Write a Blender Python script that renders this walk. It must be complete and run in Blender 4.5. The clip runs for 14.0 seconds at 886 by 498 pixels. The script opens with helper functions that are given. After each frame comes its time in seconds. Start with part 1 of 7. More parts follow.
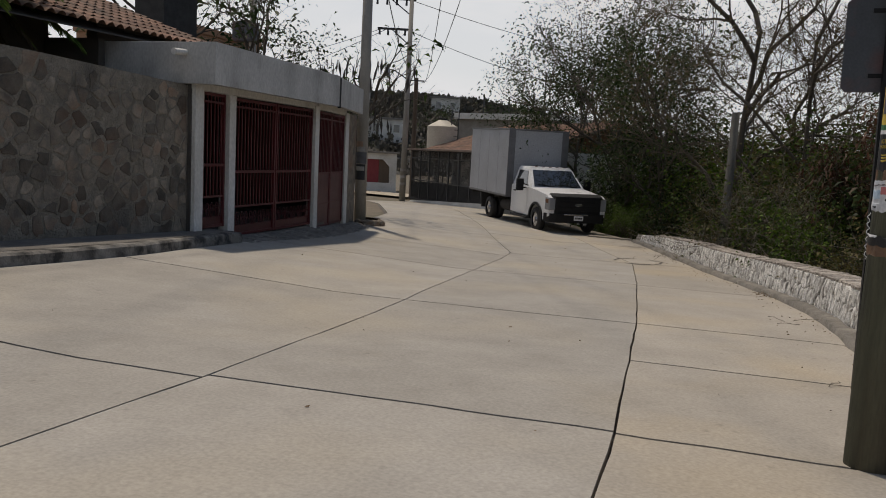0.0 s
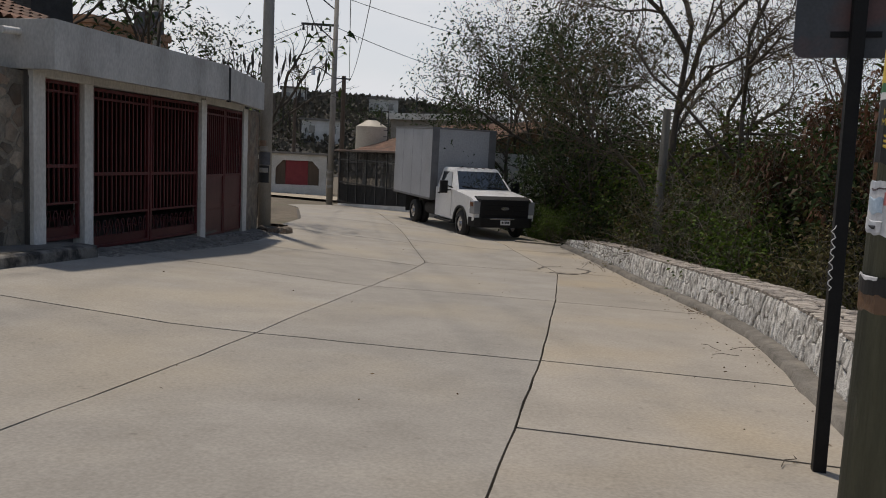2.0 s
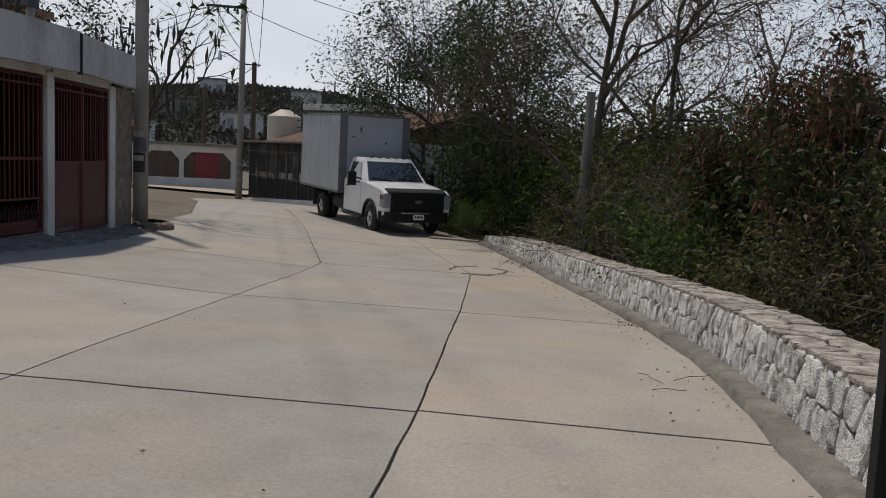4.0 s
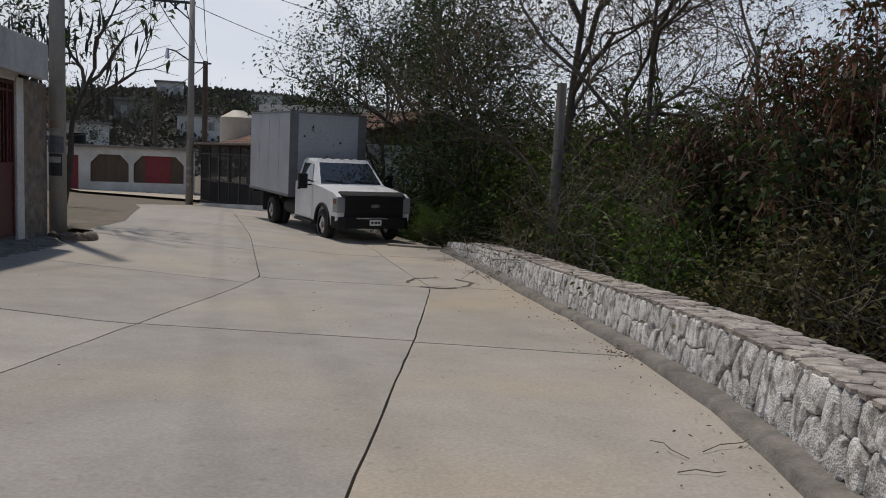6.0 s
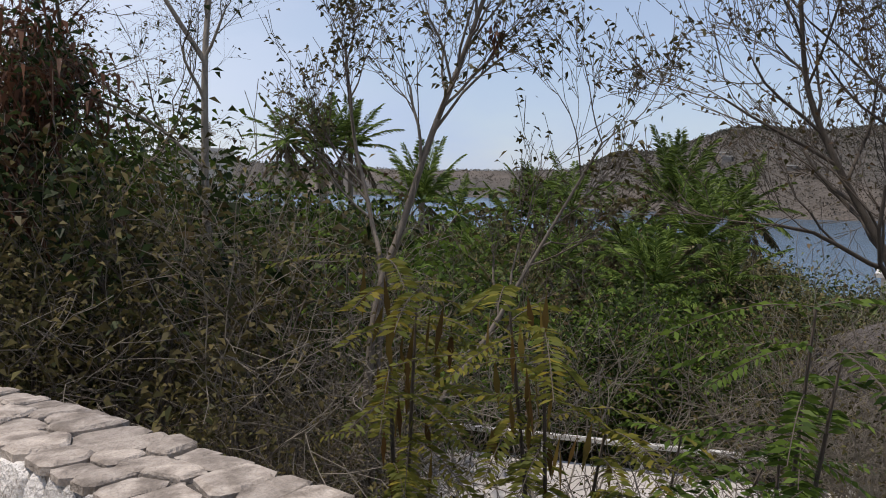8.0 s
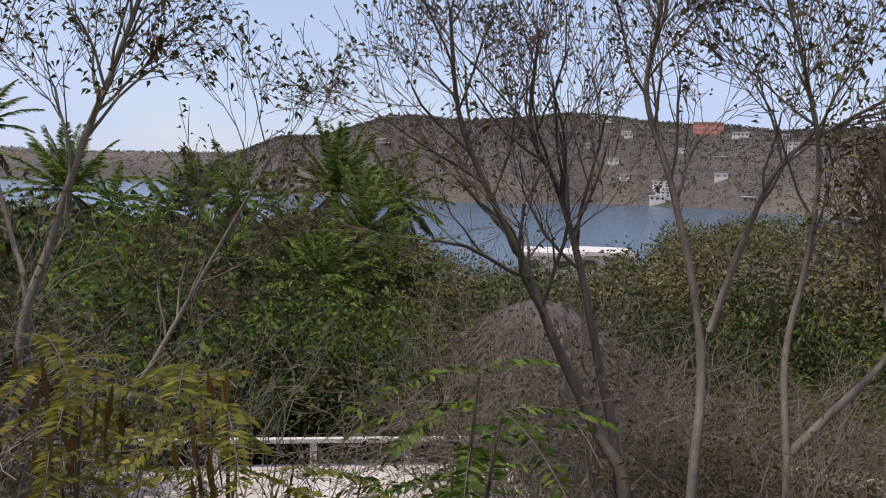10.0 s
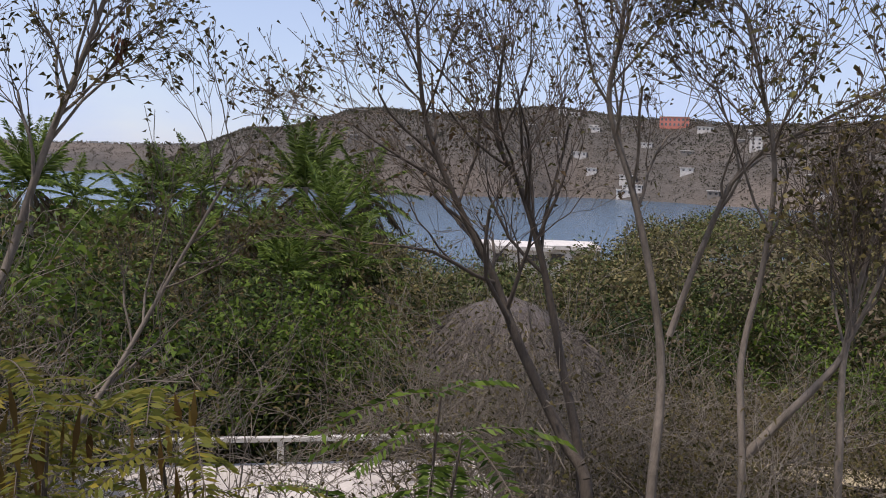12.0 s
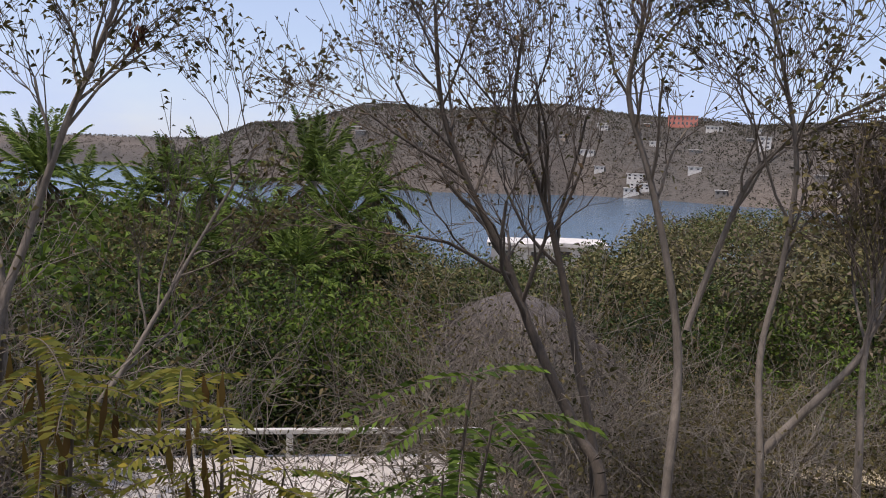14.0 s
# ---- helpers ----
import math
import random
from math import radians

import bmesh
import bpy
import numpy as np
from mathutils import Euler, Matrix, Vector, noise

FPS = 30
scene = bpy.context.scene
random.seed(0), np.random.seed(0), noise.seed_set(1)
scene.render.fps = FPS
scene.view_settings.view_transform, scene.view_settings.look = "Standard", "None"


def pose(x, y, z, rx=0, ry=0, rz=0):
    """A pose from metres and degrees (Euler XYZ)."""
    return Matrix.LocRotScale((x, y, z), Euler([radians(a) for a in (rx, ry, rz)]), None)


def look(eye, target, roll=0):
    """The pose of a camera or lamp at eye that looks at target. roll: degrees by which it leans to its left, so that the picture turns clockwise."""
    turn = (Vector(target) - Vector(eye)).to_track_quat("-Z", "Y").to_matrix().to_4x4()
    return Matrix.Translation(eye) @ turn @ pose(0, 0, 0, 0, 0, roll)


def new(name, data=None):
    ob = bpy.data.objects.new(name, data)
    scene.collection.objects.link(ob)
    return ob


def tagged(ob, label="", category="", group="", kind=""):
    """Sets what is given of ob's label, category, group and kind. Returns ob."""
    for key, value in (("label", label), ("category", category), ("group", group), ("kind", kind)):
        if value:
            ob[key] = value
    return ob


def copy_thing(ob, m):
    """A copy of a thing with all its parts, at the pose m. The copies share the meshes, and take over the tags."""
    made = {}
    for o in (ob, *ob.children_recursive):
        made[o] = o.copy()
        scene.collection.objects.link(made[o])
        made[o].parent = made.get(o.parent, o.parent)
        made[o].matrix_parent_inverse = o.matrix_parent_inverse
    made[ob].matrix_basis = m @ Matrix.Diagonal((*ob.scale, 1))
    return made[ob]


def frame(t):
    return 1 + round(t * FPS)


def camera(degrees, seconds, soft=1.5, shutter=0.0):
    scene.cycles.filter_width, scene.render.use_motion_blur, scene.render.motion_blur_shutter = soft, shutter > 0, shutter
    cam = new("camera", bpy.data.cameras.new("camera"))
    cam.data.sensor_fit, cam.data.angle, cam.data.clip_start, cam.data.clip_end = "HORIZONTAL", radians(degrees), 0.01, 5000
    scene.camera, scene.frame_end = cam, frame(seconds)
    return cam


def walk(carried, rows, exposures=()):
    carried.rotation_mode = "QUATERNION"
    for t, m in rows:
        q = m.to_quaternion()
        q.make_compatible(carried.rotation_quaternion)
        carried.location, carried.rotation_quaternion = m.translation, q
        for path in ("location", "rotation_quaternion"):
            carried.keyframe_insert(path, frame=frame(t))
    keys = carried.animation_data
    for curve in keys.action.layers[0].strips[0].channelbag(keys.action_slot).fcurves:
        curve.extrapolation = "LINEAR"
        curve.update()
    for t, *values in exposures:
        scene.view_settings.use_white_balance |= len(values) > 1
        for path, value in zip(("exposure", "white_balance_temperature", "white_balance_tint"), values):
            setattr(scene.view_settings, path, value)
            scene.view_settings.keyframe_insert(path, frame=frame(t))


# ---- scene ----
cam = camera(56.6, 14.0, soft=1.0)
METRES, EYE, TURN = 8.0, 1.5, 17.7
ROWS = [
    (0.0, 0.0, 0.0, 0.0, 0.32, -6.56, -2.82),
    (0.5, 0.0202, 0.0604, -0.0018, -0.22, -6.48, -2.86),
    (1.0, 0.0447, 0.1158, -0.0008, -0.86, -6.38, -2.7),
    (1.5, 0.0719, 0.171, -0.0028, -1.82, -6.32, -2.78),
    (2.0, 0.0929, 0.227, -0.0024, -3.69, -6.22, -2.67),
    (2.5, 0.1236, 0.2846, -0.0094, -6.76, -6.26, -2.59),
    (3.0, 0.1483, 0.3491, -0.016, -8.48, -6.35, -2.97),
    (5.5, 0.2144, 0.6496, -0.0266, -8.96, -6.1, -2.74),
    (6.0, 0.2337, 0.6963, -0.0309, -11.15, -5.97, -2.39),
    (6.5, 0.2661, 0.746, -0.0358, -14.52, -5.89, -2.29),
    (7.0, 0.2903, 0.786, -0.0399, -22.94, -5.55, -2.28),
    (7.2, 0.303, 0.803, -0.039, -30.9, -5.3, -2.0),
    (7.5, 0.3208, 0.8238, -0.037, -43.1, -5.03, -1.67),
    (7.8, 0.341, 0.836, -0.036, -55.6, -4.8, -1.4),
    (8.0, 0.3507, 0.8423, -0.0349, -63.69, -4.6, -1.28),
    (8.2, 0.3545, 0.847, -0.032, -71.3, -4.5, -1.1),
    (8.5, 0.3578, 0.8517, -0.0275, -80.1, -4.36, -1.01),
    (8.7, 0.3575, 0.8515, -0.025, -83.4, -4.45, -1.1),
    (10.8, 0.3472, 0.8463, 0.003, -87.3, -5.2, -1.9),
    (11.0, 0.3462, 0.8461, 0.004, -87.58, -5.24, -1.94),
    (11.5, 0.3438, 0.8471, 0.0065, -88.27, -5.39, -2.05),
    (12.0, 0.3441, 0.8465, 0.0068, -88.89, -5.53, -2.08),
    (12.5, 0.345, 0.8457, 0.0057, -89.53, -5.65, -2.21),
    (13.0, 0.3461, 0.8465, 0.0037, -89.84, -5.74, -2.4),
    (13.5, 0.3485, 0.8511, 0.0028, -89.62, -5.76, -2.53),
    (14.0, 0.3472, 0.8554, 0.0011, -88.39, -5.79, -2.68),
]
walk(cam, [(t, pose(0, 0, EYE, 0, 0, TURN) @ pose(METRES * x, METRES * y, METRES * z, 90 + pitch, roll, yaw)) for t, x, y, z, yaw, pitch, roll in ROWS],
     exposures=[(0.0, -0.74, 7300, 12), (3.0, -0.74, 6900, 12), (6.5, -0.74, 6650, 12), (8.5, -0.06, 6900, 18), (14.0, 0.04, 6850, 22)])

# ---- light: high sun through thin haze, from over the houses and ahead up the street ----
SUN_ELEV, SUN_AZ = 70.0, 138.0      # degrees; azimuth counted from +x towards +y
world = bpy.data.worlds.new("sky")
scene.world = world
world.use_nodes = True
wn, wl = world.node_tree.nodes, world.node_tree.links
wn.clear()
sky = wn.new("ShaderNodeTexSky")
sky.sky_type = "NISHITA"
sky.sun_disc = False
sky.sun_elevation = radians(SUN_ELEV)
sky.sun_rotation = radians(90 - SUN_AZ)
sky.air_density, sky.dust_density, sky.ozone_density = 1.0, 0.5, 1.5
bg = wn.new("ShaderNodeBackground")
bg.inputs["Strength"].default_value = 0.15
# thin high cloud: streaky noise that pales the blue
tc = wn.new("ShaderNodeTexCoord")
mp = wn.new("ShaderNodeMapping")
mp.inputs["Scale"].default_value = (1.2, 2.2, 5.0)
cn = wn.new("ShaderNodeTexNoise")
cn.inputs["Scale"].default_value, cn.inputs["Detail"].default_value, cn.inputs["Roughness"].default_value = 1.5, 6.0, 0.55
cr = wn.new("ShaderNodeValToRGB")
cr.color_ramp.elements[0].position, cr.color_ramp.elements[1].position = 0.42, 0.72
# more cloud away from the sea side
sep = wn.new("ShaderNodeSeparateXYZ")
side = wn.new("ShaderNodeMapRange")
side.inputs["From Min"].default_value, side.inputs["From Max"].default_value = 0.75, -0.25
side.inputs["To Min"].default_value, side.inputs["To Max"].default_value = 0.55, 0.85
addc = wn.new("ShaderNodeMath")
addc.operation = "ADD"
addc.use_clamp = True
mulc = wn.new("ShaderNodeMath")
mulc.operation = "MULTIPLY"
mulc.inputs[1].default_value = 0.45
cm = wn.new("ShaderNodeMixRGB")
hz = wn.new("ShaderNodeMixRGB")
hz.inputs[1].default_value, hz.inputs[2].default_value = (3.3, 4.4, 6.2, 1), (7.6, 8.2, 9.1, 1)
wo = wn.new("ShaderNodeOutputWorld")
wl.new(tc.outputs["Generated"], mp.inputs["Vector"])
wl.new(mp.outputs["Vector"], cn.inputs["Vector"])
wl.new(cn.outputs["Fac"], cr.inputs["Fac"])
wl.new(tc.outputs["Generated"], sep.inputs[0])
wl.new(sep.outputs["X"], side.inputs["Value"])
wl.new(cr.outputs["Color"], mulc.inputs[0])
wl.new(mulc.outputs[0], addc.inputs[0])
wl.new(side.outputs["Result"], addc.inputs[1])
# the haze thins overhead, where the sky is a deeper blue
thin = wn.new("ShaderNodeMapRange")
thin.inputs["From Min"].default_value, thin.inputs["From Max"].default_value = 0.2, 0.65
thin.inputs["To Min"].default_value, thin.inputs["To Max"].default_value = 1.0, 0.0
wl.new(sep.outputs["Z"], thin.inputs["Value"])
hazy = wn.new("ShaderNodeMath")
hazy.operation = "MULTIPLY"
wl.new(addc.outputs[0], hazy.inputs[0])
wl.new(thin.outputs["Result"], hazy.inputs[1])
wl.new(hazy.outputs[0], cm.inputs[0])
whiter = wn.new("ShaderNodeMapRange")
whiter.inputs["From Min"].default_value, whiter.inputs["From Max"].default_value = 0.7, 0.1
wl.new(sep.outputs["X"], whiter.inputs["Value"])
wl.new(whiter.outputs["Result"], hz.inputs[0])
wl.new(hz.outputs[0], cm.inputs[2])
wl.new(sky.outputs[0], cm.inputs[1])
wl.new(cm.outputs[0], bg.inputs["Color"])
wl.new(bg.outputs[0], wo.inputs["Surface"])

sun = new("sun", bpy.data.lights.new("sun", "SUN"))
sun.data.energy, sun.data.angle, sun.data.color = 4.2, radians(2.2), (1.0, 0.95, 0.87)
ce = math.cos(radians(SUN_ELEV))
sun_dir = Vector((ce * math.cos(radians(SUN_AZ)), ce * math.sin(radians(SUN_AZ)), math.sin(radians(SUN_ELEV))))
sun.matrix_world = look((-20, 40, 60), Vector((-20, 40, 60)) - sun_dir)


# ---- helpers for shapes ----
def link_nodes(m):
    m.use_nodes = True
    return m.node_tree.nodes, m.node_tree.links, m.node_tree.nodes["Principled BSDF"]


def mat(name, a, b=None, rough=0.8, scale=6.0, fine=60.0, metal=0.0, bump=0.25, spread=0.0, c=None, cscale=0.7, camount=0.5,
        island=False, stretch=(1, 1, 1), bdist=0.02, spec=0.5, lo=0.35, hi=0.65, pits=0.0):
    """Two colours mixed by noise at two scales, a third by broad stains, and fine relief. spread: lightness change from piece to piece."""
    m = bpy.data.materials.new(name)
    n, l, p = link_nodes(m)
    b = b or tuple(v * 0.75 for v in a)
    tex = n.new("ShaderNodeTexCoord")
    mapping = n.new("ShaderNodeMapping")
    mapping.inputs["Scale"].default_value = stretch
    l.new(tex.outputs["Object"], mapping.inputs["Vector"])
    n1 = n.new("ShaderNodeTexNoise")
    n1.inputs["Scale"].default_value, n1.inputs["Detail"].default_value, n1.inputs["Roughness"].default_value = scale, 8.0, 0.65
    n2 = n.new("ShaderNodeTexNoise")
    n2.inputs["Scale"].default_value, n2.inputs["Detail"].default_value = fine, 4.0
    for q in (n1, n2):
        l.new(mapping.outputs[0], q.inputs["Vector"])
    r1 = n.new("ShaderNodeMapRange")
    r1.inputs["From Min"].default_value, r1.inputs["From Max"].default_value = lo, hi
    l.new(n1.outputs["Fac"], r1.inputs["Value"])
    mix = n.new("ShaderNodeMixRGB")
    mix.inputs[1].default_value, mix.inputs[2].default_value = (*a, 1), (*b, 1)
    l.new(r1.outputs[0], mix.inputs[0])
    out = mix.outputs[0]
    if c:
        n3 = n.new("ShaderNodeTexNoise")
        n3.inputs["Scale"].default_value, n3.inputs["Detail"].default_value = cscale, 5.0
        l.new(mapping.outputs[0], n3.inputs["Vector"])
        r3 = n.new("ShaderNodeMapRange")
        r3.inputs["From Min"].default_value, r3.inputs["From Max"].default_value, r3.inputs["To Max"].default_value = 0.48, 0.66, camount
        l.new(n3.outputs["Fac"], r3.inputs["Value"])
        mc = n.new("ShaderNodeMixRGB")
        mc.inputs[2].default_value = (*c, 1)
        l.new(r3.outputs[0], mc.inputs[0])
        l.new(out, mc.inputs[1])
        out = mc.outputs[0]
    if pits:
        vo = n.new("ShaderNodeTexVoronoi")
        vo.inputs["Scale"].default_value = pits
        l.new(mapping.outputs[0], vo.inputs["Vector"])
        rv = n.new("ShaderNodeMapRange")
        rv.inputs["From Min"].default_value, rv.inputs["From Max"].default_value = 0.05, 0.14
        rv.inputs["To Min"].default_value, rv.inputs["To Max"].default_value = 0.45, 0.0
        l.new(vo.outputs["Distance"], rv.inputs["Value"])
        keep = n.new("ShaderNodeMath")
        keep.operation = "MULTIPLY"
        l.new(rv.outputs[0], keep.inputs[0])
        l.new(r1.outputs[0], keep.inputs[1])
        mv = n.new("ShaderNodeMixRGB")
        mv.inputs[2].default_value = (a[0] * 0.35, a[1] * 0.34, a[2] * 0.33, 1)
        l.new(keep.outputs[0], mv.inputs[0])
        l.new(out, mv.inputs[1])
        out = mv.outputs[0]
    # fine grain
    r2 = n.new("ShaderNodeMapRange")
    r2.inputs["From Min"].default_value, r2.inputs["From Max"].default_value = 0.3, 0.7
    r2.inputs["To Min"].default_value, r2.inputs["To Max"].default_value = 0.86, 1.12
    l.new(n2.outputs["Fac"], r2.inputs["Value"])
    value = r2.outputs[0]
    if spread:
        if island:
            source = n.new("ShaderNodeNewGeometry").outputs["Random Per Island"]
        else:
            source = n.new("ShaderNodeObjectInfo").outputs["Random"]
        rs = n.new("ShaderNodeMapRange")
        rs.inputs["To Min"].default_value, rs.inputs["To Max"].default_value = 1 - spread, 1 + spread
        l.new(source, rs.inputs["Value"])
        mm = n.new("ShaderNodeMath")
        mm.operation = "MULTIPLY"
        l.new(value, mm.inputs[0])
        l.new(rs.outputs[0], mm.inputs[1])
        value = mm.outputs[0]
    hsv = n.new("ShaderNodeHueSaturation")
    l.new(value, hsv.inputs["Value"])
    l.new(out, hsv.inputs["Color"])
    l.new(hsv.outputs[0], p.inputs["Base Color"])
    p.inputs["Metallic"].default_value = metal
    p.inputs["Specular IOR Level"].default_value = spec
    rr = n.new("ShaderNodeMapRange")
    rr.inputs["To Min"].default_value, rr.inputs["To Max"].default_value = max(rough - 0.1, 0.02), min(rough + 0.1, 1)
    l.new(n1.outputs["Fac"], rr.inputs["Value"])
    l.new(rr.outputs[0], p.inputs["Roughness"])
    if bump:
        hm = n.new("ShaderNodeMath")
        hm.operation = "ADD"
        l.new(n1.outputs["Fac"], hm.inputs[0])
        l.new(n2.outputs["Fac"], hm.inputs[1])
        bp = n.new("ShaderNodeBump")
        bp.inputs["Strength"].default_value, bp.inputs["Distance"].default_value = bump, bdist
        l.new(hm.outputs[0], bp.inputs["Height"])
        l.new(bp.outputs[0], p.inputs["Normal"])
    return m


def leaf_mat(name, a, b, c=None, through_light=0.25):
    """Leaves: colour from leaf to leaf, light passing through."""
    m = bpy.data.materials.new(name)
    n, l, p = link_nodes(m)
    g = n.new("ShaderNodeNewGeometry")
    o = n.new("ShaderNodeObjectInfo")
    ramp = n.new("ShaderNodeValToRGB")
    ramp.color_ramp.elements[0].color, ramp.color_ramp.elements[1].color = (*a, 1), (*b, 1)
    if c:
        e = ramp.color_ramp.elements.new(0.9)
        e.color = (*c, 1)
        ramp.color_ramp.elements[1].position = 0.75
    l.new(g.outputs["Random Per Island"], ramp.inputs["Fac"])
    hs = n.new("ShaderNodeHueSaturation")
    mr = n.new("ShaderNodeMapRange")
    mr.inputs["To Min"].default_value, mr.inputs["To Max"].default_value = 0.75, 1.25
    l.new(o.outputs["Random"], mr.inputs["Value"])
    l.new(mr.outputs[0], hs.inputs["Value"])
    l.new(ramp.outputs[0], hs.inputs["Color"])
    l.new(hs.outputs[0], p.inputs["Base Color"])
    p.inputs["Roughness"].default_value = 0.5
    p.inputs["Specular IOR Level"].default_value = 0.1
    t = n.new("ShaderNodeBsdfTranslucent")
    l.new(hs.outputs[0], t.inputs["Color"])
    mx = n.new("ShaderNodeMixShader")
    mx.inputs[0].default_value = through_light
    out = n["Material Output"]
    l.new(p.outputs[0], mx.inputs[1])
    l.new(t.outputs[0], mx.inputs[2])
    l.new(mx.outputs[0], out.inputs["Surface"])
    return m


def mesh_ob(name, verts, faces, material, parent=None, label="", smooth=False):
    me = bpy.data.meshes.new(name)
    me.from_pydata([tuple(v) for v in verts], [], [tuple(f) for f in faces])
    me.update()
    if material:
        me.materials.append(material)
    if smooth:
        me.polygons.foreach_set("use_smooth", [True] * len(me.polygons))
    ob = new(name, me)
    if parent:
        ob.parent = parent
    if label:
        tagged(ob, label)
    return ob


def part(name, bm, material, parent=None, label="", smooth=False, bevel=0.0):
    """Links a bmesh as one mesh object under a thing or a part."""
    if bevel:
        edges = [e for e in bm.edges if len(e.link_faces) == 2 and e.calc_face_angle(0) > 0.6]
        bmesh.ops.bevel(bm, geom=edges, offset=bevel, segments=2, affect="EDGES", profile=0.6)
    bmesh.ops.recalc_face_normals(bm, faces=bm.faces)
    me = bpy.data.meshes.new(name)
    bm.to_mesh(me)
    bm.free()
    me.materials.append(material)
    if smooth:
        me.polygons.foreach_set("use_smooth", [True] * len(me.polygons))
    ob = new(name, me)
    if parent:
        ob.parent = parent
    if label:
        tagged(ob, label)
    return ob


def thing(name, m, label, category, group="", kind=""):
    ob = new(name)
    ob.empty_display_size = 0.2
    ob.matrix_world = m
    return tagged(ob, label, category, group, kind)


def box(bm, x0, y0, z0, x1, y1, z1, m=None):
    """A box between two corners added to a bmesh."""
    t = Matrix.Translation(((x0 + x1) / 2, (y0 + y1) / 2, (z0 + z1) / 2)) @ Matrix.Diagonal((abs(x1 - x0), abs(y1 - y0), abs(z1 - z0), 1))
    return bmesh.ops.create_cube(bm, size=1, matrix=(m @ t) if m else t)["verts"]


def rod(bm, a, b, ra, rb=None, sides=8, caps=True):
    """A tapered rod from a to b added to a bmesh."""
    a, b = Vector(a), Vector(b)
    d = b - a
    q = d.to_track_quat("Z", "Y").to_matrix().to_4x4()
    return bmesh.ops.create_cone(bm, cap_ends=caps, segments=sides, radius1=ra, radius2=ra if rb is None else rb, depth=d.length,
                                 matrix=Matrix.Translation((a + b) / 2) @ q)["verts"]


def prism(bm, outline, axis, lo, hi):
    """A flat outline (pairs) pushed along an axis from lo to hi. axis x: pairs are (y, z); y: (x, z); z: (x, y)."""
    def place(u, v, w):
        return {"x": (w, u, v), "y": (u, w, v), "z": (u, v, w)}[axis]
    lower = [bm.verts.new(place(u, v, lo)) for u, v in outline]
    upper = [bm.verts.new(place(u, v, hi)) for u, v in outline]
    k = len(outline)
    bm.faces.new(lower)
    bm.faces.new(upper[::-1])
    for i in range(k):
        bm.faces.new((lower[i], upper[i], upper[(i + 1) % k], lower[(i + 1) % k]))
    return lower + upper


def tubes(segments, sides=5):
    """Vertices and faces of tapered tubes; segments: rows of x0 y0 z0 x1 y1 z1 r0 r1."""
    s = np.asarray(segments, float)
    a, b = s[:, 0:3], s[:, 3:6]
    d = b - a
    d /= np.maximum(np.linalg.norm(d, axis=1, keepdims=True), 1e-6)
    ref = np.where(np.abs(d[:, 2:3]) < 0.9, np.array([[0, 0, 1.0]]), np.array([[1.0, 0, 0]]))
    u = np.cross(d, ref)
    u /= np.linalg.norm(u, axis=1, keepdims=True)
    v = np.cross(d, u)
    ang = np.arange(sides) * 2 * np.pi / sides
    ring = u[:, None, :] * np.cos(ang)[None, :, None] + v[:, None, :] * np.sin(ang)[None, :, None]
    lo = a[:, None, :] + ring * s[:, 6][:, None, None]
    hi = b[:, None, :] + ring * s[:, 7][:, None, None]
    verts = np.concatenate([lo, hi], axis=1).reshape(-1, 3)
    base = np.arange(len(s)) * 2 * sides
    i = np.arange(sides)
    j = (i + 1) % sides
    faces = np.stack([base[:, None] + i, base[:, None] + j, base[:, None] + sides + j, base[:, None] + sides + i], axis=2).reshape(-1, 4)
    return verts, faces


def blades(points, dirs, length, width, droop=0.3, rng=None):
    """Two-triangle leaves (a folded diamond) at points along dirs; length and width are arrays."""
    k = len(points)
    d = dirs / np.maximum(np.linalg.norm(dirs, axis=1, keepdims=True), 1e-6)
    side = np.cross(d, rng.normal(size=(k, 3)))
    side /= np.maximum(np.linalg.norm(side, axis=1, keepdims=True), 1e-6)
    length, width = np.broadcast_to(length, k)[:, None], np.broadcast_to(width, k)[:, None]
    mid = points + d * length * 0.5
    tip = points + d * length
    tip[:, 2] -= droop * length[:, 0]
    verts = np.stack([points, mid + side * width * 0.5, tip, mid - side * width * 0.5], axis=1).reshape(-1, 3)
    faces = (np.arange(k)[:, None] * 4 + np.array([[0, 1, 2, 3]]))
    return verts, faces


def quick(name, verts, faces, material, parent=None, label="", smooth=False):
    """A mesh of four-cornered faces straight from arrays."""
    me = bpy.data.meshes.new(name)
    faces = np.asarray(faces, dtype=np.int32)
    k = faces.shape[1]
    me.vertices.add(len(verts))
    me.vertices.foreach_set("co", np.asarray(verts, np.float32).ravel())
    me.loops.add(faces.size)
    me.loops.foreach_set("vertex_index", faces.ravel())
    me.polygons.add(len(faces))
    me.polygons.foreach_set("loop_start", np.arange(len(faces), dtype=np.int32) * k)
    me.polygons.foreach_set("loop_total", np.full(len(faces), k, dtype=np.int32))
    if smooth:
        me.polygons.foreach_set("use_smooth", np.ones(len(faces), dtype=bool))
    me.update(calc_edges=True)
    me.materials.append(material)
    ob = new(name, me)
    if parent:
        ob.parent = parent
    if label:
        tagged(ob, label)
    return ob


def one(name, parent, material, fn, bevel=0.0, label="", smooth=False):
    bm = bmesh.new()
    fn(bm)
    return part(name, bm, material, parent, label, smooth, bevel)


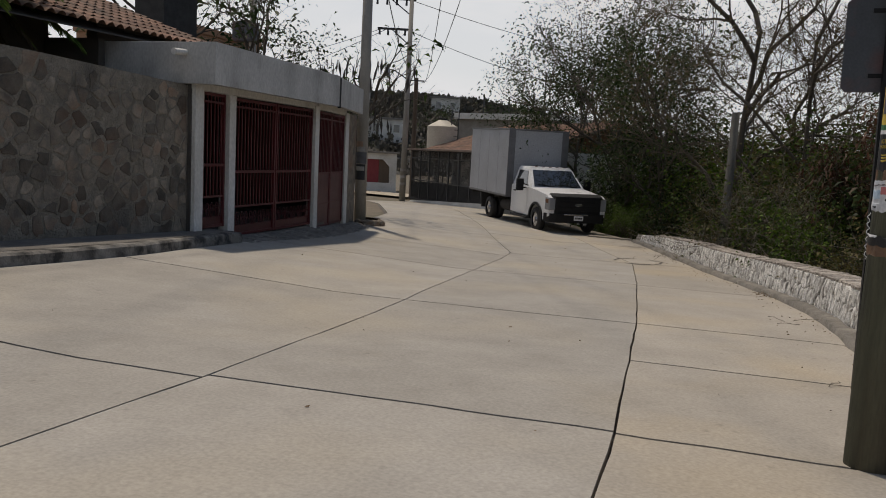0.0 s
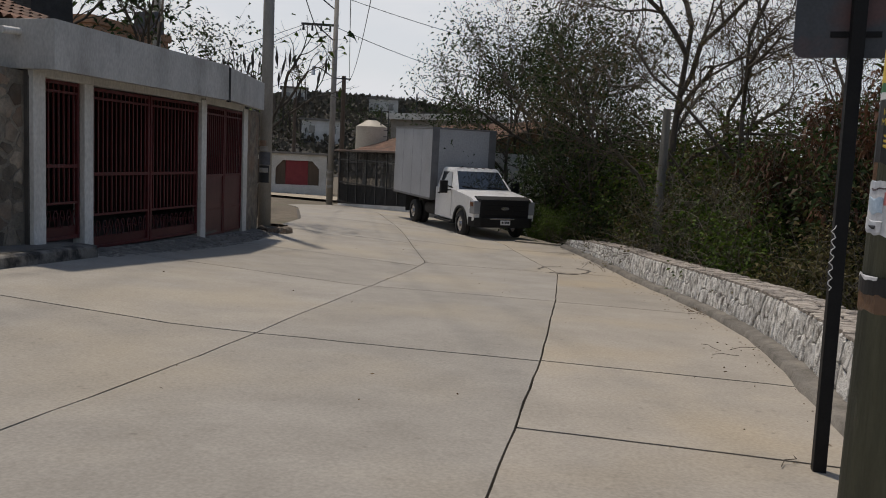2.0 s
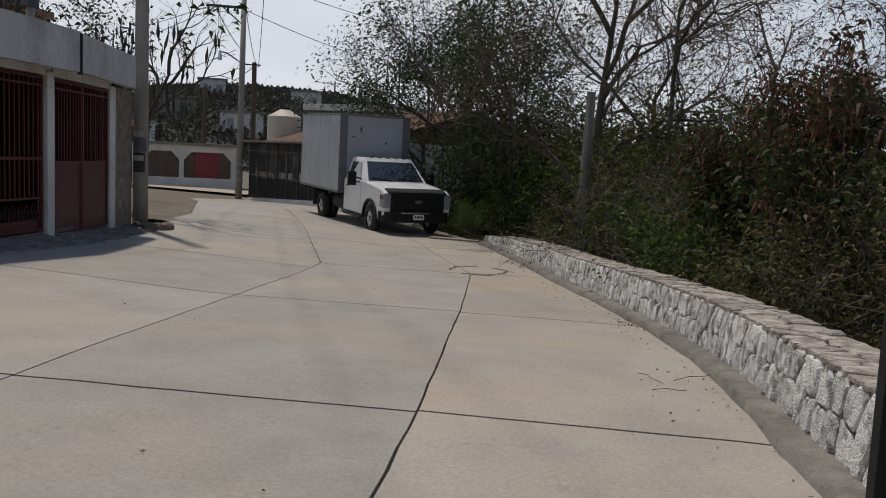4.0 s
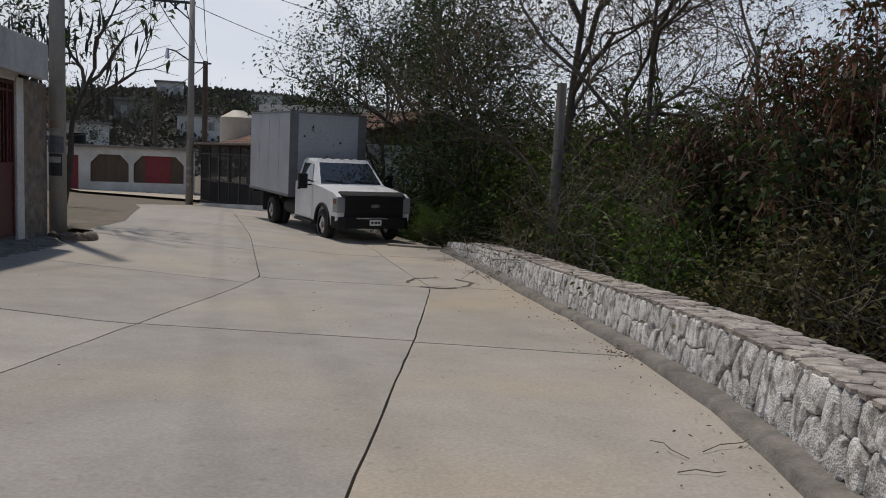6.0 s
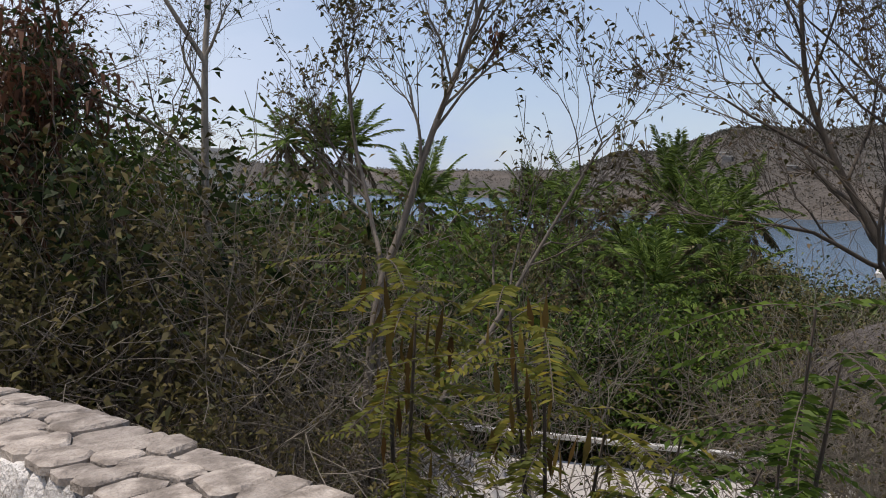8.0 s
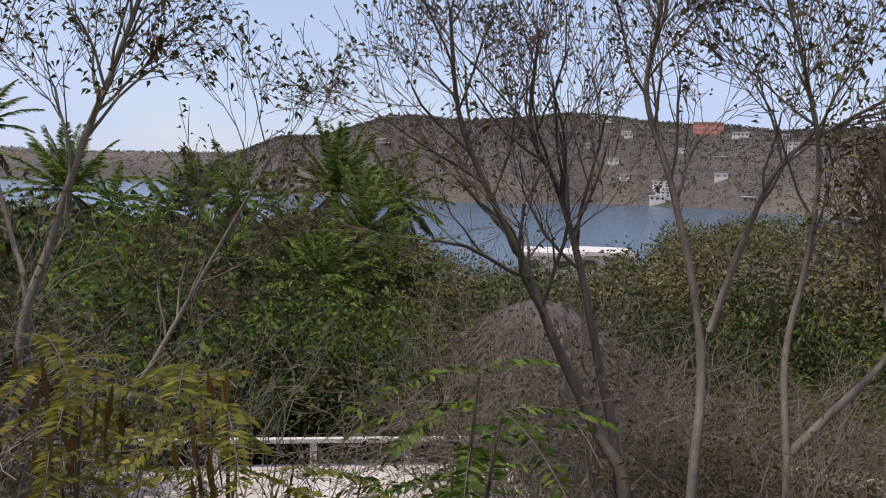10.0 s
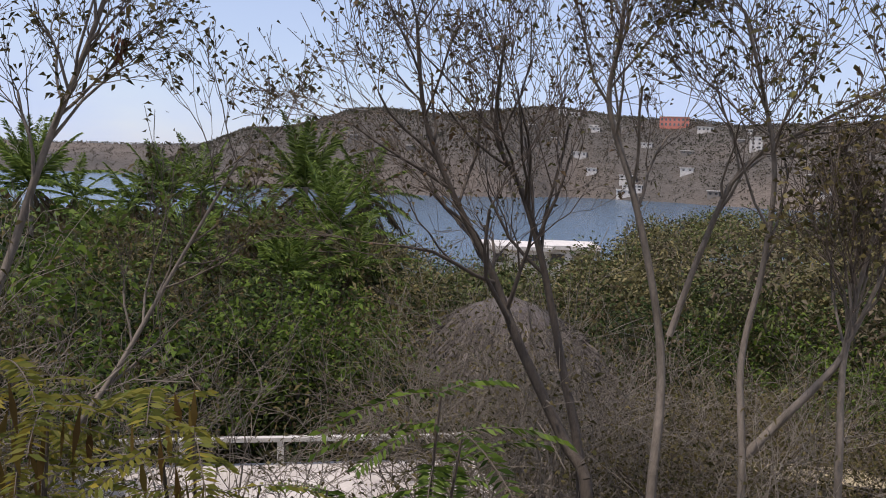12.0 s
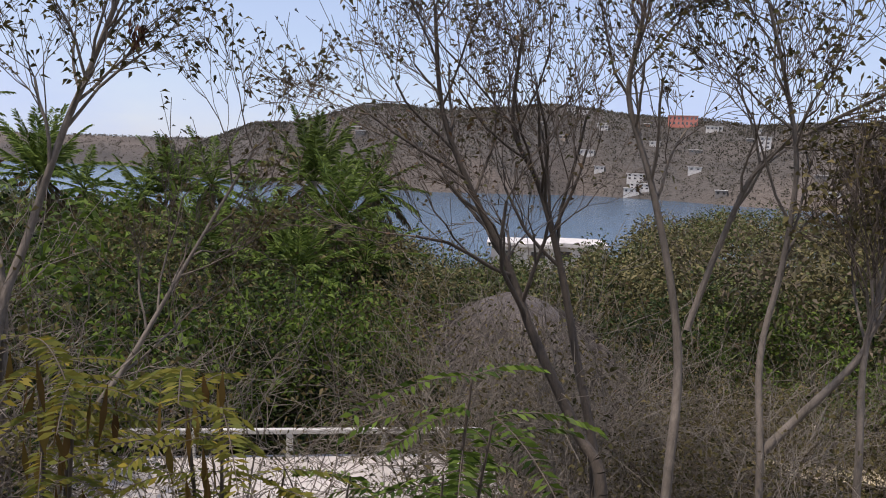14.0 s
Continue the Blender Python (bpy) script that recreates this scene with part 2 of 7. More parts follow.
def pane(bm, pts, push, thick=0.01):
    """A thin sheet through four corners, pushed out by a vector."""
    push = Vector(push)
    a = [bm.verts.new(Vector(p) + push) for p in pts]
    b = [bm.verts.new(Vector(p) + push * (1 - thick / max(push.length, 1e-6) * 1.5)) for p in pts]
    bm.faces.new(a)
    bm.faces.new(b[::-1])
    k = len(pts)
    for i in range(k):
        bm.faces.new((a[i], a[(i + 1) % k], b[(i + 1) % k], b[i]))


# ---- materials ----
M_CONCRETE = mat("road_concrete", (0.335, 0.308, 0.268), (0.275, 0.252, 0.218), rough=0.85, scale=1.3, fine=45, bump=0.12, bdist=0.01,
                 c=(0.36, 0.31, 0.235), cscale=0.35, camount=0.7, spread=0.06, pits=5.0)
M_CONCRETEDUST = mat("dusty_road_concrete", (0.35, 0.313, 0.262), (0.295, 0.264, 0.22), rough=0.87, scale=1.3, fine=45, bump=0.12, bdist=0.01,
                     c=(0.385, 0.315, 0.22), cscale=0.4, camount=0.75, spread=0.06, pits=5.0)
M_JOINT = mat("joint_dirt", (0.11, 0.095, 0.08), rough=0.95, scale=8)
M_KERB = mat("kerb_concrete", (0.22, 0.20, 0.172), (0.11, 0.10, 0.086), rough=0.9, scale=4, fine=50, bump=0.5)
M_SOIL = mat("dry_soil", (0.17, 0.13, 0.09), (0.10, 0.085, 0.06), rough=0.95, scale=2.5, fine=30, bump=0.6, c=(0.09, 0.10, 0.05), cscale=0.3)
M_LIME = mat("limewashed_stone", (0.74, 0.72, 0.68), (0.27, 0.245, 0.215), rough=0.9, scale=11, fine=70, bump=1.0, spread=0.2,
             c=(0.14, 0.125, 0.105), cscale=9, camount=0.75, bdist=0.025, lo=0.54, hi=0.64)
M_LIMEMORTAR = mat("wall_mortar", (0.20, 0.18, 0.155), (0.42, 0.40, 0.37), rough=0.95, scale=9, fine=60, bump=0.8, bdist=0.04,
                   c=(0.07, 0.062, 0.055), cscale=4, camount=0.85, lo=0.42, hi=0.62)
M_CAP = mat("wall_cap_stone", (0.45, 0.40, 0.345), (0.29, 0.25, 0.21), rough=0.9, scale=12, fine=70, bump=0.7, spread=0.2,
            c=(0.13, 0.11, 0.09), cscale=6, camount=0.7, bdist=0.02)
M_RUBBLE = mat("rubble_stone", (0.26, 0.215, 0.165), (0.11, 0.095, 0.078), rough=0.92, scale=5, fine=60, bump=0.7, spread=0.55,
               c=(0.20, 0.115, 0.07), cscale=1.6, camount=0.6, bdist=0.03)
M_MORTAR = mat("old_mortar", (0.31, 0.27, 0.215), (0.20, 0.175, 0.14), rough=0.95, scale=6, fine=40, bump=1.0, bdist=0.06,
               c=(0.09, 0.08, 0.068), cscale=1.3, camount=0.75)
M_WHITE = mat("aged_white_paint", (0.66, 0.64, 0.60), (0.56, 0.54, 0.50), rough=0.85, scale=2.5, fine=30, bump=0.15,
              c=(0.38, 0.36, 0.32), cscale=1.0, camount=0.5, stretch=(1, 1, 0.45))
M_RED = mat("red_painted_iron", (0.10, 0.011, 0.012), (0.07, 0.009, 0.01), rough=0.55, scale=6, fine=40, bump=0.1)
M_REDSHEET = mat("red_sheet_iron", (0.085, 0.010, 0.011), (0.06, 0.008, 0.009), rough=0.5, scale=2.5, fine=30, bump=0.1)
M_POLE = mat("pole_concrete", (0.30, 0.28, 0.25), (0.23, 0.215, 0.19), rough=0.9, scale=3, fine=60, bump=0.25, stretch=(1, 1, 0.3))
M_WOOD = mat("green_wood_pole", (0.10, 0.105, 0.075), (0.055, 0.06, 0.045), rough=0.85, scale=9, fine=70, bump=0.6, stretch=(1, 1, 0.12),
             c=(0.13, 0.10, 0.07), cscale=2, camount=0.5)
M_BLACK = mat("black_paint", (0.007, 0.007, 0.008), (0.012, 0.012, 0.012), rough=0.6, scale=8, bump=0.08, spec=0.2)
M_DARKGREY = mat("grey_sheet", (0.055, 0.062, 0.072), (0.04, 0.045, 0.052), rough=0.6, scale=4, bump=0.05, c=(0.12, 0.05, 0.045), cscale=3.5, camount=0.7)
M_BARK = mat("bark", (0.085, 0.07, 0.054), (0.05, 0.041, 0.032), rough=0.92, scale=9, fine=60, bump=0.5, stretch=(1, 1, 0.3))
M_PALEBARK = mat("pale_bark", (0.30, 0.27, 0.22), (0.19, 0.165, 0.135), rough=0.9, scale=8, fine=60, bump=0.4, stretch=(1, 1, 0.3))
M_TWIG = mat("twig", (0.13, 0.105, 0.08), (0.075, 0.06, 0.047), rough=0.9, scale=5, bump=0)
L_GREEN = leaf_mat("leaf_green", (0.022, 0.044, 0.008), (0.10, 0.155, 0.024))
L_DARK = leaf_mat("leaf_dark_green", (0.010, 0.019, 0.007), (0.050, 0.076, 0.023))
L_OLIVE = leaf_mat("leaf_olive", (0.026, 0.031, 0.010), (0.10, 0.10, 0.034), (0.13, 0.105, 0.045))
L_BROWN = leaf_mat("leaf_brown", (0.085, 0.051, 0.0298), (0.1275, 0.085, 0.0467), (0.068, 0.0723, 0.0255))
L_YELLOW = leaf_mat("leaf_yellow", (0.15, 0.14, 0.025), (0.26, 0.21, 0.035), (0.11, 0.13, 0.03), 0.45)
L_PALM = leaf_mat("palm_leaf", (0.03, 0.06, 0.012), (0.15, 0.21, 0.045))
L_DRYPALM = leaf_mat("dry_palm", (0.16, 0.12, 0.075), (0.10, 0.075, 0.05))
L_POD = leaf_mat("seed_pod", (0.0638, 0.0298, 0.0187), (0.102, 0.051, 0.0298))

# ---- ground ----
GY = (-60, -10, 0, 4.4, 7, 9, 13.4, 17.8, 22, 26.4, 32, 45, 60, 90)
GZ = (1.9, 0.6, 0.22, 0.06, -0.1, -0.17, -0.42, -0.70, -0.80, -0.83, -1.0, -1.65, -2.1, -2.6)


def gz(y):
    """Height of the road's surface, running down and away."""
    return float(np.mean([np.interp(y + k, GY, GZ) for k in (-1.2, -0.6, 0, 0.6, 1.2)]))


def surface(x, y):
    """The road's surface, which also rises a little towards the houses."""
    return gz(y) + 0.05 * min(max(-4 - x, 0), 6)


WALL_Y = (-30, -6, 2, 6, 8.5, 10.4, 11.6, 13.44, 16.5, 20.5, 23.6, 25.3, 34, 42, 60)
WALL_X = (1.9, 1.75, 1.7, 1.64, 1.6, 1.56, 1.48, 1.2, 0.62, -0.4, -1.37, -2.0, -6.0, -10.5, -20)


def wall_x(y):
    return float(np.mean([np.interp(y + k, WALL_Y, WALL_X) for k in (-1.0, -0.5, 0, 0.5, 1.0)]))


def terrain(x, y):
    """Height of the land: the road's bench, the bank up on one side and the fall to the sea on the other."""
    base = gz(max(min(y, 90), -60))
    s = x - wall_x(max(min(y, 60), -30)) - 0.45
    if s > 0:
        fall = float(np.interp(s, (0, 0.6, 3, 8, 15, 40, 120, 190, 260), (0.15, 0.9, 1.7, 3.2, 4.4, 8, 13, 17, 24)))
        return base - fall
    left = -9 - x
    return base - 0.1 + 0.05 * min(max(-4 - x, 0), 6) + (min(left, 60) * 0.012 if left > 0 else 0)


def grid_axis(lo, hi):
    steps = [0.0]
    d = 0.6
    while steps[-1] < max(abs(lo), abs(hi)):
        steps.append(steps[-1] + d)
        if steps[-1] > 30:
            d *= 1.16
    return sorted([-s for s in steps[1:] if -s > lo] + [lo] + [s for s in steps if s < hi] + [hi])


gx, gy = grid_axis(-3000, 3000), [v + 14 for v in grid_axis(-3000, 3000)]
gv = [(x, y, terrain(x, y) + (0.10 * noise.noise((x * 0.4, y * 0.4, 0)) if x > wall_x(max(min(y, 60), -30)) + 1 else 0)) for y in gy for x in gx]
nx = len(gx)
gf = [(j * nx + i, j * nx + i + 1, (j + 1) * nx + i + 1, (j + 1) * nx + i) for j in range(len(gy) - 1) for i in range(nx - 1)]
ground = tagged(mesh_ob("ground", gv, gf, M_SOIL, smooth=True), "dry brown soil bank falling from the road to the bay", "ground", kind="structure")

M_SEA = mat("sea_water", (0.05, 0.10, 0.15), (0.04, 0.085, 0.13), rough=0.22, scale=0.05, fine=0.6, bump=0.4, bdist=0.3, spec=0.5)
bm = bmesh.new()
bmesh.ops.create_circle(bm, cap_ends=True, radius=2900, segments=64, matrix=Matrix.Translation((0, 0, -17)))
tagged(part("water", bm, M_SEA), "blue-grey water of the bay with small ripples", "sea", kind="structure")

# ---- road of cast slabs ----
LINE_L = ((-30, -60), (-8.3, -10), (-8.1, 4.4), (-8.0, 12.5), (-8.1, 17), (-9.6, 25.4), (-13.5, 34), (-20, 46), (-26, 56))
LINE_A = ((-2.6, -60), (-2.8, -10), (-2.9, 4.4), (-3.2, 8.68), (-3.7, 13.4), (-4.3, 18.7), (-6.55, 24.6), (-10.6, 34), (-16.6, 46), (-22, 56))
LINE_B = ((0.2, -60), (-0.1, -10), (-0.38, 4.4), (-0.62, 8.75), (-0.98, 13.4), (-1.5, 18.7), (-3.6, 24.6), (-8.0, 34), (-14, 46), (-19.5, 56))


def on_line(line, y):
    return float(np.interp(y, [p[1] for p in line], [p[0] for p in line]))


road = tagged(new("road"), "pale concrete village road cast in large slabs", "road", kind="structure")
bv, bf = [], []
ys = [-58 + 0.8 * i for i in range(150)]
for y in ys:
    for k in range(13):
        x = (on_line(LINE_L, y) - 0.6) * (1 - k / 12) + (wall_x(y) + 0.05) * k / 12
        bv.append((x, y, surface(x, y) - 0.045))
for i in range(len(ys) - 1):
    bf += [(13 * i + k, 13 * i + k + 1, 13 * i + 14 + k, 13 * i + 13 + k) for k in range(12)]
mesh_ob("road_bed", bv, bf, M_JOINT, road)


def slab(xl, xr, y0, y1, skew0=0.0, skew1=0.0, material=M_CONCRETE):
    """One cast slab between two lines across the road, with chipped edges and a dropped joint round it."""
    gap = 0.008
    nyy = max(2, int((y1 - y0) / 0.35))
    nxx = 12
    top, verts, faces = [], [], []
    for j in range(nyy + 1):
        v = j / nyy
        row = []
        for i in range(nxx + 1):
            u = i / nxx
            y = (y0 + 0.016) * (1 - v) + (y1 - 0.016) * v + (skew0 * (1 - v) + skew1 * v) * (u - 0.5)
            a, b = xl(y) + gap, xr(y) - gap
            x = a + (b - a) * u
            if i in (0, nxx):
                x += 0.012 * noise.noise((x * 0.7, y * 2.3, 4)) + 0.006 * noise.noise((x, y * 19, 4))
            if j in (0, nyy):
                y += 0.014 * noise.noise((x * 2.3, y0 * 0.7 if j == 0 else y1 * 0.7, 9)) + 0.006 * noise.noise((x * 17, y, 3))
            row.append(len(verts))
            verts.append((x, y, surface(x, y) + 0.004 * noise.noise((x * 0.8, y * 0.8, 1))))
        top.append(row)
    for j in range(nyy):
        for i in range(nxx):
            faces.append((top[j][i], top[j][i + 1], top[j + 1][i + 1], top[j + 1][i]))
    rim = top[0] + [r[-1] for r in top[1:]] + top[-1][-2::-1] + [r[0] for r in top[-2:0:-1]]
    low = []
    for k in rim:
        low.append(len(verts))
        verts.append((verts[k][0], verts[k][1], verts[k][2] - 0.07))
    for k in range(len(rim)):
        q = (k + 1) % len(rim)
        faces.append((rim[k], low[k], low[q], rim[q]))
    return mesh_ob("concrete_slab", verts, faces, material, road)


def lane(xl, xr, cuts, skew, material=M_CONCRETE):
    for a, b in zip(cuts, cuts[1:]):
        slab(xl, xr, a, b, skew, skew, material)


lane(lambda y: on_line(LINE_L, y) - 0.5, lambda y: on_line(LINE_A, y), (-14, -9.2, -4.5, 0.0, 4.35, 8.75, 13.4, 17.9, 22.4, 27, 31.5, 36, 40.5, 45, 49.5, 54), -0.1)
lane(lambda y: on_line(LINE_A, y), lambda y: on_line(LINE_B, y), (-14, -9.2, -4.5, 0.0, 4.4, 8.72, 13.4, 18.7, 23.2, 27.6, 32, 36.5, 41, 45.5, 50, 54), 0.06)
lane(lambda y: on_line(LINE_B, y), lambda y: wall_x(y) - 0.02, (-14, -9.2, -4.5, 0.0, 2.2, 4.4, 6.66, 8.78, 13.35, 18.9, 23.4, 27.6, 32, 36.5, 41, 45.5, 50, 54), 0.0, M_CONCRETEDUST)


# ---- parapet of limewashed stone above the drop ----
def parapet_top(y):
    return gz(y) + float(np.interp(y, (-30, 20, 23, 25.3), (0.55, 0.52, 0.42, 0.25)))


parapet = tagged(new("wall_parapet"), "low parapet of limewashed rubble stone with a flagged top", "parapet wall", kind="structure")
pv, pf = [], []
py = [-16 + 0.25 * i for i in range(166)]
for y in py:
    x, b, t = wall_x(y), gz(y), parapet_top(y)
    r = [0.018 * noise.noise((y * 3, k * 1.7, 2)) for k in range(5)]
    r = [2 * q for q in r]
    pv += [(x + r[0], y, b - 0.1), (x + 0.03 + r[1], y, (b + t) / 2), (x + 0.05 + r[2], y, t - 0.03), (x + 0.43 + r[3], y, t - 0.03), (x + 0.45 + r[4], y, b - 2.2)]
for i in range(len(py) - 1):
    for k in range(4):
        pf.append((5 * i + k, 5 * i + k + 1, 5 * i + 5 + k + 1, 5 * i + 5 + k))
pf += [(0, 1, 2, 3, 4), tuple(5 * (len(py) - 1) + k for k in (4, 3, 2, 1, 0))]
mesh_ob("mortar_core", pv, pf, M_LIMEMORTAR, parapet)

kv, kf = [], []
ky = [-16 + 0.2 * i for i in range(206)]
for y in ky:
    x, b = wall_x(y), gz(y)
    w = 0.19 + 0.03 * noise.noise((y * 1.1, 5, 0)) + 0.012 * noise.noise((y * 6, 7, 0))
    h = 0.075 + 0.02 * noise.noise((y * 2, 1, 0))
    kv += [(x - w, y, b - 0.03), (x - w + 0.025, y, b + h * 0.85), (x - w * 0.45, y, b + h), (x + 0.02, y, b + h * 1.15)]
for i in range(len(ky) - 1):
    for k in range(3):
        kf.append((4 * i + k, 4 * i + 4 + k, 4 * i + 4 + k + 1, 4 * i + k + 1))
mesh_ob("trim_kerb", kv, kf, M_KERB, parapet, "worn grey concrete kerb", smooth=True)


def stone_mesh(seed, n=9, depth=0.35, dome=0.35, jag=0.16):
    """An irregular rounded stone of about unit size in x and z, its face towards -y."""
    r = random.Random(seed)
    ring = []
    for i in range(n):
        a = 2 * math.pi * i / n + r.uniform(-0.2, 0.2)
        k = 0.5 * (1 + r.uniform(-jag, jag)) / max(abs(math.cos(a)), abs(math.sin(a))) ** 0.6
        ring.append((k * math.cos(a), k * math.sin(a)))
    verts = [(x, depth, z) for x, z in ring] + [(x * 0.97, 0, z * 0.97) for x, z in ring]
    verts += [(x * 0.72 + r.uniform(-0.04, 0.04), -dome * r.uniform(0.4, 0.75), z * 0.72 + r.uniform(-0.04, 0.04)) for x, z in ring]
    verts.append((r.uniform(-0.1, 0.1), -dome * r.uniform(0.7, 1), r.uniform(-0.1, 0.1)))
    faces = []
    for i in range(n):
        j = (i + 1) % n
        faces += [(i, j, n + j, n + i), (n + i, n + j, 2 * n + j, 2 * n + i), (2 * n + i, 2 * n + j, 3 * n)]
    return verts, faces


def cells(pts, u0, u1, v0, v1, squash=1.0, gap=0.01, seed=0, wob=0.004):
    """Irregular stone outlines: each point's share of a rectangle, drawn in by a joint."""
    r = random.Random(seed)
    arr = np.array(pts)
    out = []
    for i, (cu, cv) in enumerate(pts):
        poly = [(u0, v0), (u1, v0), (u1, v1), (u0, v1)]
        du, dv = arr[:, 0] - cu, (arr[:, 1] - cv) * squash
        for j in np.argsort(du * du + dv * dv)[1:16]:
            a, b = arr[j][0] - cu, (arr[j][1] - cv) * squash * squash
            mu, mv = (arr[j][0] + cu) / 2, (arr[j][1] + cv) / 2
            new_poly = []
            for k in range(len(poly)):
                p0, p1 = poly[k], poly[(k + 1) % len(poly)]
                s0, s1 = (p0[0] - mu) * a + (p0[1] - mv) * b, (p1[0] - mu) * a + (p1[1] - mv) * b
                if s0 <= 0:
                    new_poly.append(p0)
                if (s0 < 0 < s1) or (s1 < 0 < s0):
                    t = s0 / (s0 - s1)
                    new_poly.append((p0[0] + (p1[0] - p0[0]) * t, p0[1] + (p1[1] - p0[1]) * t))
            poly = new_poly
            if len(poly) < 3:
                break
        if len(poly) < 3:
            continue
        mu, mv = sum(q[0] for q in poly) / len(poly), sum(q[1] for q in poly) / len(poly)
        ring = []
        k = len(poly)
        g = gap * r.uniform(0.6, 1.5)
        for q in range(k):
            p0, p1 = poly[q], poly[(q + 1) % k]
            for t in (0.18, 0.82):
                x, y = p0[0] + (p1[0] - p0[0]) * t, p0[1] + (p1[1] - p0[1]) * t
                d = math.hypot(x - mu, y - mv) + 1e-6
                f = max((d - g) / d, 0.2)
                ring.append((mu + (x - mu) * f + r.gauss(0, wob), mv + (y - mv) * f + r.gauss(0, wob)))
        out.append((mu, mv, ring))
    return out


def stone_piece(name, ring, centre, place, proud, material, parent, seed=0):
    """A stone from its outline, set into the mortar; place(u, v, out) gives the spot in the world."""
    r = random.Random(seed)
    k = len(ring)
    mu, mv = centre
    verts = [place(u, v, -0.02) for u, v in ring]
    verts += [place(u, v, proud * 0.45) for u, v in ring]
    verts += [place(mu + (u - mu) * 0.86, mv + (v - mv) * 0.86, proud * r.uniform(0.75, 1.05)) for u, v in ring]
    verts.append(place(mu, mv, proud * r.uniform(0.9, 1.25)))
    faces = []
    for i in range(k):
        j = (i + 1) % k
        faces += [(i, j, k + j, k + i), (k + i, k + j, 2 * k + j, 2 * k + i), (2 * k + i, 2 * k + j, 3 * k)]
    return mesh_ob(name, verts, faces, material, parent)

# ---- plants ----
def sprout(r, p, d, length, rad, level, segs, tips, bend=0.22, kids=3, ratio=0.62, up=0.12, angle=0.7, thin=0.62, fine=2):
    """A limb from p along d that bends, thins and forks; adds its segments and twig tips."""
    steps = 4 if level else fine
    p, d = Vector(p), Vector(d).normalized()
    step = length / steps
    for i in range(steps):
        d = (d + Vector((r.gauss(0, bend), r.gauss(0, bend), r.gauss(0, bend) + up))).normalized()
        q = p + d * step * r.uniform(0.8, 1.2)
        ra, rb = max(rad * (1 - (1 - thin) * i / steps), 0.0026), max(rad * (1 - (1 - thin) * (i + 1) / steps), 0.0026)
        segs.append((*p, *q, ra, rb))
        p = q
        if level and i >= 1:
            for _ in range(kids if i == steps - 1 else r.randint(1, max(1, kids - 1))):
                side = Vector((r.gauss(0, 1), r.gauss(0, 1), r.gauss(0, 0.6)))
                side = (side - d * side.dot(d)).normalized()
                e = (d + side * angle * r.uniform(0.6, 1.3)).normalized()
                sprout(r, p, e, length * ratio * r.uniform(0.75, 1.2), rb * thin * r.uniform(0.7, 1), level - 1, segs, tips, bend, kids, ratio, up, angle, thin, fine)
        if level == 0:
            tips.append((*p, *d))


def stem(segs, pts, r0, r1):
    """A main stem through a few points, smoothed; returns places along it."""
    pts = [Vector(p) for p in pts]
    out = []
    k = len(pts) - 1
    for i in range(k):
        a, b = pts[max(i - 1, 0)], pts[min(i + 2, k)]
        for s in range(5):
            t = s / 5
            h = ((2 * t ** 3 - 3 * t ** 2 + 1) * pts[i] + (t ** 3 - 2 * t ** 2 + t) * 0.5 * (pts[i + 1] - a)
                 + (-2 * t ** 3 + 3 * t ** 2) * pts[i + 1] + (t ** 3 - t ** 2) * 0.5 * (b - pts[i]))
            out.append(h)
    out.append(pts[-1])
    m = len(out) - 1
    for i in range(m):
        segs.append((*out[i], *out[i + 1], r0 + (r1 - r0) * i / m, r0 + (r1 - r0) * (i + 1) / m))
    return out


def foliage(tips, rng, per, size, width, cloud=0.12, droop=0.4, flat=0.5):
    """Leaves round the twig tips."""
    t = np.array(tips, float)
    idx = rng.integers(0, len(t), int(len(t) * per))
    pts = t[idx, 0:3] + rng.normal(size=(len(idx), 3)) * cloud
    dirs = t[idx, 3:6] * 0.5 + rng.normal(size=(len(idx), 3)) * np.array([1, 1, flat])
    return blades(pts, dirs, size * rng.uniform(0.6, 1.3, len(idx)), width * rng.uniform(0.7, 1.3, len(idx)), droop, rng)


def plant(name, m, label, category, group, segs, leaf_sets, bark, twig=None, sides=5, limit=0.012):
    """A thing with stems (thick), twigs (thin) and leaves."""
    root = thing(name, m, label, category, group)
    thick = [s for s in segs if s[6] >= limit]
    fine = [s for s in segs if s[6] < limit]
    if thick:
        v, f = tubes(thick, sides if sides != 5 or limit > 0.009 else 6)
        quick("trunk", v, f, bark, root, smooth=True)
    if fine:
        v, f = tubes(fine, 3)
        tagged(quick("branchwork", v, f, twig or M_TWIG, root), kind="stuff")
    for nm, (v, f), material in leaf_sets:
        tagged(quick(nm, v, f, material, root), kind="stuff")
    return root


def make_shrub(seed, m, height, wide, leaf, label, group, per=16, size=0.14, width=0.06, stems=8, bark=M_BARK, second=None, cloud=0.16, bare=0.0):
    r, rng = random.Random(seed), np.random.default_rng(seed)
    segs, tips = [], []
    for i in range(stems):
        a = 2 * math.pi * (i + r.random()) / stems
        k = r.uniform(0.15, 0.75)
        d = Vector((math.cos(a) * k * wide / height, math.sin(a) * k * wide / height, 1))
        sprout(r, (math.cos(a) * 0.15, math.sin(a) * 0.15, 0), d, height * r.uniform(0.42, 0.62), 0.028 * height / 3.5, 2, segs, tips, kids=3, ratio=0.55, up=0.06, angle=0.85)
    sets = [("foliage", foliage(tips, rng, per, size, width, cloud), leaf)]
    if second:
        sets.append(("dry_foliage", foliage(tips, rng, per * 0.3, size, width, cloud), second))
    return plant("shrub", m, label, "shrub", group, segs, sets, bark)


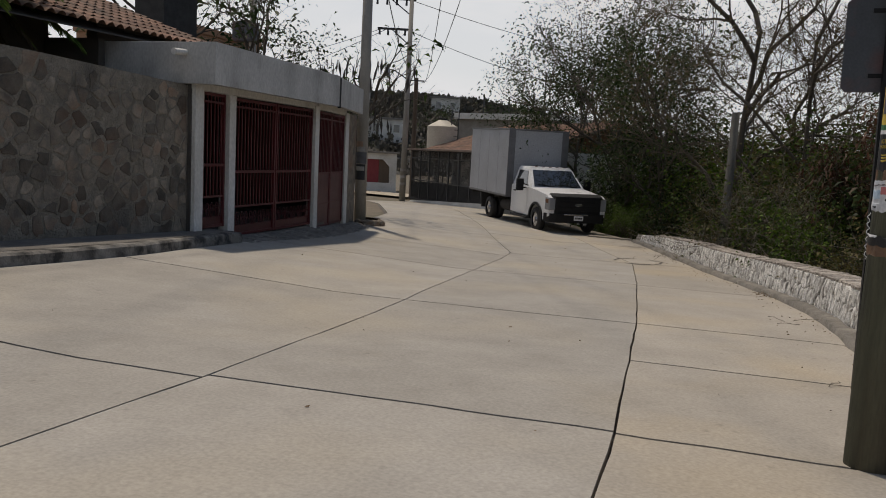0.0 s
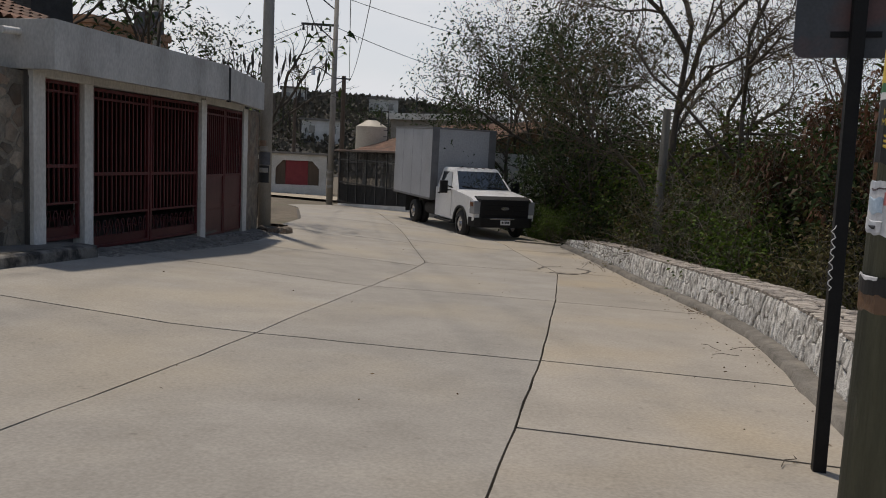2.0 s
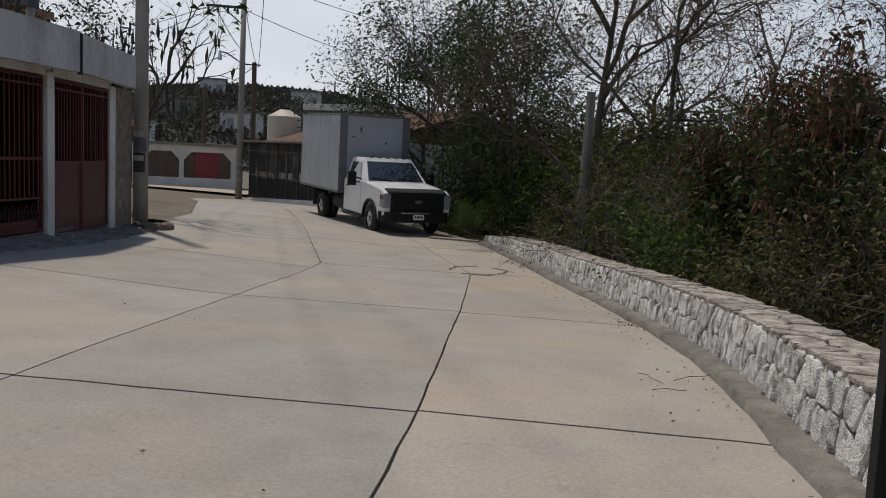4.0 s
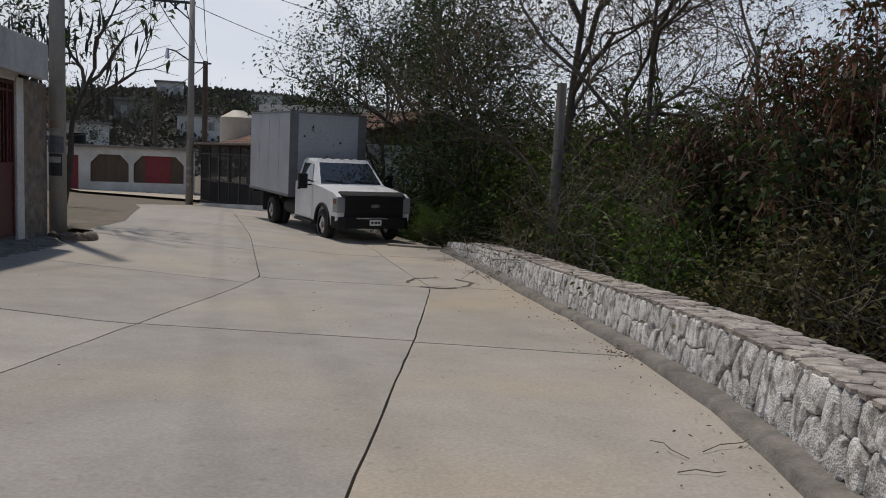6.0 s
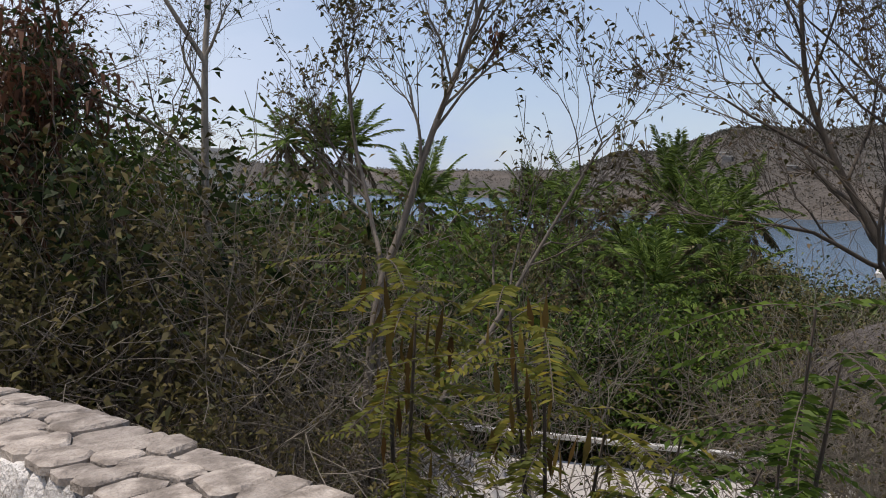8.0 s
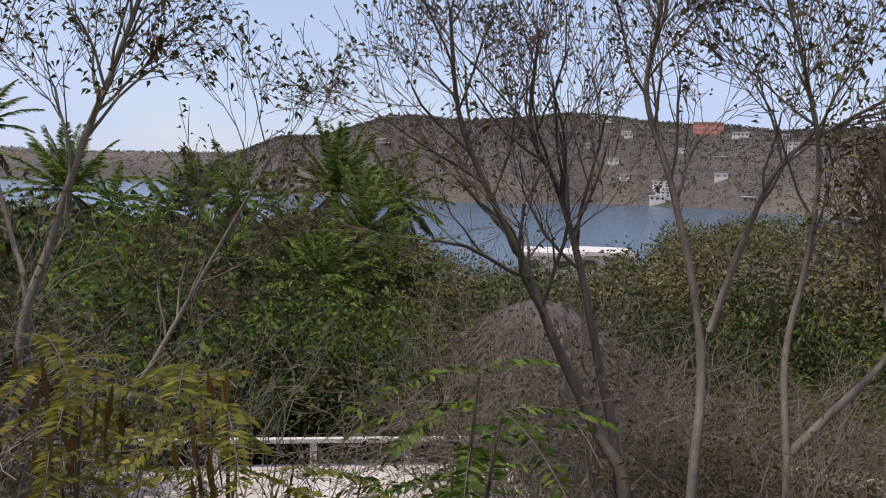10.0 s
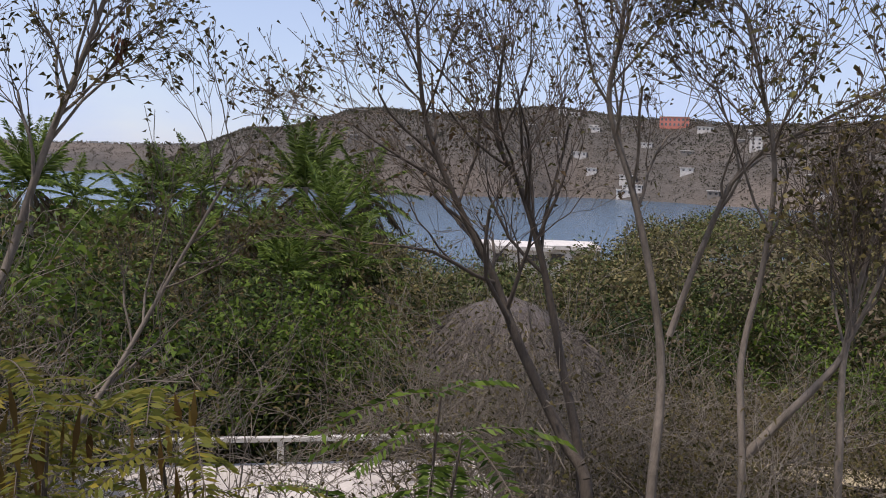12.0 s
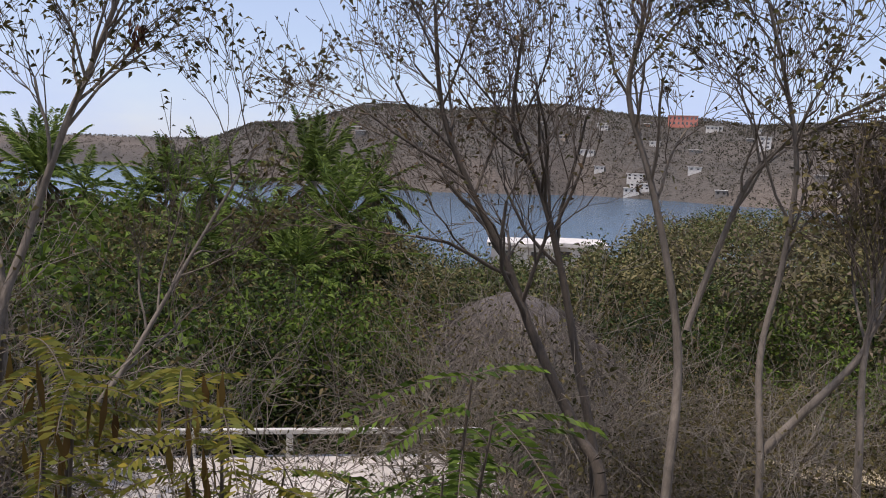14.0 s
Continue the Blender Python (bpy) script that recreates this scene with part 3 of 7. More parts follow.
SHRUBS = [
    make_shrub(1, pose(3.5, 21, terrain(3.5, 21)), 4.2, 3.0, L_GREEN, "dense green shrub with small leaves on the bank", "shrubs on the bank", per=7),
    make_shrub(2, pose(4.6, 18, terrain(4.6, 18)), 4.0, 3.2, L_DARK, "dark green leafy shrub on the bank below the parapet", "shrubs on the bank", per=6.5, second=L_BROWN),
    make_shrub(3, pose(2.6, 24, terrain(2.6, 24)), 4.4, 2.8, L_OLIVE, "olive shrub with thin twigs and drying leaves", "shrubs on the bank", per=5.5, size=0.125, width=0.055),
    make_shrub(5, pose(8.4, 5.0, terrain(8.4, 5.0)) @ Matrix.Diagonal((0.6, 0.6, 0.6, 1)), 4.0, 3.0, L_OLIVE, "olive twiggy shrub with tiny leaves", "shrubs on the bank", per=5, size=0.08, width=0.038, stems=10, cloud=0.12),
    make_shrub(4, pose(6.0, 15, terrain(6, 15)), 3.8, 3.0, L_OLIVE, "sparse olive shrub with many bare twigs", "shrubs on the bank", per=3, size=0.11, width=0.05, stems=9),
]
rp = random.Random(21)


def view_limit(x, y):
    """Plant height limit fitted to the camera's view: tall along the road's bend, low towards the bay."""
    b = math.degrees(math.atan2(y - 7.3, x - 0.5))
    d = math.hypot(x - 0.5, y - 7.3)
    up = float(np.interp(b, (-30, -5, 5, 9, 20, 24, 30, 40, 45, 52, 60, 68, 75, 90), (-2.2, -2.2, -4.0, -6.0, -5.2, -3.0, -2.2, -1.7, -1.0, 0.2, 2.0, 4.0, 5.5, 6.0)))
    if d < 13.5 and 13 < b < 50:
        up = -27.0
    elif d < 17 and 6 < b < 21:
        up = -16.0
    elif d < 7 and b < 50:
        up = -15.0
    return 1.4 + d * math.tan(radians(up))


# the thick belt behind the parapet
spots = []
for i in range(54):
    for _ in range(30):
        y = rp.uniform(9.5, 34)
        x = wall_x(y) + rp.uniform(1.5, 8.5)
        if all((x - a) ** 2 + (y - b) ** 2 > 1.1 for a, b in spots):
            spots.append((x, y))
            break
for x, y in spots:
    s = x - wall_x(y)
    top = min(view_limit(x, y), 1.0 + 0.055 * max(y - 8, 0) + 0.12 * s)
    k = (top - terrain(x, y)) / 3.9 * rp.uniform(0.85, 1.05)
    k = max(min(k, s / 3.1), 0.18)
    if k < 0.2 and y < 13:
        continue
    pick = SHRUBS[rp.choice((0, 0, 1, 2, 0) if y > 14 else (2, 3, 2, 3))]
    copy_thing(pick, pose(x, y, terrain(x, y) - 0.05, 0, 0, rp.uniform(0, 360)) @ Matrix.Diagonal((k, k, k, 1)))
# the slope towards the bay
spots = []
for i in range(84):
    for _ in range(30):
        x, y = rp.uniform(3.6, 27), rp.uniform(-8, 27)
        if (9.0 < x < 13.0 and 9.5 < y < 17.0) or (x - 19) ** 2 + (y - 11.6) ** 2 < 12.5:
            continue
        if abs(y - 7.5) > 3 + 0.75 * (x - 0.5) + 3:
            continue
        if all((x - a) ** 2 + (y - b) ** 2 > 1.6 for a, b in spots):
            spots.append((x, y))
            break
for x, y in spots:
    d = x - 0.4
    k = (view_limit(x, y) - terrain(x, y)) / 5.2 * rp.uniform(0.8, 1.05)
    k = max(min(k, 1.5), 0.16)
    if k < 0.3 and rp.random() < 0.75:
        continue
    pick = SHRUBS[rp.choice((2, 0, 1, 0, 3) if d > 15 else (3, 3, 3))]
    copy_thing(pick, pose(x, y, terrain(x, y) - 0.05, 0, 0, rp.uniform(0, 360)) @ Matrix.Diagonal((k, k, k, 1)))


def make_tree(seed, name, base, top, spread, label, leaf, group="trees on the bank", per=3, size=0.11, width=0.05, limbs=5, level=3, bark=M_BARK, rad=0.09, second=None, cloud=0.05, kids=3, lean=(0, 0), start=0.3, reach=1.0):
    r, rng = random.Random(seed), np.random.default_rng(seed)
    segs, tips = [], []
    line = stem(segs, [(0, 0, 0), (lean[0] * 0.3, lean[1] * 0.3, top * 0.3), (lean[0] * 0.6 + r.uniform(-0.2, 0.2), lean[1] * 0.6, top * 0.55), (lean[0], lean[1], top * 0.8)], rad, rad * 0.35)
    for i in range(limbs):
        p = line[int(len(line) * (start + (0.95 - start) * i / max(limbs - 1, 1)))] if i < limbs - 1 else line[-1]
        a = r.uniform(0, 6.28) if i else 2.5
        d = Vector((math.cos(a) * spread, math.sin(a) * spread, 1.0))
        sprout(r, p, d, top * reach * r.uniform(0.28, 0.4), rad * 0.5, level - 1, segs, tips, kids=kids, ratio=0.62, up=0.05, angle=0.75)
    sets = [("foliage", foliage(tips, rng, per, size, width, cloud), leaf)]
    if second:
        sets.append(("pod_mass", foliage(tips, rng, per * 0.9, 0.2, 0.045, cloud, droop=1.0), second))
    return plant(name, pose(*base), label, "tree", group, segs, sets, bark)


def on_ground(x, y, sink=0.1):
    return (x, y, terrain(x, y) - sink)


T1 = make_tree(11, "tree", on_ground(0.5, 25.4), 9.6, 0.85, "half-bare tree with brown leaves above the parapet's end", L_BROWN, per=1.8, size=0.10, width=0.045, limbs=7, level=4, rad=0.16, kids=3, lean=(0.5, 0))
T2 = make_tree(12, "tree", on_ground(2.2, 22.5), 9.0, 0.8, "half-bare tree with thin twigs and few leaves", L_BROWN, per=1.2, size=0.095, width=0.042, limbs=6, level=4, rad=0.10, kids=3)
T3 = make_tree(13, "tree", on_ground(3.3, 15.6), 4.85, 0.62, "dark tree hung with reddish-brown seed pods", L_DARK, per=6, size=0.12, width=0.045, limbs=10, level=3, rad=0.05, second=L_POD, lean=(0.4, 0.2), cloud=0.14, kids=2, start=0.55, reach=0.48)
# T4's dark leaf colour makes up for shade it doesn't receive
T4 = make_tree(14, "tree", on_ground(-3.3, 31.5), 7.5, 0.9, "full tree behind the parked truck, shade put into leaf colour", L_DARK, per=7, size=0.15, width=0.07, limbs=8, level=3, rad=0.13, cloud=0.25, kids=4, start=0.12)
for src, x, y, k, a in ((T2, 4.8, 25, 0.95, 80), (T2, 6.0, 20.5, 0.8, 200), (T1, 3.0, 31, 0.9, 150), (T4, -1.5, 28.4, 0.8, 90),
                        (T4, -5.5, 36, 0.9, 30), (T2, -3.0, 33, 1.0, 60), (T2, 5.5, 30, 1.05, 10), (T4, -2.4, 31.2, 0.72, 240), (T3, 2.9, 17.8, 0.86, 140)):
    copy_thing(src, pose(*on_ground(x, y), 0, 0, a) @ Matrix.Diagonal((k, k, k, 1)))

def make_palm(seed, m, trunk_h, label, fronds=24, reach=2.6, low=-0.35, high=1.4, dead=4):
    """A palm: trunk, arching ribs and many narrow leaflets along each rib, with a few dry fronds hanging."""
    r, rng = random.Random(seed), np.random.default_rng(seed)
    root = thing("palm_tree", m, label, "palm tree", "palms towards the bay")
    segs = []
    line = stem(segs, [(0, 0, 0), (0.15, 0.05, trunk_h * 0.5), (0.1, 0.1, trunk_h)], 0.16, 0.12)
    v, f = tubes(segs, 8)
    quick("trunk", v, f, M_PALEBARK, root, smooth=True)
    top = line[-1]
    sets = {"fronds": ([], [], []), "dry_frond": ([], [], [])}
    ribs = []
    for i in range(fronds + dead):
        kind = "fronds" if i < fronds else "dry_frond"
        a = i * 2.4 + r.uniform(-0.25, 0.25)
        rise = low + (high - low) * ((i + r.random()) / fronds) if i < fronds else r.uniform(-1.1, -0.6)
        d = Vector((math.cos(a) * math.cos(rise), math.sin(a) * math.cos(rise), math.sin(rise)))
        p, n = top.copy(), 16
        size = reach * r.uniform(0.8, 1.1)
        pts, dirs, lens = sets[kind]
        for k in range(n):
            d = (d + Vector((0, 0, -0.008 - 0.065 * (k / n) ** 1.5))).normalized()
            q = p + d * size / n
            ribs.append((*p, *q, 0.026 * (1 - k / n) + 0.006, 0.026 * (1 - (k + 1) / n) + 0.006))
            side = d.cross(Vector((0, 0, 1)))
            side = side.normalized() if side.length > 0.01 else Vector((1, 0, 0))
            if k > 1:
                for s in (-1, 1):
                    for h in (0.0, 0.25, 0.5, 0.75):
                        pts.append(p.lerp(q, h))
                        dirs.append(side * s + d * r.uniform(0.9, 1.3) + Vector((0, 0, r.uniform(-0.35, 0.05))))
                        lens.append(0.20 * reach * math.sin(math.pi * (0.22 + 0.66 * k / n)) * r.uniform(0.8, 1.1))
            p = q
    v, f = tubes(ribs, 4)
    tagged(quick("rib", v, f, L_PALM, root), kind="stuff")
    for kind, (pts, dirs, lens) in sets.items():
        if pts:
            v, f = blades(np.array([tuple(p) for p in pts]), np.array([tuple(d) for d in dirs]), np.array(lens), np.full(len(lens), 0.022 * reach), 0.2, rng)
            tagged(quick(kind, v, f, L_PALM if kind == "fronds" else L_DRYPALM, root), kind="stuff")
    return root

# ---- delivery truck ----
M_TRUCKWHITE = mat("white_truck_paint", (0.72, 0.72, 0.72), (0.67, 0.67, 0.665), rough=0.3, scale=2, fine=20, bump=0.02, spec=0.5, c=(0.5, 0.48, 0.45), cscale=1.5, camount=0.25)
# cargo box: mid grey-white with duller blotches, darker than the cab paint
M_BOXWHITE = mat("grey_white_panel", (0.36, 0.37, 0.39), (0.32, 0.33, 0.345), rough=0.45, scale=1.2, fine=20, bump=0.03, c=(0.26, 0.26, 0.26), cscale=0.9, camount=0.35)
M_BOXEDGE = mat("grey_trim_metal", (0.17, 0.17, 0.18), (0.13, 0.13, 0.135), rough=0.5, scale=4, metal=0.3, bump=0.05)
M_TYRE = mat("tyre_rubber", (0.018, 0.018, 0.018), (0.03, 0.028, 0.026), rough=0.9, scale=9, bump=0.2)
M_PLASTIC = mat("black_plastic", (0.008, 0.008, 0.009), (0.012, 0.012, 0.012), rough=0.6, spec=0.25, scale=9, bump=0.05)
M_CHROME = mat("bright_metal", (0.55, 0.55, 0.56), rough=0.25, metal=0.9, scale=5, bump=0.02)
M_CHASSIS = mat("dirty_black_steel", (0.02, 0.019, 0.018), (0.035, 0.03, 0.026), rough=0.8, scale=8)
M_PLATE = mat("plate_white", (0.75, 0.75, 0.75), rough=0.5, scale=5, bump=0)
M_AMBER = mat("amber_lens", (0.16, 0.06, 0.03), rough=0.2, scale=5, bump=0)


def glass(name, tint=(0.02, 0.025, 0.03), rough=0.03):
    m = bpy.data.materials.new(name)
    n, l, p = link_nodes(m)
    p.inputs["Base Color"].default_value = (*tint, 1)
    p.inputs["Roughness"].default_value = rough
    p.inputs["Specular IOR Level"].default_value = 0.8
    p.inputs["Coat Weight"].default_value = 0.6
    p.inputs["Coat Roughness"].default_value = 0.02
    return m


M_GLASS = glass("windscreen_glass")
M_LAMP = glass("headlamp_lens", (0.24, 0.25, 0.27), 0.06)


truck = thing("delivery_truck", pose(-4.55, 27.15, gz(27.15) - 0.01, -1.2, 0, 215), "white box truck with a black grille parked by the bushes", "truck")


def truck_side():
    arch = [(0.50 * math.cos(radians(a)), 0.42 + 0.50 * math.sin(radians(a))) for a in range(0, 181, 15)]
    return [(0.98, 0.62), (1.0, 1.06), (0.95, 1.20), (0.78, 1.27), (0.0, 1.35), (-0.52, 1.40), (-0.66, 1.41), (-2.25, 1.41), (-2.25, 0.48), (-0.62, 0.48)] + arch[::-1] + [(0.62, 0.5)]


body = one("cab_body", truck, M_TRUCKWHITE, lambda bm: prism(bm, truck_side(), "x", -0.99, 0.99), 0.05)


def greenhouse(bm):
    lo = [(-0.95, -0.50), (0.95, -0.50), (0.95, -2.24), (-0.95, -2.24)]
    hi = [(-0.76, -1.18), (0.76, -1.18), (0.78, -2.18), (-0.78, -2.18)]
    a = [bm.verts.new((x, y, 1.39)) for x, y in lo]
    b = [bm.verts.new((x, y, 2.0)) for x, y in hi]
    c = [bm.verts.new((x * 0.93, y + (-0.06 if y > -2 else 0.04), 2.07)) for x, y in hi]
    bm.faces.new(a)
    bm.faces.new(c)
    for u, w in ((a, b), (b, c)):
        for i in range(4):
            bm.faces.new((u[i], u[(i + 1) % 4], w[(i + 1) % 4], w[i]))


one("cab_roof", truck, M_TRUCKWHITE, greenhouse, 0.03)


one("windscreen", truck, M_GLASS, lambda bm: pane(bm, [(-0.86, -0.56, 1.43), (0.86, -0.56, 1.43), (0.715, -1.14, 1.965), (-0.715, -1.14, 1.965)], (0, 0.012, 0.012)))
for s in (-1, 1):
    one("side_window", truck, M_GLASS, lambda bm: pane(bm, [(s * 0.935, -0.98, 1.46), (s * 0.945, -1.98, 1.45), (s * 0.815, -1.98, 1.93), (s * 0.80, -1.28, 1.93)], (s * 0.014, 0, 0.004)))
    door = one("door", truck, M_TRUCKWHITE, lambda bm: prism(bm, [(-0.82, 0.56), (-0.82, 1.38), (-2.05, 1.39), (-2.05, 0.56)], "x", s * 0.985, s * 1.0), 0.004)
    one("handle", door, M_PLASTIC, lambda bm: box(bm, s * 1.0, -1.98, 1.20, s * 1.03, -1.80, 1.24), 0.008)
    flare = [(0.56 * math.cos(radians(a)), 0.42 + 0.56 * math.sin(radians(a))) for a in range(-5, 186, 14)] + [(0.49 * math.cos(radians(a)), 0.42 + 0.49 * math.sin(radians(a))) for a in range(185, -6, -14)]
    one("wheel_arch", truck, M_PLASTIC, lambda bm: prism(bm, flare, "x", s * 0.96, s * 1.035), 0.006)
    head = one("headlamp", truck, M_LAMP, lambda bm: box(bm, s * 0.785, 0.70, 0.80, s * 1.005, 1.03, 1.20), 0.03)
    one("turn_lamp", head, M_AMBER, lambda bm: box(bm, s * 0.93, 0.74, 1.02, s * 1.012, 0.97, 1.15), 0.01)
    mirror = one("mirror", truck, M_PLASTIC, lambda bm: box(bm, s * 1.12, -0.98, 1.28, s * 1.36, -0.84, 1.68), 0.03)
    one("mirror_arm", mirror, M_PLASTIC, lambda bm: (rod(bm, (s * 0.93, -0.92, 1.46), (s * 1.15, -0.92, 1.52), 0.02), rod(bm, (s * 0.93, -0.92, 1.38), (s * 1.15, -0.92, 1.38), 0.02)))
    one("side_step", truck, M_PLASTIC, lambda bm: box(bm, s * 0.86, -2.1, 0.36, s * 1.06, -0.7, 0.42), 0.015)
one("bonnet_shield", truck, M_PLASTIC, lambda bm: prism(bm, [(0.66, 1.285), (0.78, 1.33), (0.98, 1.26), (1.05, 1.17), (0.95, 1.17)], "x", -0.86, 0.86), 0.008)
grille = one("grille", truck, M_PLASTIC, lambda bm: box(bm, -0.79, 0.9, 0.66, 0.79, 1.07, 1.25), 0.03)
for i in range(3):
    one("grille_bar", grille, M_BLACK, lambda bm: box(bm, -0.68, 1.05, 0.76 + i * 0.15, 0.68, 1.08, 0.80 + i * 0.15), 0.005)
one("badge", grille, M_CHROME, lambda bm: bmesh.ops.create_cone(bm, cap_ends=True, segments=24, radius1=0.13, radius2=0.12, depth=0.02,
    matrix=Matrix.Translation((0, 1.088, 0.99)) @ Matrix.Rotation(-math.pi / 2, 4, "X") @ Matrix.Diagonal((1, 0.42, 1, 1))), label="small oval maker's badge, plain")
bumper = one("bumper", truck, M_PLASTIC, lambda bm: prism(bm, [(-1.04, 0.72), (-0.95, 1.0), (-0.8, 1.13), (0.8, 1.13), (0.95, 1.0), (1.04, 0.72)], "z", 0.42, 0.70), 0.03)
one("bumper_strip", bumper, M_CHROME, lambda bm: box(bm, -0.32, 1.12, 0.665, 0.52, 1.145, 0.70), 0.006)
plate = one("number_plate", bumper, M_PLATE, lambda bm: box(bm, -0.16, 1.128, 0.50, 0.16, 1.145, 0.64), 0.006)
for x0, x1 in ((-0.12, -0.06), (-0.045, 0.02), (0.035, 0.06), (0.075, 0.12)):
    one("mark", plate, M_BLACK, lambda bm: box(bm, x0, 1.144, 0.545, x1, 1.148, 0.605))
for x in (-0.52, -0.26, 0.0, 0.26, 0.52):
    one("roof_marker", truck, M_AMBER, lambda bm: box(bm, x - 0.05, -1.34, 2.055, x + 0.05, -1.26, 2.085), 0.008)
for s in (-1, 1):
    one("wiper", truck, M_BLACK, lambda bm: rod(bm, (s * 0.42 - 0.3, -0.55, 1.46), (s * 0.42 + 0.3, -0.62, 1.53), 0.01))

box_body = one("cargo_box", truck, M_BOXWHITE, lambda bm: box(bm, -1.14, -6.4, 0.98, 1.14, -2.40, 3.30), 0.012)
for x in (-1.0, 1.0):
    one("corner_trim", box_body, M_BOXEDGE, lambda bm: box(bm, x * 0.9, -2.41, 0.98, x * 1.15, -2.385, 3.30), 0.006)
one("roof_trim", box_body, M_BOXEDGE, lambda bm: box(bm, -1.16, -6.42, 3.285, 1.16, -2.38, 3.34), 0.008)
one("floor_trim", box_body, M_BOXEDGE, lambda bm: box(bm, -1.16, -6.42, 0.94, 1.16, -2.38, 1.01), 0.006)
for s in (-1, 1):
    for k in range(1, 4):
        one("panel_seam", box_body, M_BOXEDGE, lambda bm: box(bm, s * 1.139, -2.4 - k, 1.01, s * 1.1435, -2.392 - k, 3.28))
    one("chassis_rail", truck, M_CHASSIS, lambda bm: box(bm, s * 0.35, -6.3, 0.66, s * 0.47, -0.6, 0.86), 0.01)
    one("mud_flap", truck, M_TYRE, lambda bm: box(bm, s * 0.62, -4.95, 0.35, s * 1.12, -4.92, 0.95), 0.004)
    one("bearer", truck, M_CHASSIS, lambda bm: box(bm, s * 0.4, -6.2, 0.84, s * 1.1, -6.1, 0.95))
    one("bearer", truck, M_CHASSIS, lambda bm: box(bm, s * 0.4, -3.3, 0.84, s * 1.1, -3.2, 0.95))
one("fuel_tank", truck, M_CHASSIS, lambda bm: rod(bm, (0.72, -2.5, 0.62), (0.72, -3.4, 0.62), 0.22, sides=16), 0.0)
one("axle", truck, M_CHASSIS, lambda bm: rod(bm, (-0.9, 0, 0.4), (0.9, 0, 0.4), 0.06))
one("axle", truck, M_CHASSIS, lambda bm: rod(bm, (-0.9, -4.2, 0.4), (0.9, -4.2, 0.4), 0.08))


def wheel(x, y, w=0.24):
    tyre = bmesh.new()
    prof = [(0.24, 0), (0.385, 0.02), (0.41, 0.06), (0.41, w - 0.06), (0.385, w - 0.02), (0.24, w)]
    k = 28
    rows = [[tyre.verts.new((x - w / 2 + u, y + r * math.cos(2 * math.pi * i / k), 0.41 + r * math.sin(2 * math.pi * i / k))) for i in range(k)] for r, u in prof]
    for a, b in zip(rows, rows[1:]):
        for i in range(k):
            tyre.faces.new((a[i], a[(i + 1) % k], b[(i + 1) % k], b[i]))
    w0 = thing("wheel", Matrix(), "", "")
    w0.parent = truck
    for key in ("label", "category"):
        if key in w0:
            del w0[key]
    part("tyre", tyre, M_TYRE, w0, smooth=True)
    one("rim", w0, M_CHROME, lambda bm: (rod(bm, (x - w / 2 + 0.03, y, 0.41), (x + w / 2 - 0.03, y, 0.41), 0.245, sides=24), rod(bm, (x - w / 2 - 0.02, y, 0.41), (x + w / 2 + 0.02, y, 0.41), 0.08, sides=12)))


for x, y in ((-0.9, 0), (0.9, 0), (-0.98, -4.2), (-0.70, -4.2), (0.98, -4.2), (0.70, -4.2)):
    wheel(x, y)

# ---- stone garden wall, pavement and gated garage on the house side ----
def walk_top(y):
    return 0.18 - 0.04 * (y - 7.7)


def kerb_x(y):
    return float(np.interp(y, (-12, 9, 12.4), (-7.05, -7.1, -7.6)))


M_DIRTYKERB = mat("mossy_kerb", (0.17, 0.155, 0.135), (0.03, 0.028, 0.025), rough=0.9, lo=0.42, hi=0.56, scale=3.5, fine=40, bump=0.5, c=(0.32, 0.30, 0.27), cscale=3.0, camount=0.5)
M_WALK = mat("pavement_cement", (0.17, 0.155, 0.135), (0.11, 0.10, 0.088), rough=0.92, scale=2.5, fine=40, bump=0.4)
pavement = tagged(new("pavement"), "raised cement pavement with a stained kerb below the garden wall", "pavement", kind="structure")
v, f = [], []
yy = [-12 + 0.4 * i for i in range(62)]
for y in yy:
    x = kerb_x(y) + 0.02 * noise.noise((y * 1.3, 0, 3))
    z = walk_top(y) + 0.012 * noise.noise((y * 2.1, 0, 8))
    v += [(x, y, surface(x, y) - 0.08), (x - 0.015, y, z - 0.03), (x - 0.05, y, z), (x - 0.16, y, z + 0.005), (-8.3, y, z + 0.01)]
for i in range(len(yy) - 1):
    for k in range(4):
        f.append((5 * i + k, 5 * i + k + 1, 5 * i + 6 + k, 5 * i + 5 + k))
n0 = len(v)
x, y, z = kerb_x(12.4), 12.4, walk_top(12.4)
f.append(tuple(5 * (len(yy) - 1) + k for k in range(5)) + (n0,))
v.append((-8.2, 12.4, surface(-8, 12.4) - 0.1))
mesh_ob("kerb", [p for p in v], [q for q in f if True], M_DIRTYKERB, pavement)
v, f = [], []
for y in yy:
    v += [(kerb_x(y) - 0.17, y, walk_top(y) + 0.010 + 0.01 * noise.noise((y, 1, 8))), (-8.3, y, walk_top(y) + 0.014)]
for i in range(len(yy) - 1):
    f.append((2 * i, 2 * i + 1, 2 * i + 3, 2 * i + 2))
mesh_ob("paving", v, f, M_WALK, pavement)

garden_wall = tagged(new("wall_west"), "tall garden wall of grey and brown rubble stone in old mortar", "stone wall", kind="structure")
one("mortar_core", garden_wall, M_MORTAR, lambda bm: [v_ for v_ in prism(bm, [(-12, -0.3), (-12, 2.75), (4, 2.62), (8.2, 2.54), (11.58, 2.41), (11.58, -0.3)], "x", -8.55, -8.16)])

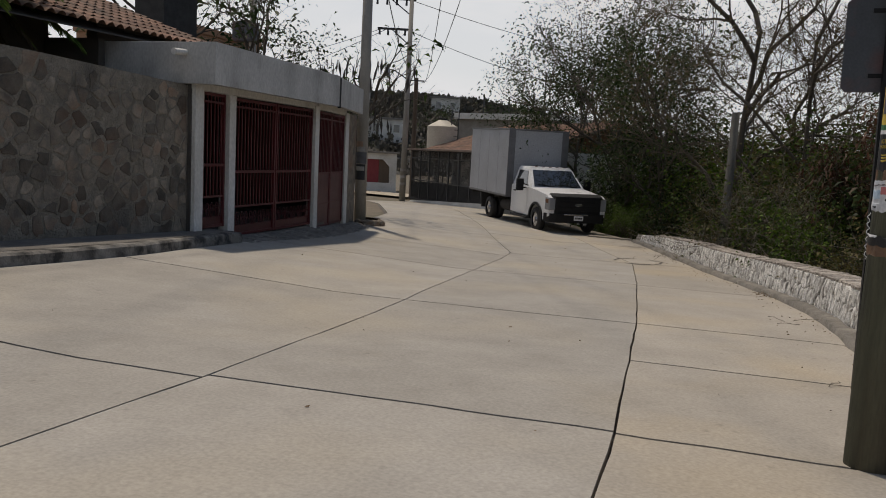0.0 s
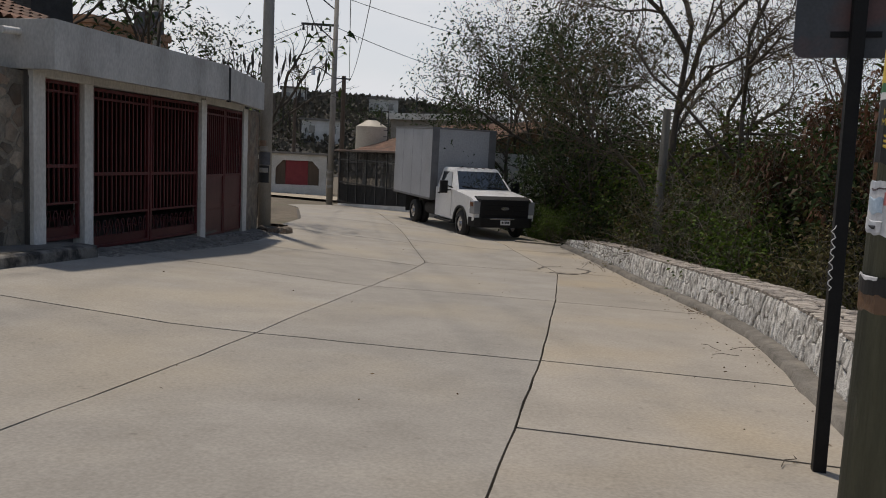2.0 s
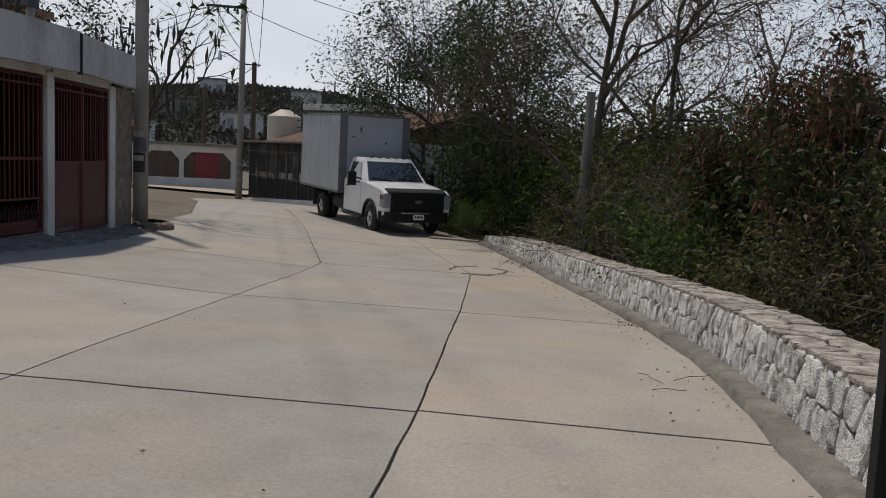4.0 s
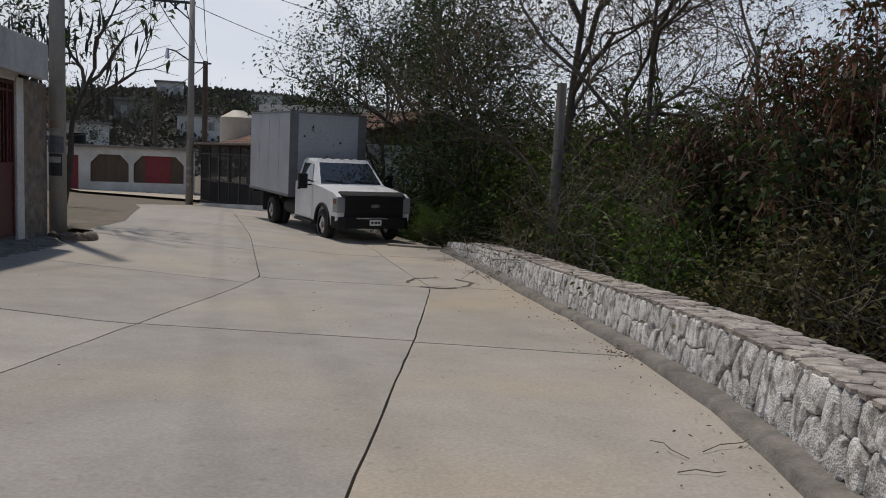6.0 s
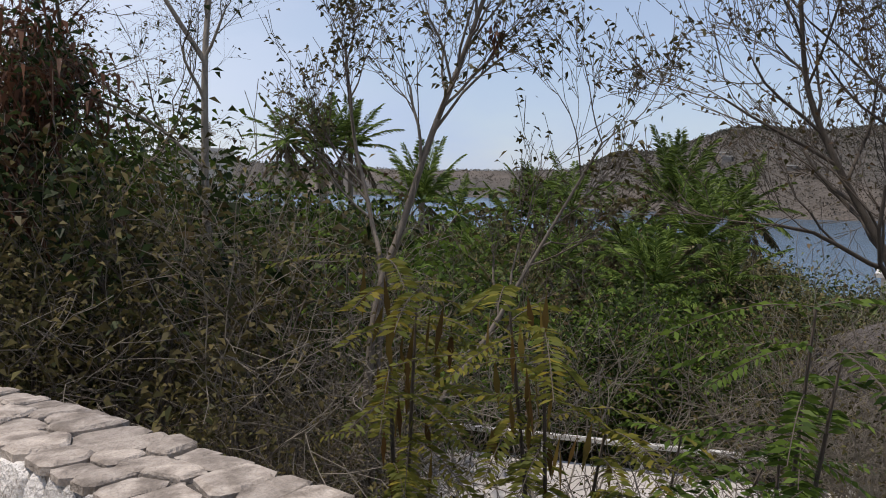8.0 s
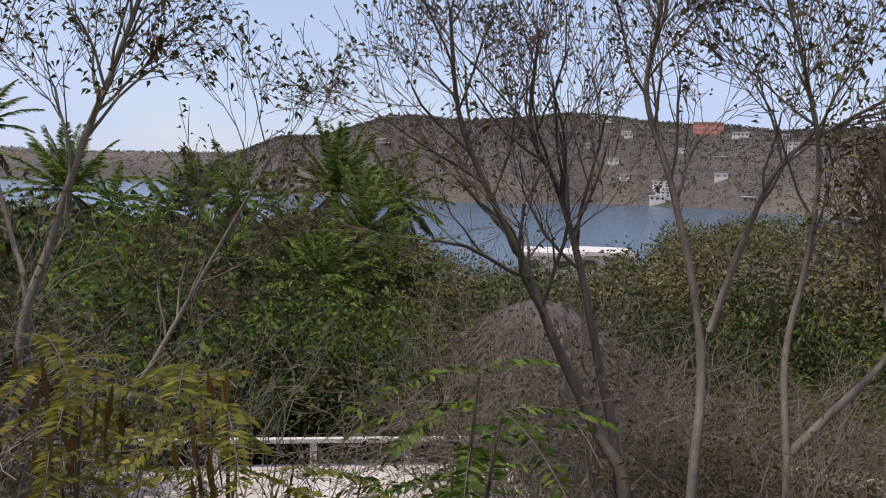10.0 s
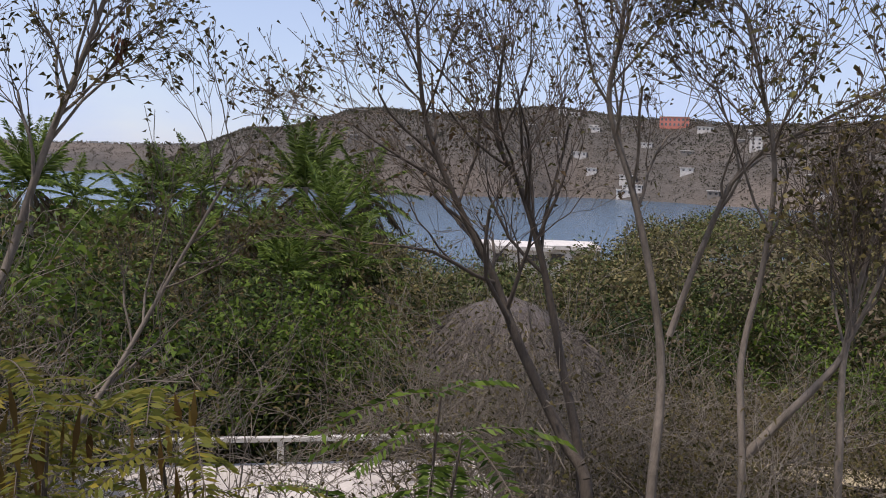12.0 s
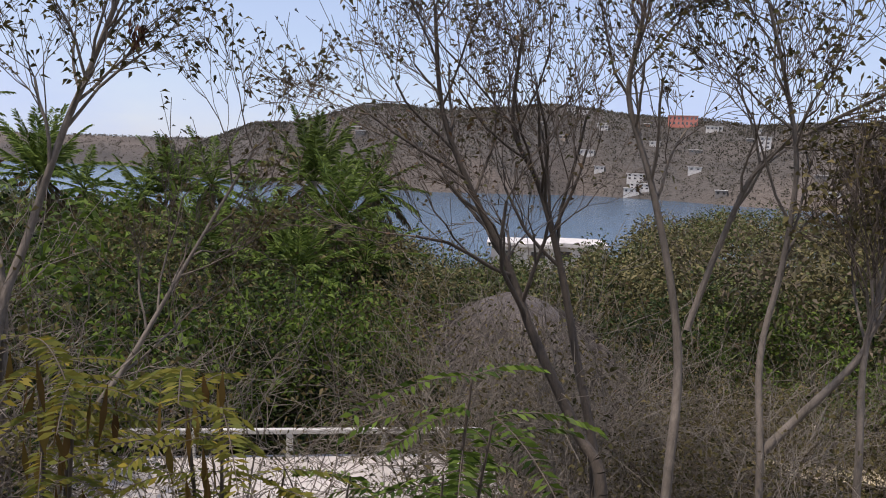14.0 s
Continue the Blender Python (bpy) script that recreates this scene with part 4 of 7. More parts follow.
# ramp of laid stone in front of the gates
M_RAMP = mat("ramp_stone", (0.21, 0.19, 0.165), (0.13, 0.12, 0.105), rough=0.92, scale=4, fine=40, bump=0.5, spread=0.22, island=True)
ramp = tagged(new("driveway"), "rough ramp of laid stone up to the gates", "driveway", kind="structure")
v, f = [], []
ry = [12.42 + 0.3 * i for i in range(31)]
for y in ry:
    xo = float(np.interp(y, (12.4, 15, 18, 21.7), (-7.5, -7.62, -8.1, -8.75)))
    xi = float(np.interp(y, (12.4, 12.9, 16.7, 19.4, 21.7), (-8.1, -8.25, -8.45, -9.0, -9.6)))
    zi = float(np.interp(y, (12.4, 12.9, 16.7, 19.4, 21.7), (-0.17, -0.17, -0.27, -0.40, -0.46)))
    for k in range(7):
        u = k / 6
        x = xo + (xi - xo) * u
        z = (surface(xo, y) - 0.02) * (1 - u) + zi * u + 0.03 * noise.noise((x * 4, y * 4, 5)) * (1 if 0 < k < 6 else 0.3)
        v.append((x, y, z))
for i in range(len(ry) - 1):
    for k in range(6):
        f.append((7 * i + k, 7 * i + k + 1, 7 * i + 8 + k, 7 * i + 7 + k))
mesh_ob("ramp_bed", v, f, M_WALK, ramp)

garage = tagged(new("garage_building"), "flat-roofed garage with a white concrete fascia and white posts", "garage", kind="structure")
M_FASCIA = mat("weathered_white_fascia", (0.50, 0.485, 0.455), (0.42, 0.405, 0.38), rough=0.9, scale=1.6, fine=30, bump=0.2,
               c=(0.24, 0.225, 0.205), cscale=1.3, camount=0.6, stretch=(1, 1, 0.5))
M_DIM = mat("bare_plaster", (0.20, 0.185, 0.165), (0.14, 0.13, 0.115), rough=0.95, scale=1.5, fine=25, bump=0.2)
# near-black colour stands in for the shade inside the garage
M_SHADEWALL = mat("inner_shade_wall", (0.085, 0.075, 0.065), (0.05, 0.045, 0.04), rough=0.95, scale=2)
C1, C2, C3 = (-7.6, 11.5), (-7.88, 16.75), (-8.8, 20.1)


def upright(bm, a, b, z0, z1, t, lean=0.0):
    """A wall slab from a to b in plan, t thick to its left side."""
    d = Vector((b[0] - a[0], b[1] - a[1]))
    nrm = Vector((-d.y, d.x)).normalized() * t
    lower = [(a[0], a[1]), (b[0], b[1]), (b[0] + nrm.x, b[1] + nrm.y), (a[0] + nrm.x, a[1] + nrm.y)]
    prism(bm, lower, "z", z0, z1)


one("fascia", garage, M_FASCIA, lambda bm: upright(bm, C1, C2, 2.43, 3.09, 0.14), 0.012)
one("fascia", garage, M_FASCIA, lambda bm: upright(bm, (C2[0] - 0.012, C2[1] + 0.045), C3, 2.44, 3.07, 0.14), 0.012)
one("fascia", garage, M_FASCIA, lambda bm: box(bm, -11.4, 11.5, 2.43, -7.695, 11.64, 3.09), 0.012)
# black strip where the two fascias meet
one("drain_strip", garage, M_BLACK, lambda bm: upright(bm, (-7.87, 16.70), (-7.885, 16.80), 2.40, 3.06, 0.05))
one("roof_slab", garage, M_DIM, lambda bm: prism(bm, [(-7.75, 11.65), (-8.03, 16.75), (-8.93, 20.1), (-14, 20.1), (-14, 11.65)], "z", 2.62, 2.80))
one("beam", garage, M_WHITE, lambda bm: upright(bm, (-8.02, 11.6), (-8.42, 16.75), 2.36, 2.60, 0.2), 0.008)
one("beam", garage, M_WHITE, lambda bm: upright(bm, (-8.42, 16.8), (-8.98, 19.5), 2.36, 2.60, 0.2), 0.008)
one("roof_spout", garage, M_WHITE, lambda bm: rod(bm, (-8.15, 11.5, 2.92), (-8.15, 11.18, 2.90), 0.05, sides=12), label="short white drain spout")
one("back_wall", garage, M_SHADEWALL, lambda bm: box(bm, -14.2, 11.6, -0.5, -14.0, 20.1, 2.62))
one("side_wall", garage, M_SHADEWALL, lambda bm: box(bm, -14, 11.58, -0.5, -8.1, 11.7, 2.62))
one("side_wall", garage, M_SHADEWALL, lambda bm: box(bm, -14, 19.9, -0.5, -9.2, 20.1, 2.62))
one("garage_floor", garage, M_WALK, lambda bm: prism(bm, [(-8.15, 11.7), (-8.45, 16.7), (-9.0, 19.4), (-9.1, 19.9), (-14, 19.9), (-14, 11.7)], "z", -0.6, -0.22))
for (x, y, z0, w) in ((-8.15, 11.73, -0.05, 0.24), (-8.31, 13.0, -0.2, 0.21), (-8.46, 16.66, -0.4, 0.19), (-9.02, 19.45, -0.5, 0.2)):
    one("post", garage, M_WHITE, lambda bm: box(bm, x - w / 2, y - w / 2, z0 - 0.15, x + w / 2, y + w / 2, 2.42), 0.012)

# rubble column at the garage's far end
col = one("stone_column", garage, M_RUBBLE, lambda bm: prism(bm, [(-9.15, 19.62), (-8.98, 19.58), (-9.25, 20.75), (-9.6, 20.75), (-9.55, 19.62)], "z", -0.6, 2.42), 0.02)


def gate(a, b, zlow, ztop, leaves, sheet, label):
    """Iron gate leaves between two posts: frame tubes, bars, a mid rail and a lower sheet."""
    a, b = Vector((*a, 0)), Vector((*b, 0))
    d = b - a
    g = thing("iron_gate", Matrix.Translation((a.x, a.y, zlow)) @ Matrix.Rotation(math.atan2(d.y, d.x), 4, "Z"), label, "gate", "iron gates of the garage")
    length, h = d.length, ztop - zlow
    for k in range(leaves):
        x0, x1 = length * k / leaves + 0.015, length * (k + 1) / leaves - 0.015
        for x in (x0 + 0.025, x1 - 0.025):
            one("stile", g, M_RED, lambda bm: box(bm, x - 0.025, -0.025, 0.0, x + 0.025, 0.025, h), 0.004)
        for z, t in ((0.03, 0.025), (0.55, 0.018), (h * 0.47, 0.025), (h - 0.16, 0.018), (h - 0.03, 0.025)):
            one("rail", g, M_RED, lambda bm: box(bm, x0 + 0.05, -0.02, z - t, x1 - 0.05, 0.02, z + t), 0.003)
        n = max(3, int((x1 - x0) / 0.115))
        for i in range(1, n):
            x = x0 + (x1 - x0) * i / n
            low = 0.56 if not sheet else h * 0.48
            one("bar", g, M_RED, lambda bm: box(bm, x - 0.011, -0.011, low, x + 0.011, 0.011, h - 0.02))
        if sheet:
            one("sheet_panel", g, M_REDSHEET, lambda bm: box(bm, x0 + 0.04, -0.006, 0.05, x1 - 0.04, 0.006, h * 0.47))
        else:
            m = max(2, int((x1 - x0) / 0.3))
            for i in range(m):
                cx = x0 + (x1 - x0) * (i + 0.5) / m
                for s in (-1, 1):
                    pts = []
                    for q in range(15):
                        t = q / 14
                        rr = 0.115 * (1 - 0.75 * t)
                        ang = t * 8.5
                        pts.append((cx + s * (0.01 + 0.06 + rr * math.cos(ang) * 0.6), 0, 0.29 + rr * math.sin(ang) * 1.6))
                    segs = [(*p, *q_, 0.008, 0.008) for p, q_ in zip(pts, pts[1:])]
                    vv, ff = tubes(segs, 4)
                    quick("scroll", vv, ff, M_RED, g)
            one("sheet_panel", g, M_REDSHEET, lambda bm: box(bm, x0 + 0.04, 0.012, 0.05, x1 - 0.04, 0.018, 0.2))
    return g


gate((-8.21, 11.88), (-8.30, 12.88), 0.02, 2.36, 1, False, "narrow dark red iron gate between white posts")
gate((-8.32, 13.12), (-8.45, 16.55), -0.2, 2.34, 2, False, "wide dark red iron double gate with scrolled foot")
gate((-8.49, 16.83), (-8.98, 19.34), -0.33, 2.34, 2, True, "dark red iron gate with a closed lower sheet")

# things behind the garden wall
M_TILE = mat("clay_tile", (0.24, 0.13, 0.085), (0.15, 0.09, 0.065), rough=0.9, scale=5, fine=40, bump=0.3, spread=0.25, island=True, c=(0.09, 0.075, 0.06), cscale=1.0, camount=0.6)
# dark colour carries the shade below the tile roof
M_DARKWALL = mat("shade_painted_wall", (0.10, 0.085, 0.07), (0.07, 0.06, 0.05), rough=0.95, scale=2)
M_BLOCK = mat("dark_stone_block", (0.05, 0.048, 0.046), (0.03, 0.029, 0.028), rough=0.95, scale=4, bump=0.7, bdist=0.06)
M_ORANGE = mat("orange_plaster", (0.36, 0.20, 0.12), (0.30, 0.17, 0.10), rough=0.9, scale=2)


def tile_roof(name, a, b, c, d, pitch, material, parent, label=""):
    """Half-round clay tile rows laid over a sloped quad a-b (eave) to d-c (ridge)."""
    a, b, c, d = (Vector(p) for p in (a, b, c, d))
    rows = max(3, int((b - a).length / pitch))
    steps = max(3, int((d - a).length / 0.36))
    up = (b - a).cross(d - a).normalized()
    if up.z < 0:
        up = -up
    vv, ff = [], []
    for i in range(rows):
        for j in range(steps):
            base = len(vv)
            for q in (j, j + 1.12):
                t = min(q / steps, 1.0)
                for k in range(5):
                    u = (i + k / 4) / rows
                    p = a.lerp(b, u).lerp(d.lerp(c, u), t)
                    lift = pitch * 0.34 * math.sin(math.pi * k / 4) + (0.028 if q == j else 0.0)
                    vv.append(p + up * lift)
            for k in range(4):
                ff.append((base + k, base + k + 1, base + 6 + k, base + 5 + k))
    return mesh_ob(name, vv, ff, material, parent, label)


shed = thing("garden_house", pose(-10.2, 9, 0), "open house painted shade-dark with a clay tile roof behind the wall", "house")
shed.matrix_world = Matrix()
tagged(tile_roof("tile_roof", (-9.3, 3.0, 3.2), (-9.3, 14.4, 3.26), (-13.2, 14.4, 4.6), (-13.2, 3.0, 4.5), 0.21, M_TILE, shed), kind="stuff")
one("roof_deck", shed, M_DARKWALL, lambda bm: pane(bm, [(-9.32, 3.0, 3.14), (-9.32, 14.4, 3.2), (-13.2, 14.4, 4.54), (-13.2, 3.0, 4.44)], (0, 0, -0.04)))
# walls added to fill the space under the eave with painted shade
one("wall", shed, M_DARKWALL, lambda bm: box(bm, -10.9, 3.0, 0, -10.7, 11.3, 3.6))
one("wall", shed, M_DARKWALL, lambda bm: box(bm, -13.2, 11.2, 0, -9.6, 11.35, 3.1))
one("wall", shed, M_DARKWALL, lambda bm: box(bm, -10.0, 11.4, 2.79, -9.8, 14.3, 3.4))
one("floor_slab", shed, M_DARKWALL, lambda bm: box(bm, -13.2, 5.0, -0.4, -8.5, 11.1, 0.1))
blk = thing("stone_tower", Matrix(), "dark rough stone block rising behind the tile roof", "stone block")
one("masonry", blk, M_BLOCK, lambda bm: prism(bm, [(-13.9, 17.5), (-12.9, 17.3), (-12.8, 18.5), (-13.8, 18.7)], "z", 2.79, 5.1), 0.05)
orange = thing("orange_house", Matrix(), "small orange plastered house far behind the garage", "house")
one("wall", orange, M_ORANGE, lambda bm: box(bm, -26, 29, -0.6, -20.2, 34, 5.9), 0.02)
one("parapet", orange, M_ORANGE, lambda bm: box(bm, -26.1, 28.9, 5.9, -20.1, 34.1, 6.2), 0.02)
one("window", orange, M_BLACK, lambda bm: box(bm, -20.195, 29.6, 4.6, -20.16, 30.4, 5.4))

# concrete pole with pasted bills
pole1 = thing("concrete_pole", pose(-9.15, 20.95, -0.6), "grey concrete utility pole pasted with torn bills", "utility pole")
one("shaft", pole1, M_POLE, lambda bm: rod(bm, (0, 0, 0), (0, 0, 9.2), 0.165, 0.115, sides=20), smooth=True)
rb = random.Random(3)
M_BILLS = [mat("bill_paper", c_, None, rough=0.8, scale=10, bump=0.05) for c_ in ((0.03, 0.03, 0.03), (0.35, 0.33, 0.3), (0.30, 0.20, 0.14), (0.12, 0.12, 0.13))]


def wrap(parent, name, r, a0, a1, z0, z1, material, taper=0.0, label=""):
    """A sheet of paper pasted round a pole."""
    vv, ff = [], []
    k = 10
    for i in range(k + 1):
        a = radians(a0 + (a1 - a0) * i / k)
        for z in (z0, z1):
            rr = r - taper * z
            vv += [(rr * math.cos(a), rr * math.sin(a), z + 0.015 * noise.noise((a * 4, z * 9, r))), ((rr - 0.003) * math.cos(a), (rr - 0.003) * math.sin(a), z)]
    for i in range(k):
        b = 4 * i
        ff += [(b, b + 4, b + 6, b + 2), (b + 1, b + 3, b + 7, b + 5), (b + 2, b + 6, b + 7, b + 3), (b, b + 1, b + 5, b + 4)]
    return mesh_ob(name, vv, ff, material, parent, label)


for z0, z1, mi, a0, a1 in ((1.3, 1.72, 0, 215, 330), (1.74, 2.05, 3, 220, 340), (2.07, 2.2, 1, 230, 320), (1.55, 1.66, 1, 235, 320), (2.2, 2.34, 2, 215, 300), (1.9, 1.98, 1, 225, 290)):
    wrap(pole1, "bill", 0.17 + 0.003 * mi, a0, a1, z0, z1, M_BILLS[mi], 0.0055)

planter = thing("stone_planter", Matrix(), "low broken ring of stones round the pole's foot", "planter")
for i in range(9):
    a = radians(-75 + i * 24)
    vv, ff = stone_mesh(40 + i, n=8, depth=0.5, dome=0.4)
    st = mesh_ob("stone", vv, ff, M_RUBBLE, planter)
    px, py = -9.15 + 0.6 * math.cos(a), 21.1 + 0.55 * math.sin(a)
    st.matrix_basis = Matrix.Translation((px, py, surface(px, py) + 0.05)) @ Matrix.Rotation(a + math.pi / 2, 4, "Z") @ Matrix.Diagonal((0.34, 0.2, 0.22, 1))
one("soil", planter, M_SOIL, lambda bm: rod(bm, (-9.15, 21.1, -0.75), (-9.15, 21.1, -0.5), 0.56, 0.48, sides=14))

# wooden pole with bills, and the black sign post beside it
wood = thing("wooden_pole", pose(0.885, 4.49, gz(4.49) - 0.3, 0, 0.2, 0), "thick green-stained wooden pole wrapped in torn posters", "utility pole")
one("shaft", wood, M_WOOD, lambda bm: rod(bm, (0, 0, 0), (0, 0, 8.5), 0.13, 0.10, sides=24), smooth=True)
M_PAPER = mat("white_poster", (0.62, 0.62, 0.63), (0.5, 0.5, 0.52), rough=0.7, scale=6, bump=0.1, c=(0.35, 0.42, 0.5), cscale=6, camount=0.7)
M_YELLOW = mat("yellow_poster", (0.60, 0.42, 0.05), (0.5, 0.36, 0.06), rough=0.6, scale=8, bump=0.05)
M_TAPE = mat("brown_tape", (0.16, 0.085, 0.045), (0.11, 0.06, 0.035), rough=0.35, scale=12, bump=0.2, spec=0.6)
M_BLACKPAPER = mat("black_poster", (0.012, 0.012, 0.014), rough=0.5, scale=8, bump=0.05)
M_BLUEPRINT = mat("blue_print", (0.30, 0.42, 0.55), (0.42, 0.50, 0.58), rough=0.6, scale=30, bump=0)
M_GREENPAPER = mat("green_poster", (0.03, 0.14, 0.06), rough=0.6, scale=8, bump=0.05)
M_GOLD = mat("gold_print", (0.55, 0.40, 0.05), rough=0.6, scale=8, bump=0)
M_REDPRINT = mat("pink_print", (0.5, 0.16, 0.16), rough=0.6, scale=8, bump=0)
for nm, a0, a1, z0, z1, mt, off in (
        ("tape", 0, 360, 1.73, 1.78, M_TAPE, 0.153), ("black_bill", 150, 300, 1.78, 1.96, M_BLACKPAPER, 0.1515), ("bill_stripe", 150, 300, 1.96, 1.978, M_PAPER, 0.1515),
        ("green_bill", 150, 300, 1.978, 2.0, M_GREENPAPER, 0.1515), ("yellow_bill", 150, 285, 2.0, 2.3, M_YELLOW, 0.1515), ("yellow_inset", 185, 255, 2.05, 2.24, M_DARKGREY, 0.153),
        ("pale_bill", 300, 420, 1.8, 2.3, M_PAPER, 0.1515), ("white_bill", 160, 262, 1.585, 1.73, M_PAPER, 0.1525), ("bill_print", 212, 235, 1.668, 1.70, M_REDPRINT, 0.154), ("pale_print", 180, 211, 1.645, 1.685, M_BLUEPRINT, 0.154), ("bill_print", 184, 222, 1.708, 1.711, M_DARKGREY, 0.154), ("arrow_panel", 172, 212, 1.592, 1.622, M_PAPER, 0.1545),
        ("arrow_bar", 190, 203, 1.603, 1.608, M_BLACKPAPER, 0.1575), ("bill_print", 225, 250, 1.64, 1.648, M_BLACKPAPER, 0.154), ("tape", 0, 360, 1.365, 1.415, M_TAPE, 0.156), ("black_bill", 165, 240, 1.415, 1.46, M_BLACKPAPER, 0.155), ("torn_edge", 165, 215, 1.46, 1.468, M_PAPER, 0.1555)):
    wrap(wood, nm, off - 0.0185, a0, a1, z0, z1, mt, 0.0041)


def words(text, parent, m, size, material):
    cu = bpy.data.curves.new("lettering", "FONT")
    cu.body, cu.size, cu.extrude = text, size, 0.001
    cu.align_x = "LEFT"
    dg_me = bpy.data.meshes.new_from_object(bpy.data.objects.new("lettering", cu))
    dg_me.materials.clear()
    dg_me.materials.append(material)
    ob = new("lettering", dg_me)
    ob.parent = parent
    ob.matrix_basis = m
    return ob


def wrap_words(text, parent, r, a_mid, z, size, material):
    """Lettering bent round a pole."""
    cu = bpy.data.curves.new("lettering", "FONT")
    cu.body, cu.size, cu.align_x = text, size, "CENTER"
    me = bpy.data.meshes.new_from_object(bpy.data.objects.new("lettering", cu))
    for vert in me.vertices:
        a = radians(a_mid) + vert.co.x / r
        vert.co = (r * math.cos(a), r * math.sin(a), z + vert.co.y)
    me.materials.clear()
    me.materials.append(material)
    ob = new("lettering", me)
    ob.parent = parent
    return ob


wrap_words("EXPERIENCIA", wood, 0.1282, 228, 1.963, 0.014, M_BLACKPAPER)
wrap_words("IGE TU", wood, 0.1285, 214, 1.91, 0.028, M_GOLD)
wrap_words("MPRESA", wood, 0.1285, 214, 1.882, 0.028, M_GOLD)
for i in range(3):
    wrap(wood, "print_line", 0.136, 200, 235 - i * 6, 1.825 + i * 0.013, 1.83 + i * 0.013, M_GOLD, 0.0041)

sign = thing("road_sign", pose(1.14, 6.54, gz(6.5) - 0.05, 0.5, -0.6, 0), "black sign post with the grey back of a road sign", "road sign")
one("post", sign, M_BLACK, lambda bm: box(bm, -0.033, -0.033, 0, 0.033, 0.033, 3.15), 0.005)
plate2 = one("sign_plate", sign, M_DARKGREY, lambda bm: prism(bm, [(-0.26, 2.20), (0.30, 2.20), (0.33, 2.23), (0.33, 2.82), (0.30, 2.85), (-0.26, 2.85), (-0.29, 2.82), (-0.29, 2.23)], "y", 0.035, 0.041), 0.0)
for z in (2.3, 2.75):
    one("bracket", plate2, M_BLACK, lambda bm: box(bm, -0.12, 0.028, z, 0.12, 0.036, z + 0.03))
pts = [(-0.035 + 0.012 * math.sin(i * 1.9), -0.037, 1.02 + i * 0.016) for i in range(22)]
vv, ff = tubes([(*p, *q, 0.0025, 0.0025) for p, q in zip(pts, pts[1:])], 4)
quick("scrawl", vv, ff, M_PLATE, sign, "thin white scrawled line")
M_SMALLPOLE = mat("grey_weathered_post", (0.13, 0.125, 0.11), (0.09, 0.085, 0.075), rough=0.9, scale=5, fine=50, bump=0.4, stretch=(1, 1, 0.2))
lonepost = thing("grey_post", pose(0.42, 22.9, terrain(0.42, 22.9) - 0.1, 0, 0.8, 0), "grey weathered post standing in the bushes behind the parapet", "post")
one("shaft", lonepost, M_SMALLPOLE, lambda bm: rod(bm, (0, 0, 0), (0, 0, 3.05 - terrain(0.42, 22.9)), 0.125, 0.10, sides=14), smooth=True)

# ---- the far end of the street ----
M_FARWHITE = mat("far_white_wall", (0.58, 0.57, 0.54), (0.48, 0.47, 0.44), rough=0.9, scale=1.0, fine=15, bump=0.1, c=(0.34, 0.33, 0.30), cscale=0.5, camount=0.5)
M_FARRED = mat("far_red_panel", (0.20, 0.025, 0.03), (0.16, 0.02, 0.025), rough=0.7, scale=2, bump=0.05)
M_IRON = mat("dark_iron", (0.018, 0.018, 0.02), (0.03, 0.03, 0.03), rough=0.6, scale=5, bump=0.05)
M_TANK = mat("beige_tank", (0.50, 0.45, 0.36), (0.44, 0.39, 0.31), rough=0.6, scale=1.5, fine=20, bump=0.05)
M_BROWNWOOD = mat("brown_wood", (0.10, 0.07, 0.05), (0.07, 0.05, 0.035), rough=0.85, scale=5, stretch=(1, 1, 0.2))
M_CORR = mat("rusty_sheet", (0.22, 0.17, 0.14), (0.14, 0.09, 0.065), rough=0.8, scale=2.5, bump=0.1)

# fenced house: low wall, iron fence, porch and tile roof
FA, FB = Vector((-17.2, 47.0)), Vector((-9.6, 37.6))
fd = (FB - FA).normalized()
fence = thing("iron_fence", Matrix.Translation((FA.x, FA.y, -1.75)) @ Matrix.Rotation(math.atan2(fd.y, fd.x), 4, "Z"), "tall dark iron fence on a low white wall", "fence")
FL = (FB - FA).length


def sloped(bm, z0, z1, y0, y1, rise=0.05):
    prism(bm, [(0, z0), (FL, z0 + rise * FL), (FL, z1 + rise * FL), (0, z1)], "y", y0, y1)


one("low_wall", fence, M_FARWHITE, lambda bm: sloped(bm, -0.4, 0.42, -0.08, 0.08), 0.02)
for i in range(9):
    x = FL * i / 8
    one("fence_post", fence, M_IRON, lambda bm: box(bm, x - 0.04, -0.04, 0.3, x + 0.04, 0.04, 3.4), 0.005)
for z in (0.55, 1.65, 2.95, 3.38):
    one("fence_rail", fence, M_IRON, lambda bm: box(bm, 0, -0.025, z, FL, 0.025, z + 0.05))
for i in range(1, 96):
    x = FL * i / 96
    if i % 12:
        one("fence_bar", fence, M_IRON, lambda bm: box(bm, x - 0.012, -0.012, 0.5, x + 0.012, 0.012, 3.38))
one("fence_sheet", fence, M_IRON, lambda bm: sloped(bm, 0.45, 1.55, 0.02, 0.03, 0.02))
one("eave_board", fence, M_CORR, lambda bm: box(bm, -0.3, -0.5, 3.42, FL + 0.2, 0.9, 3.52), 0.01)

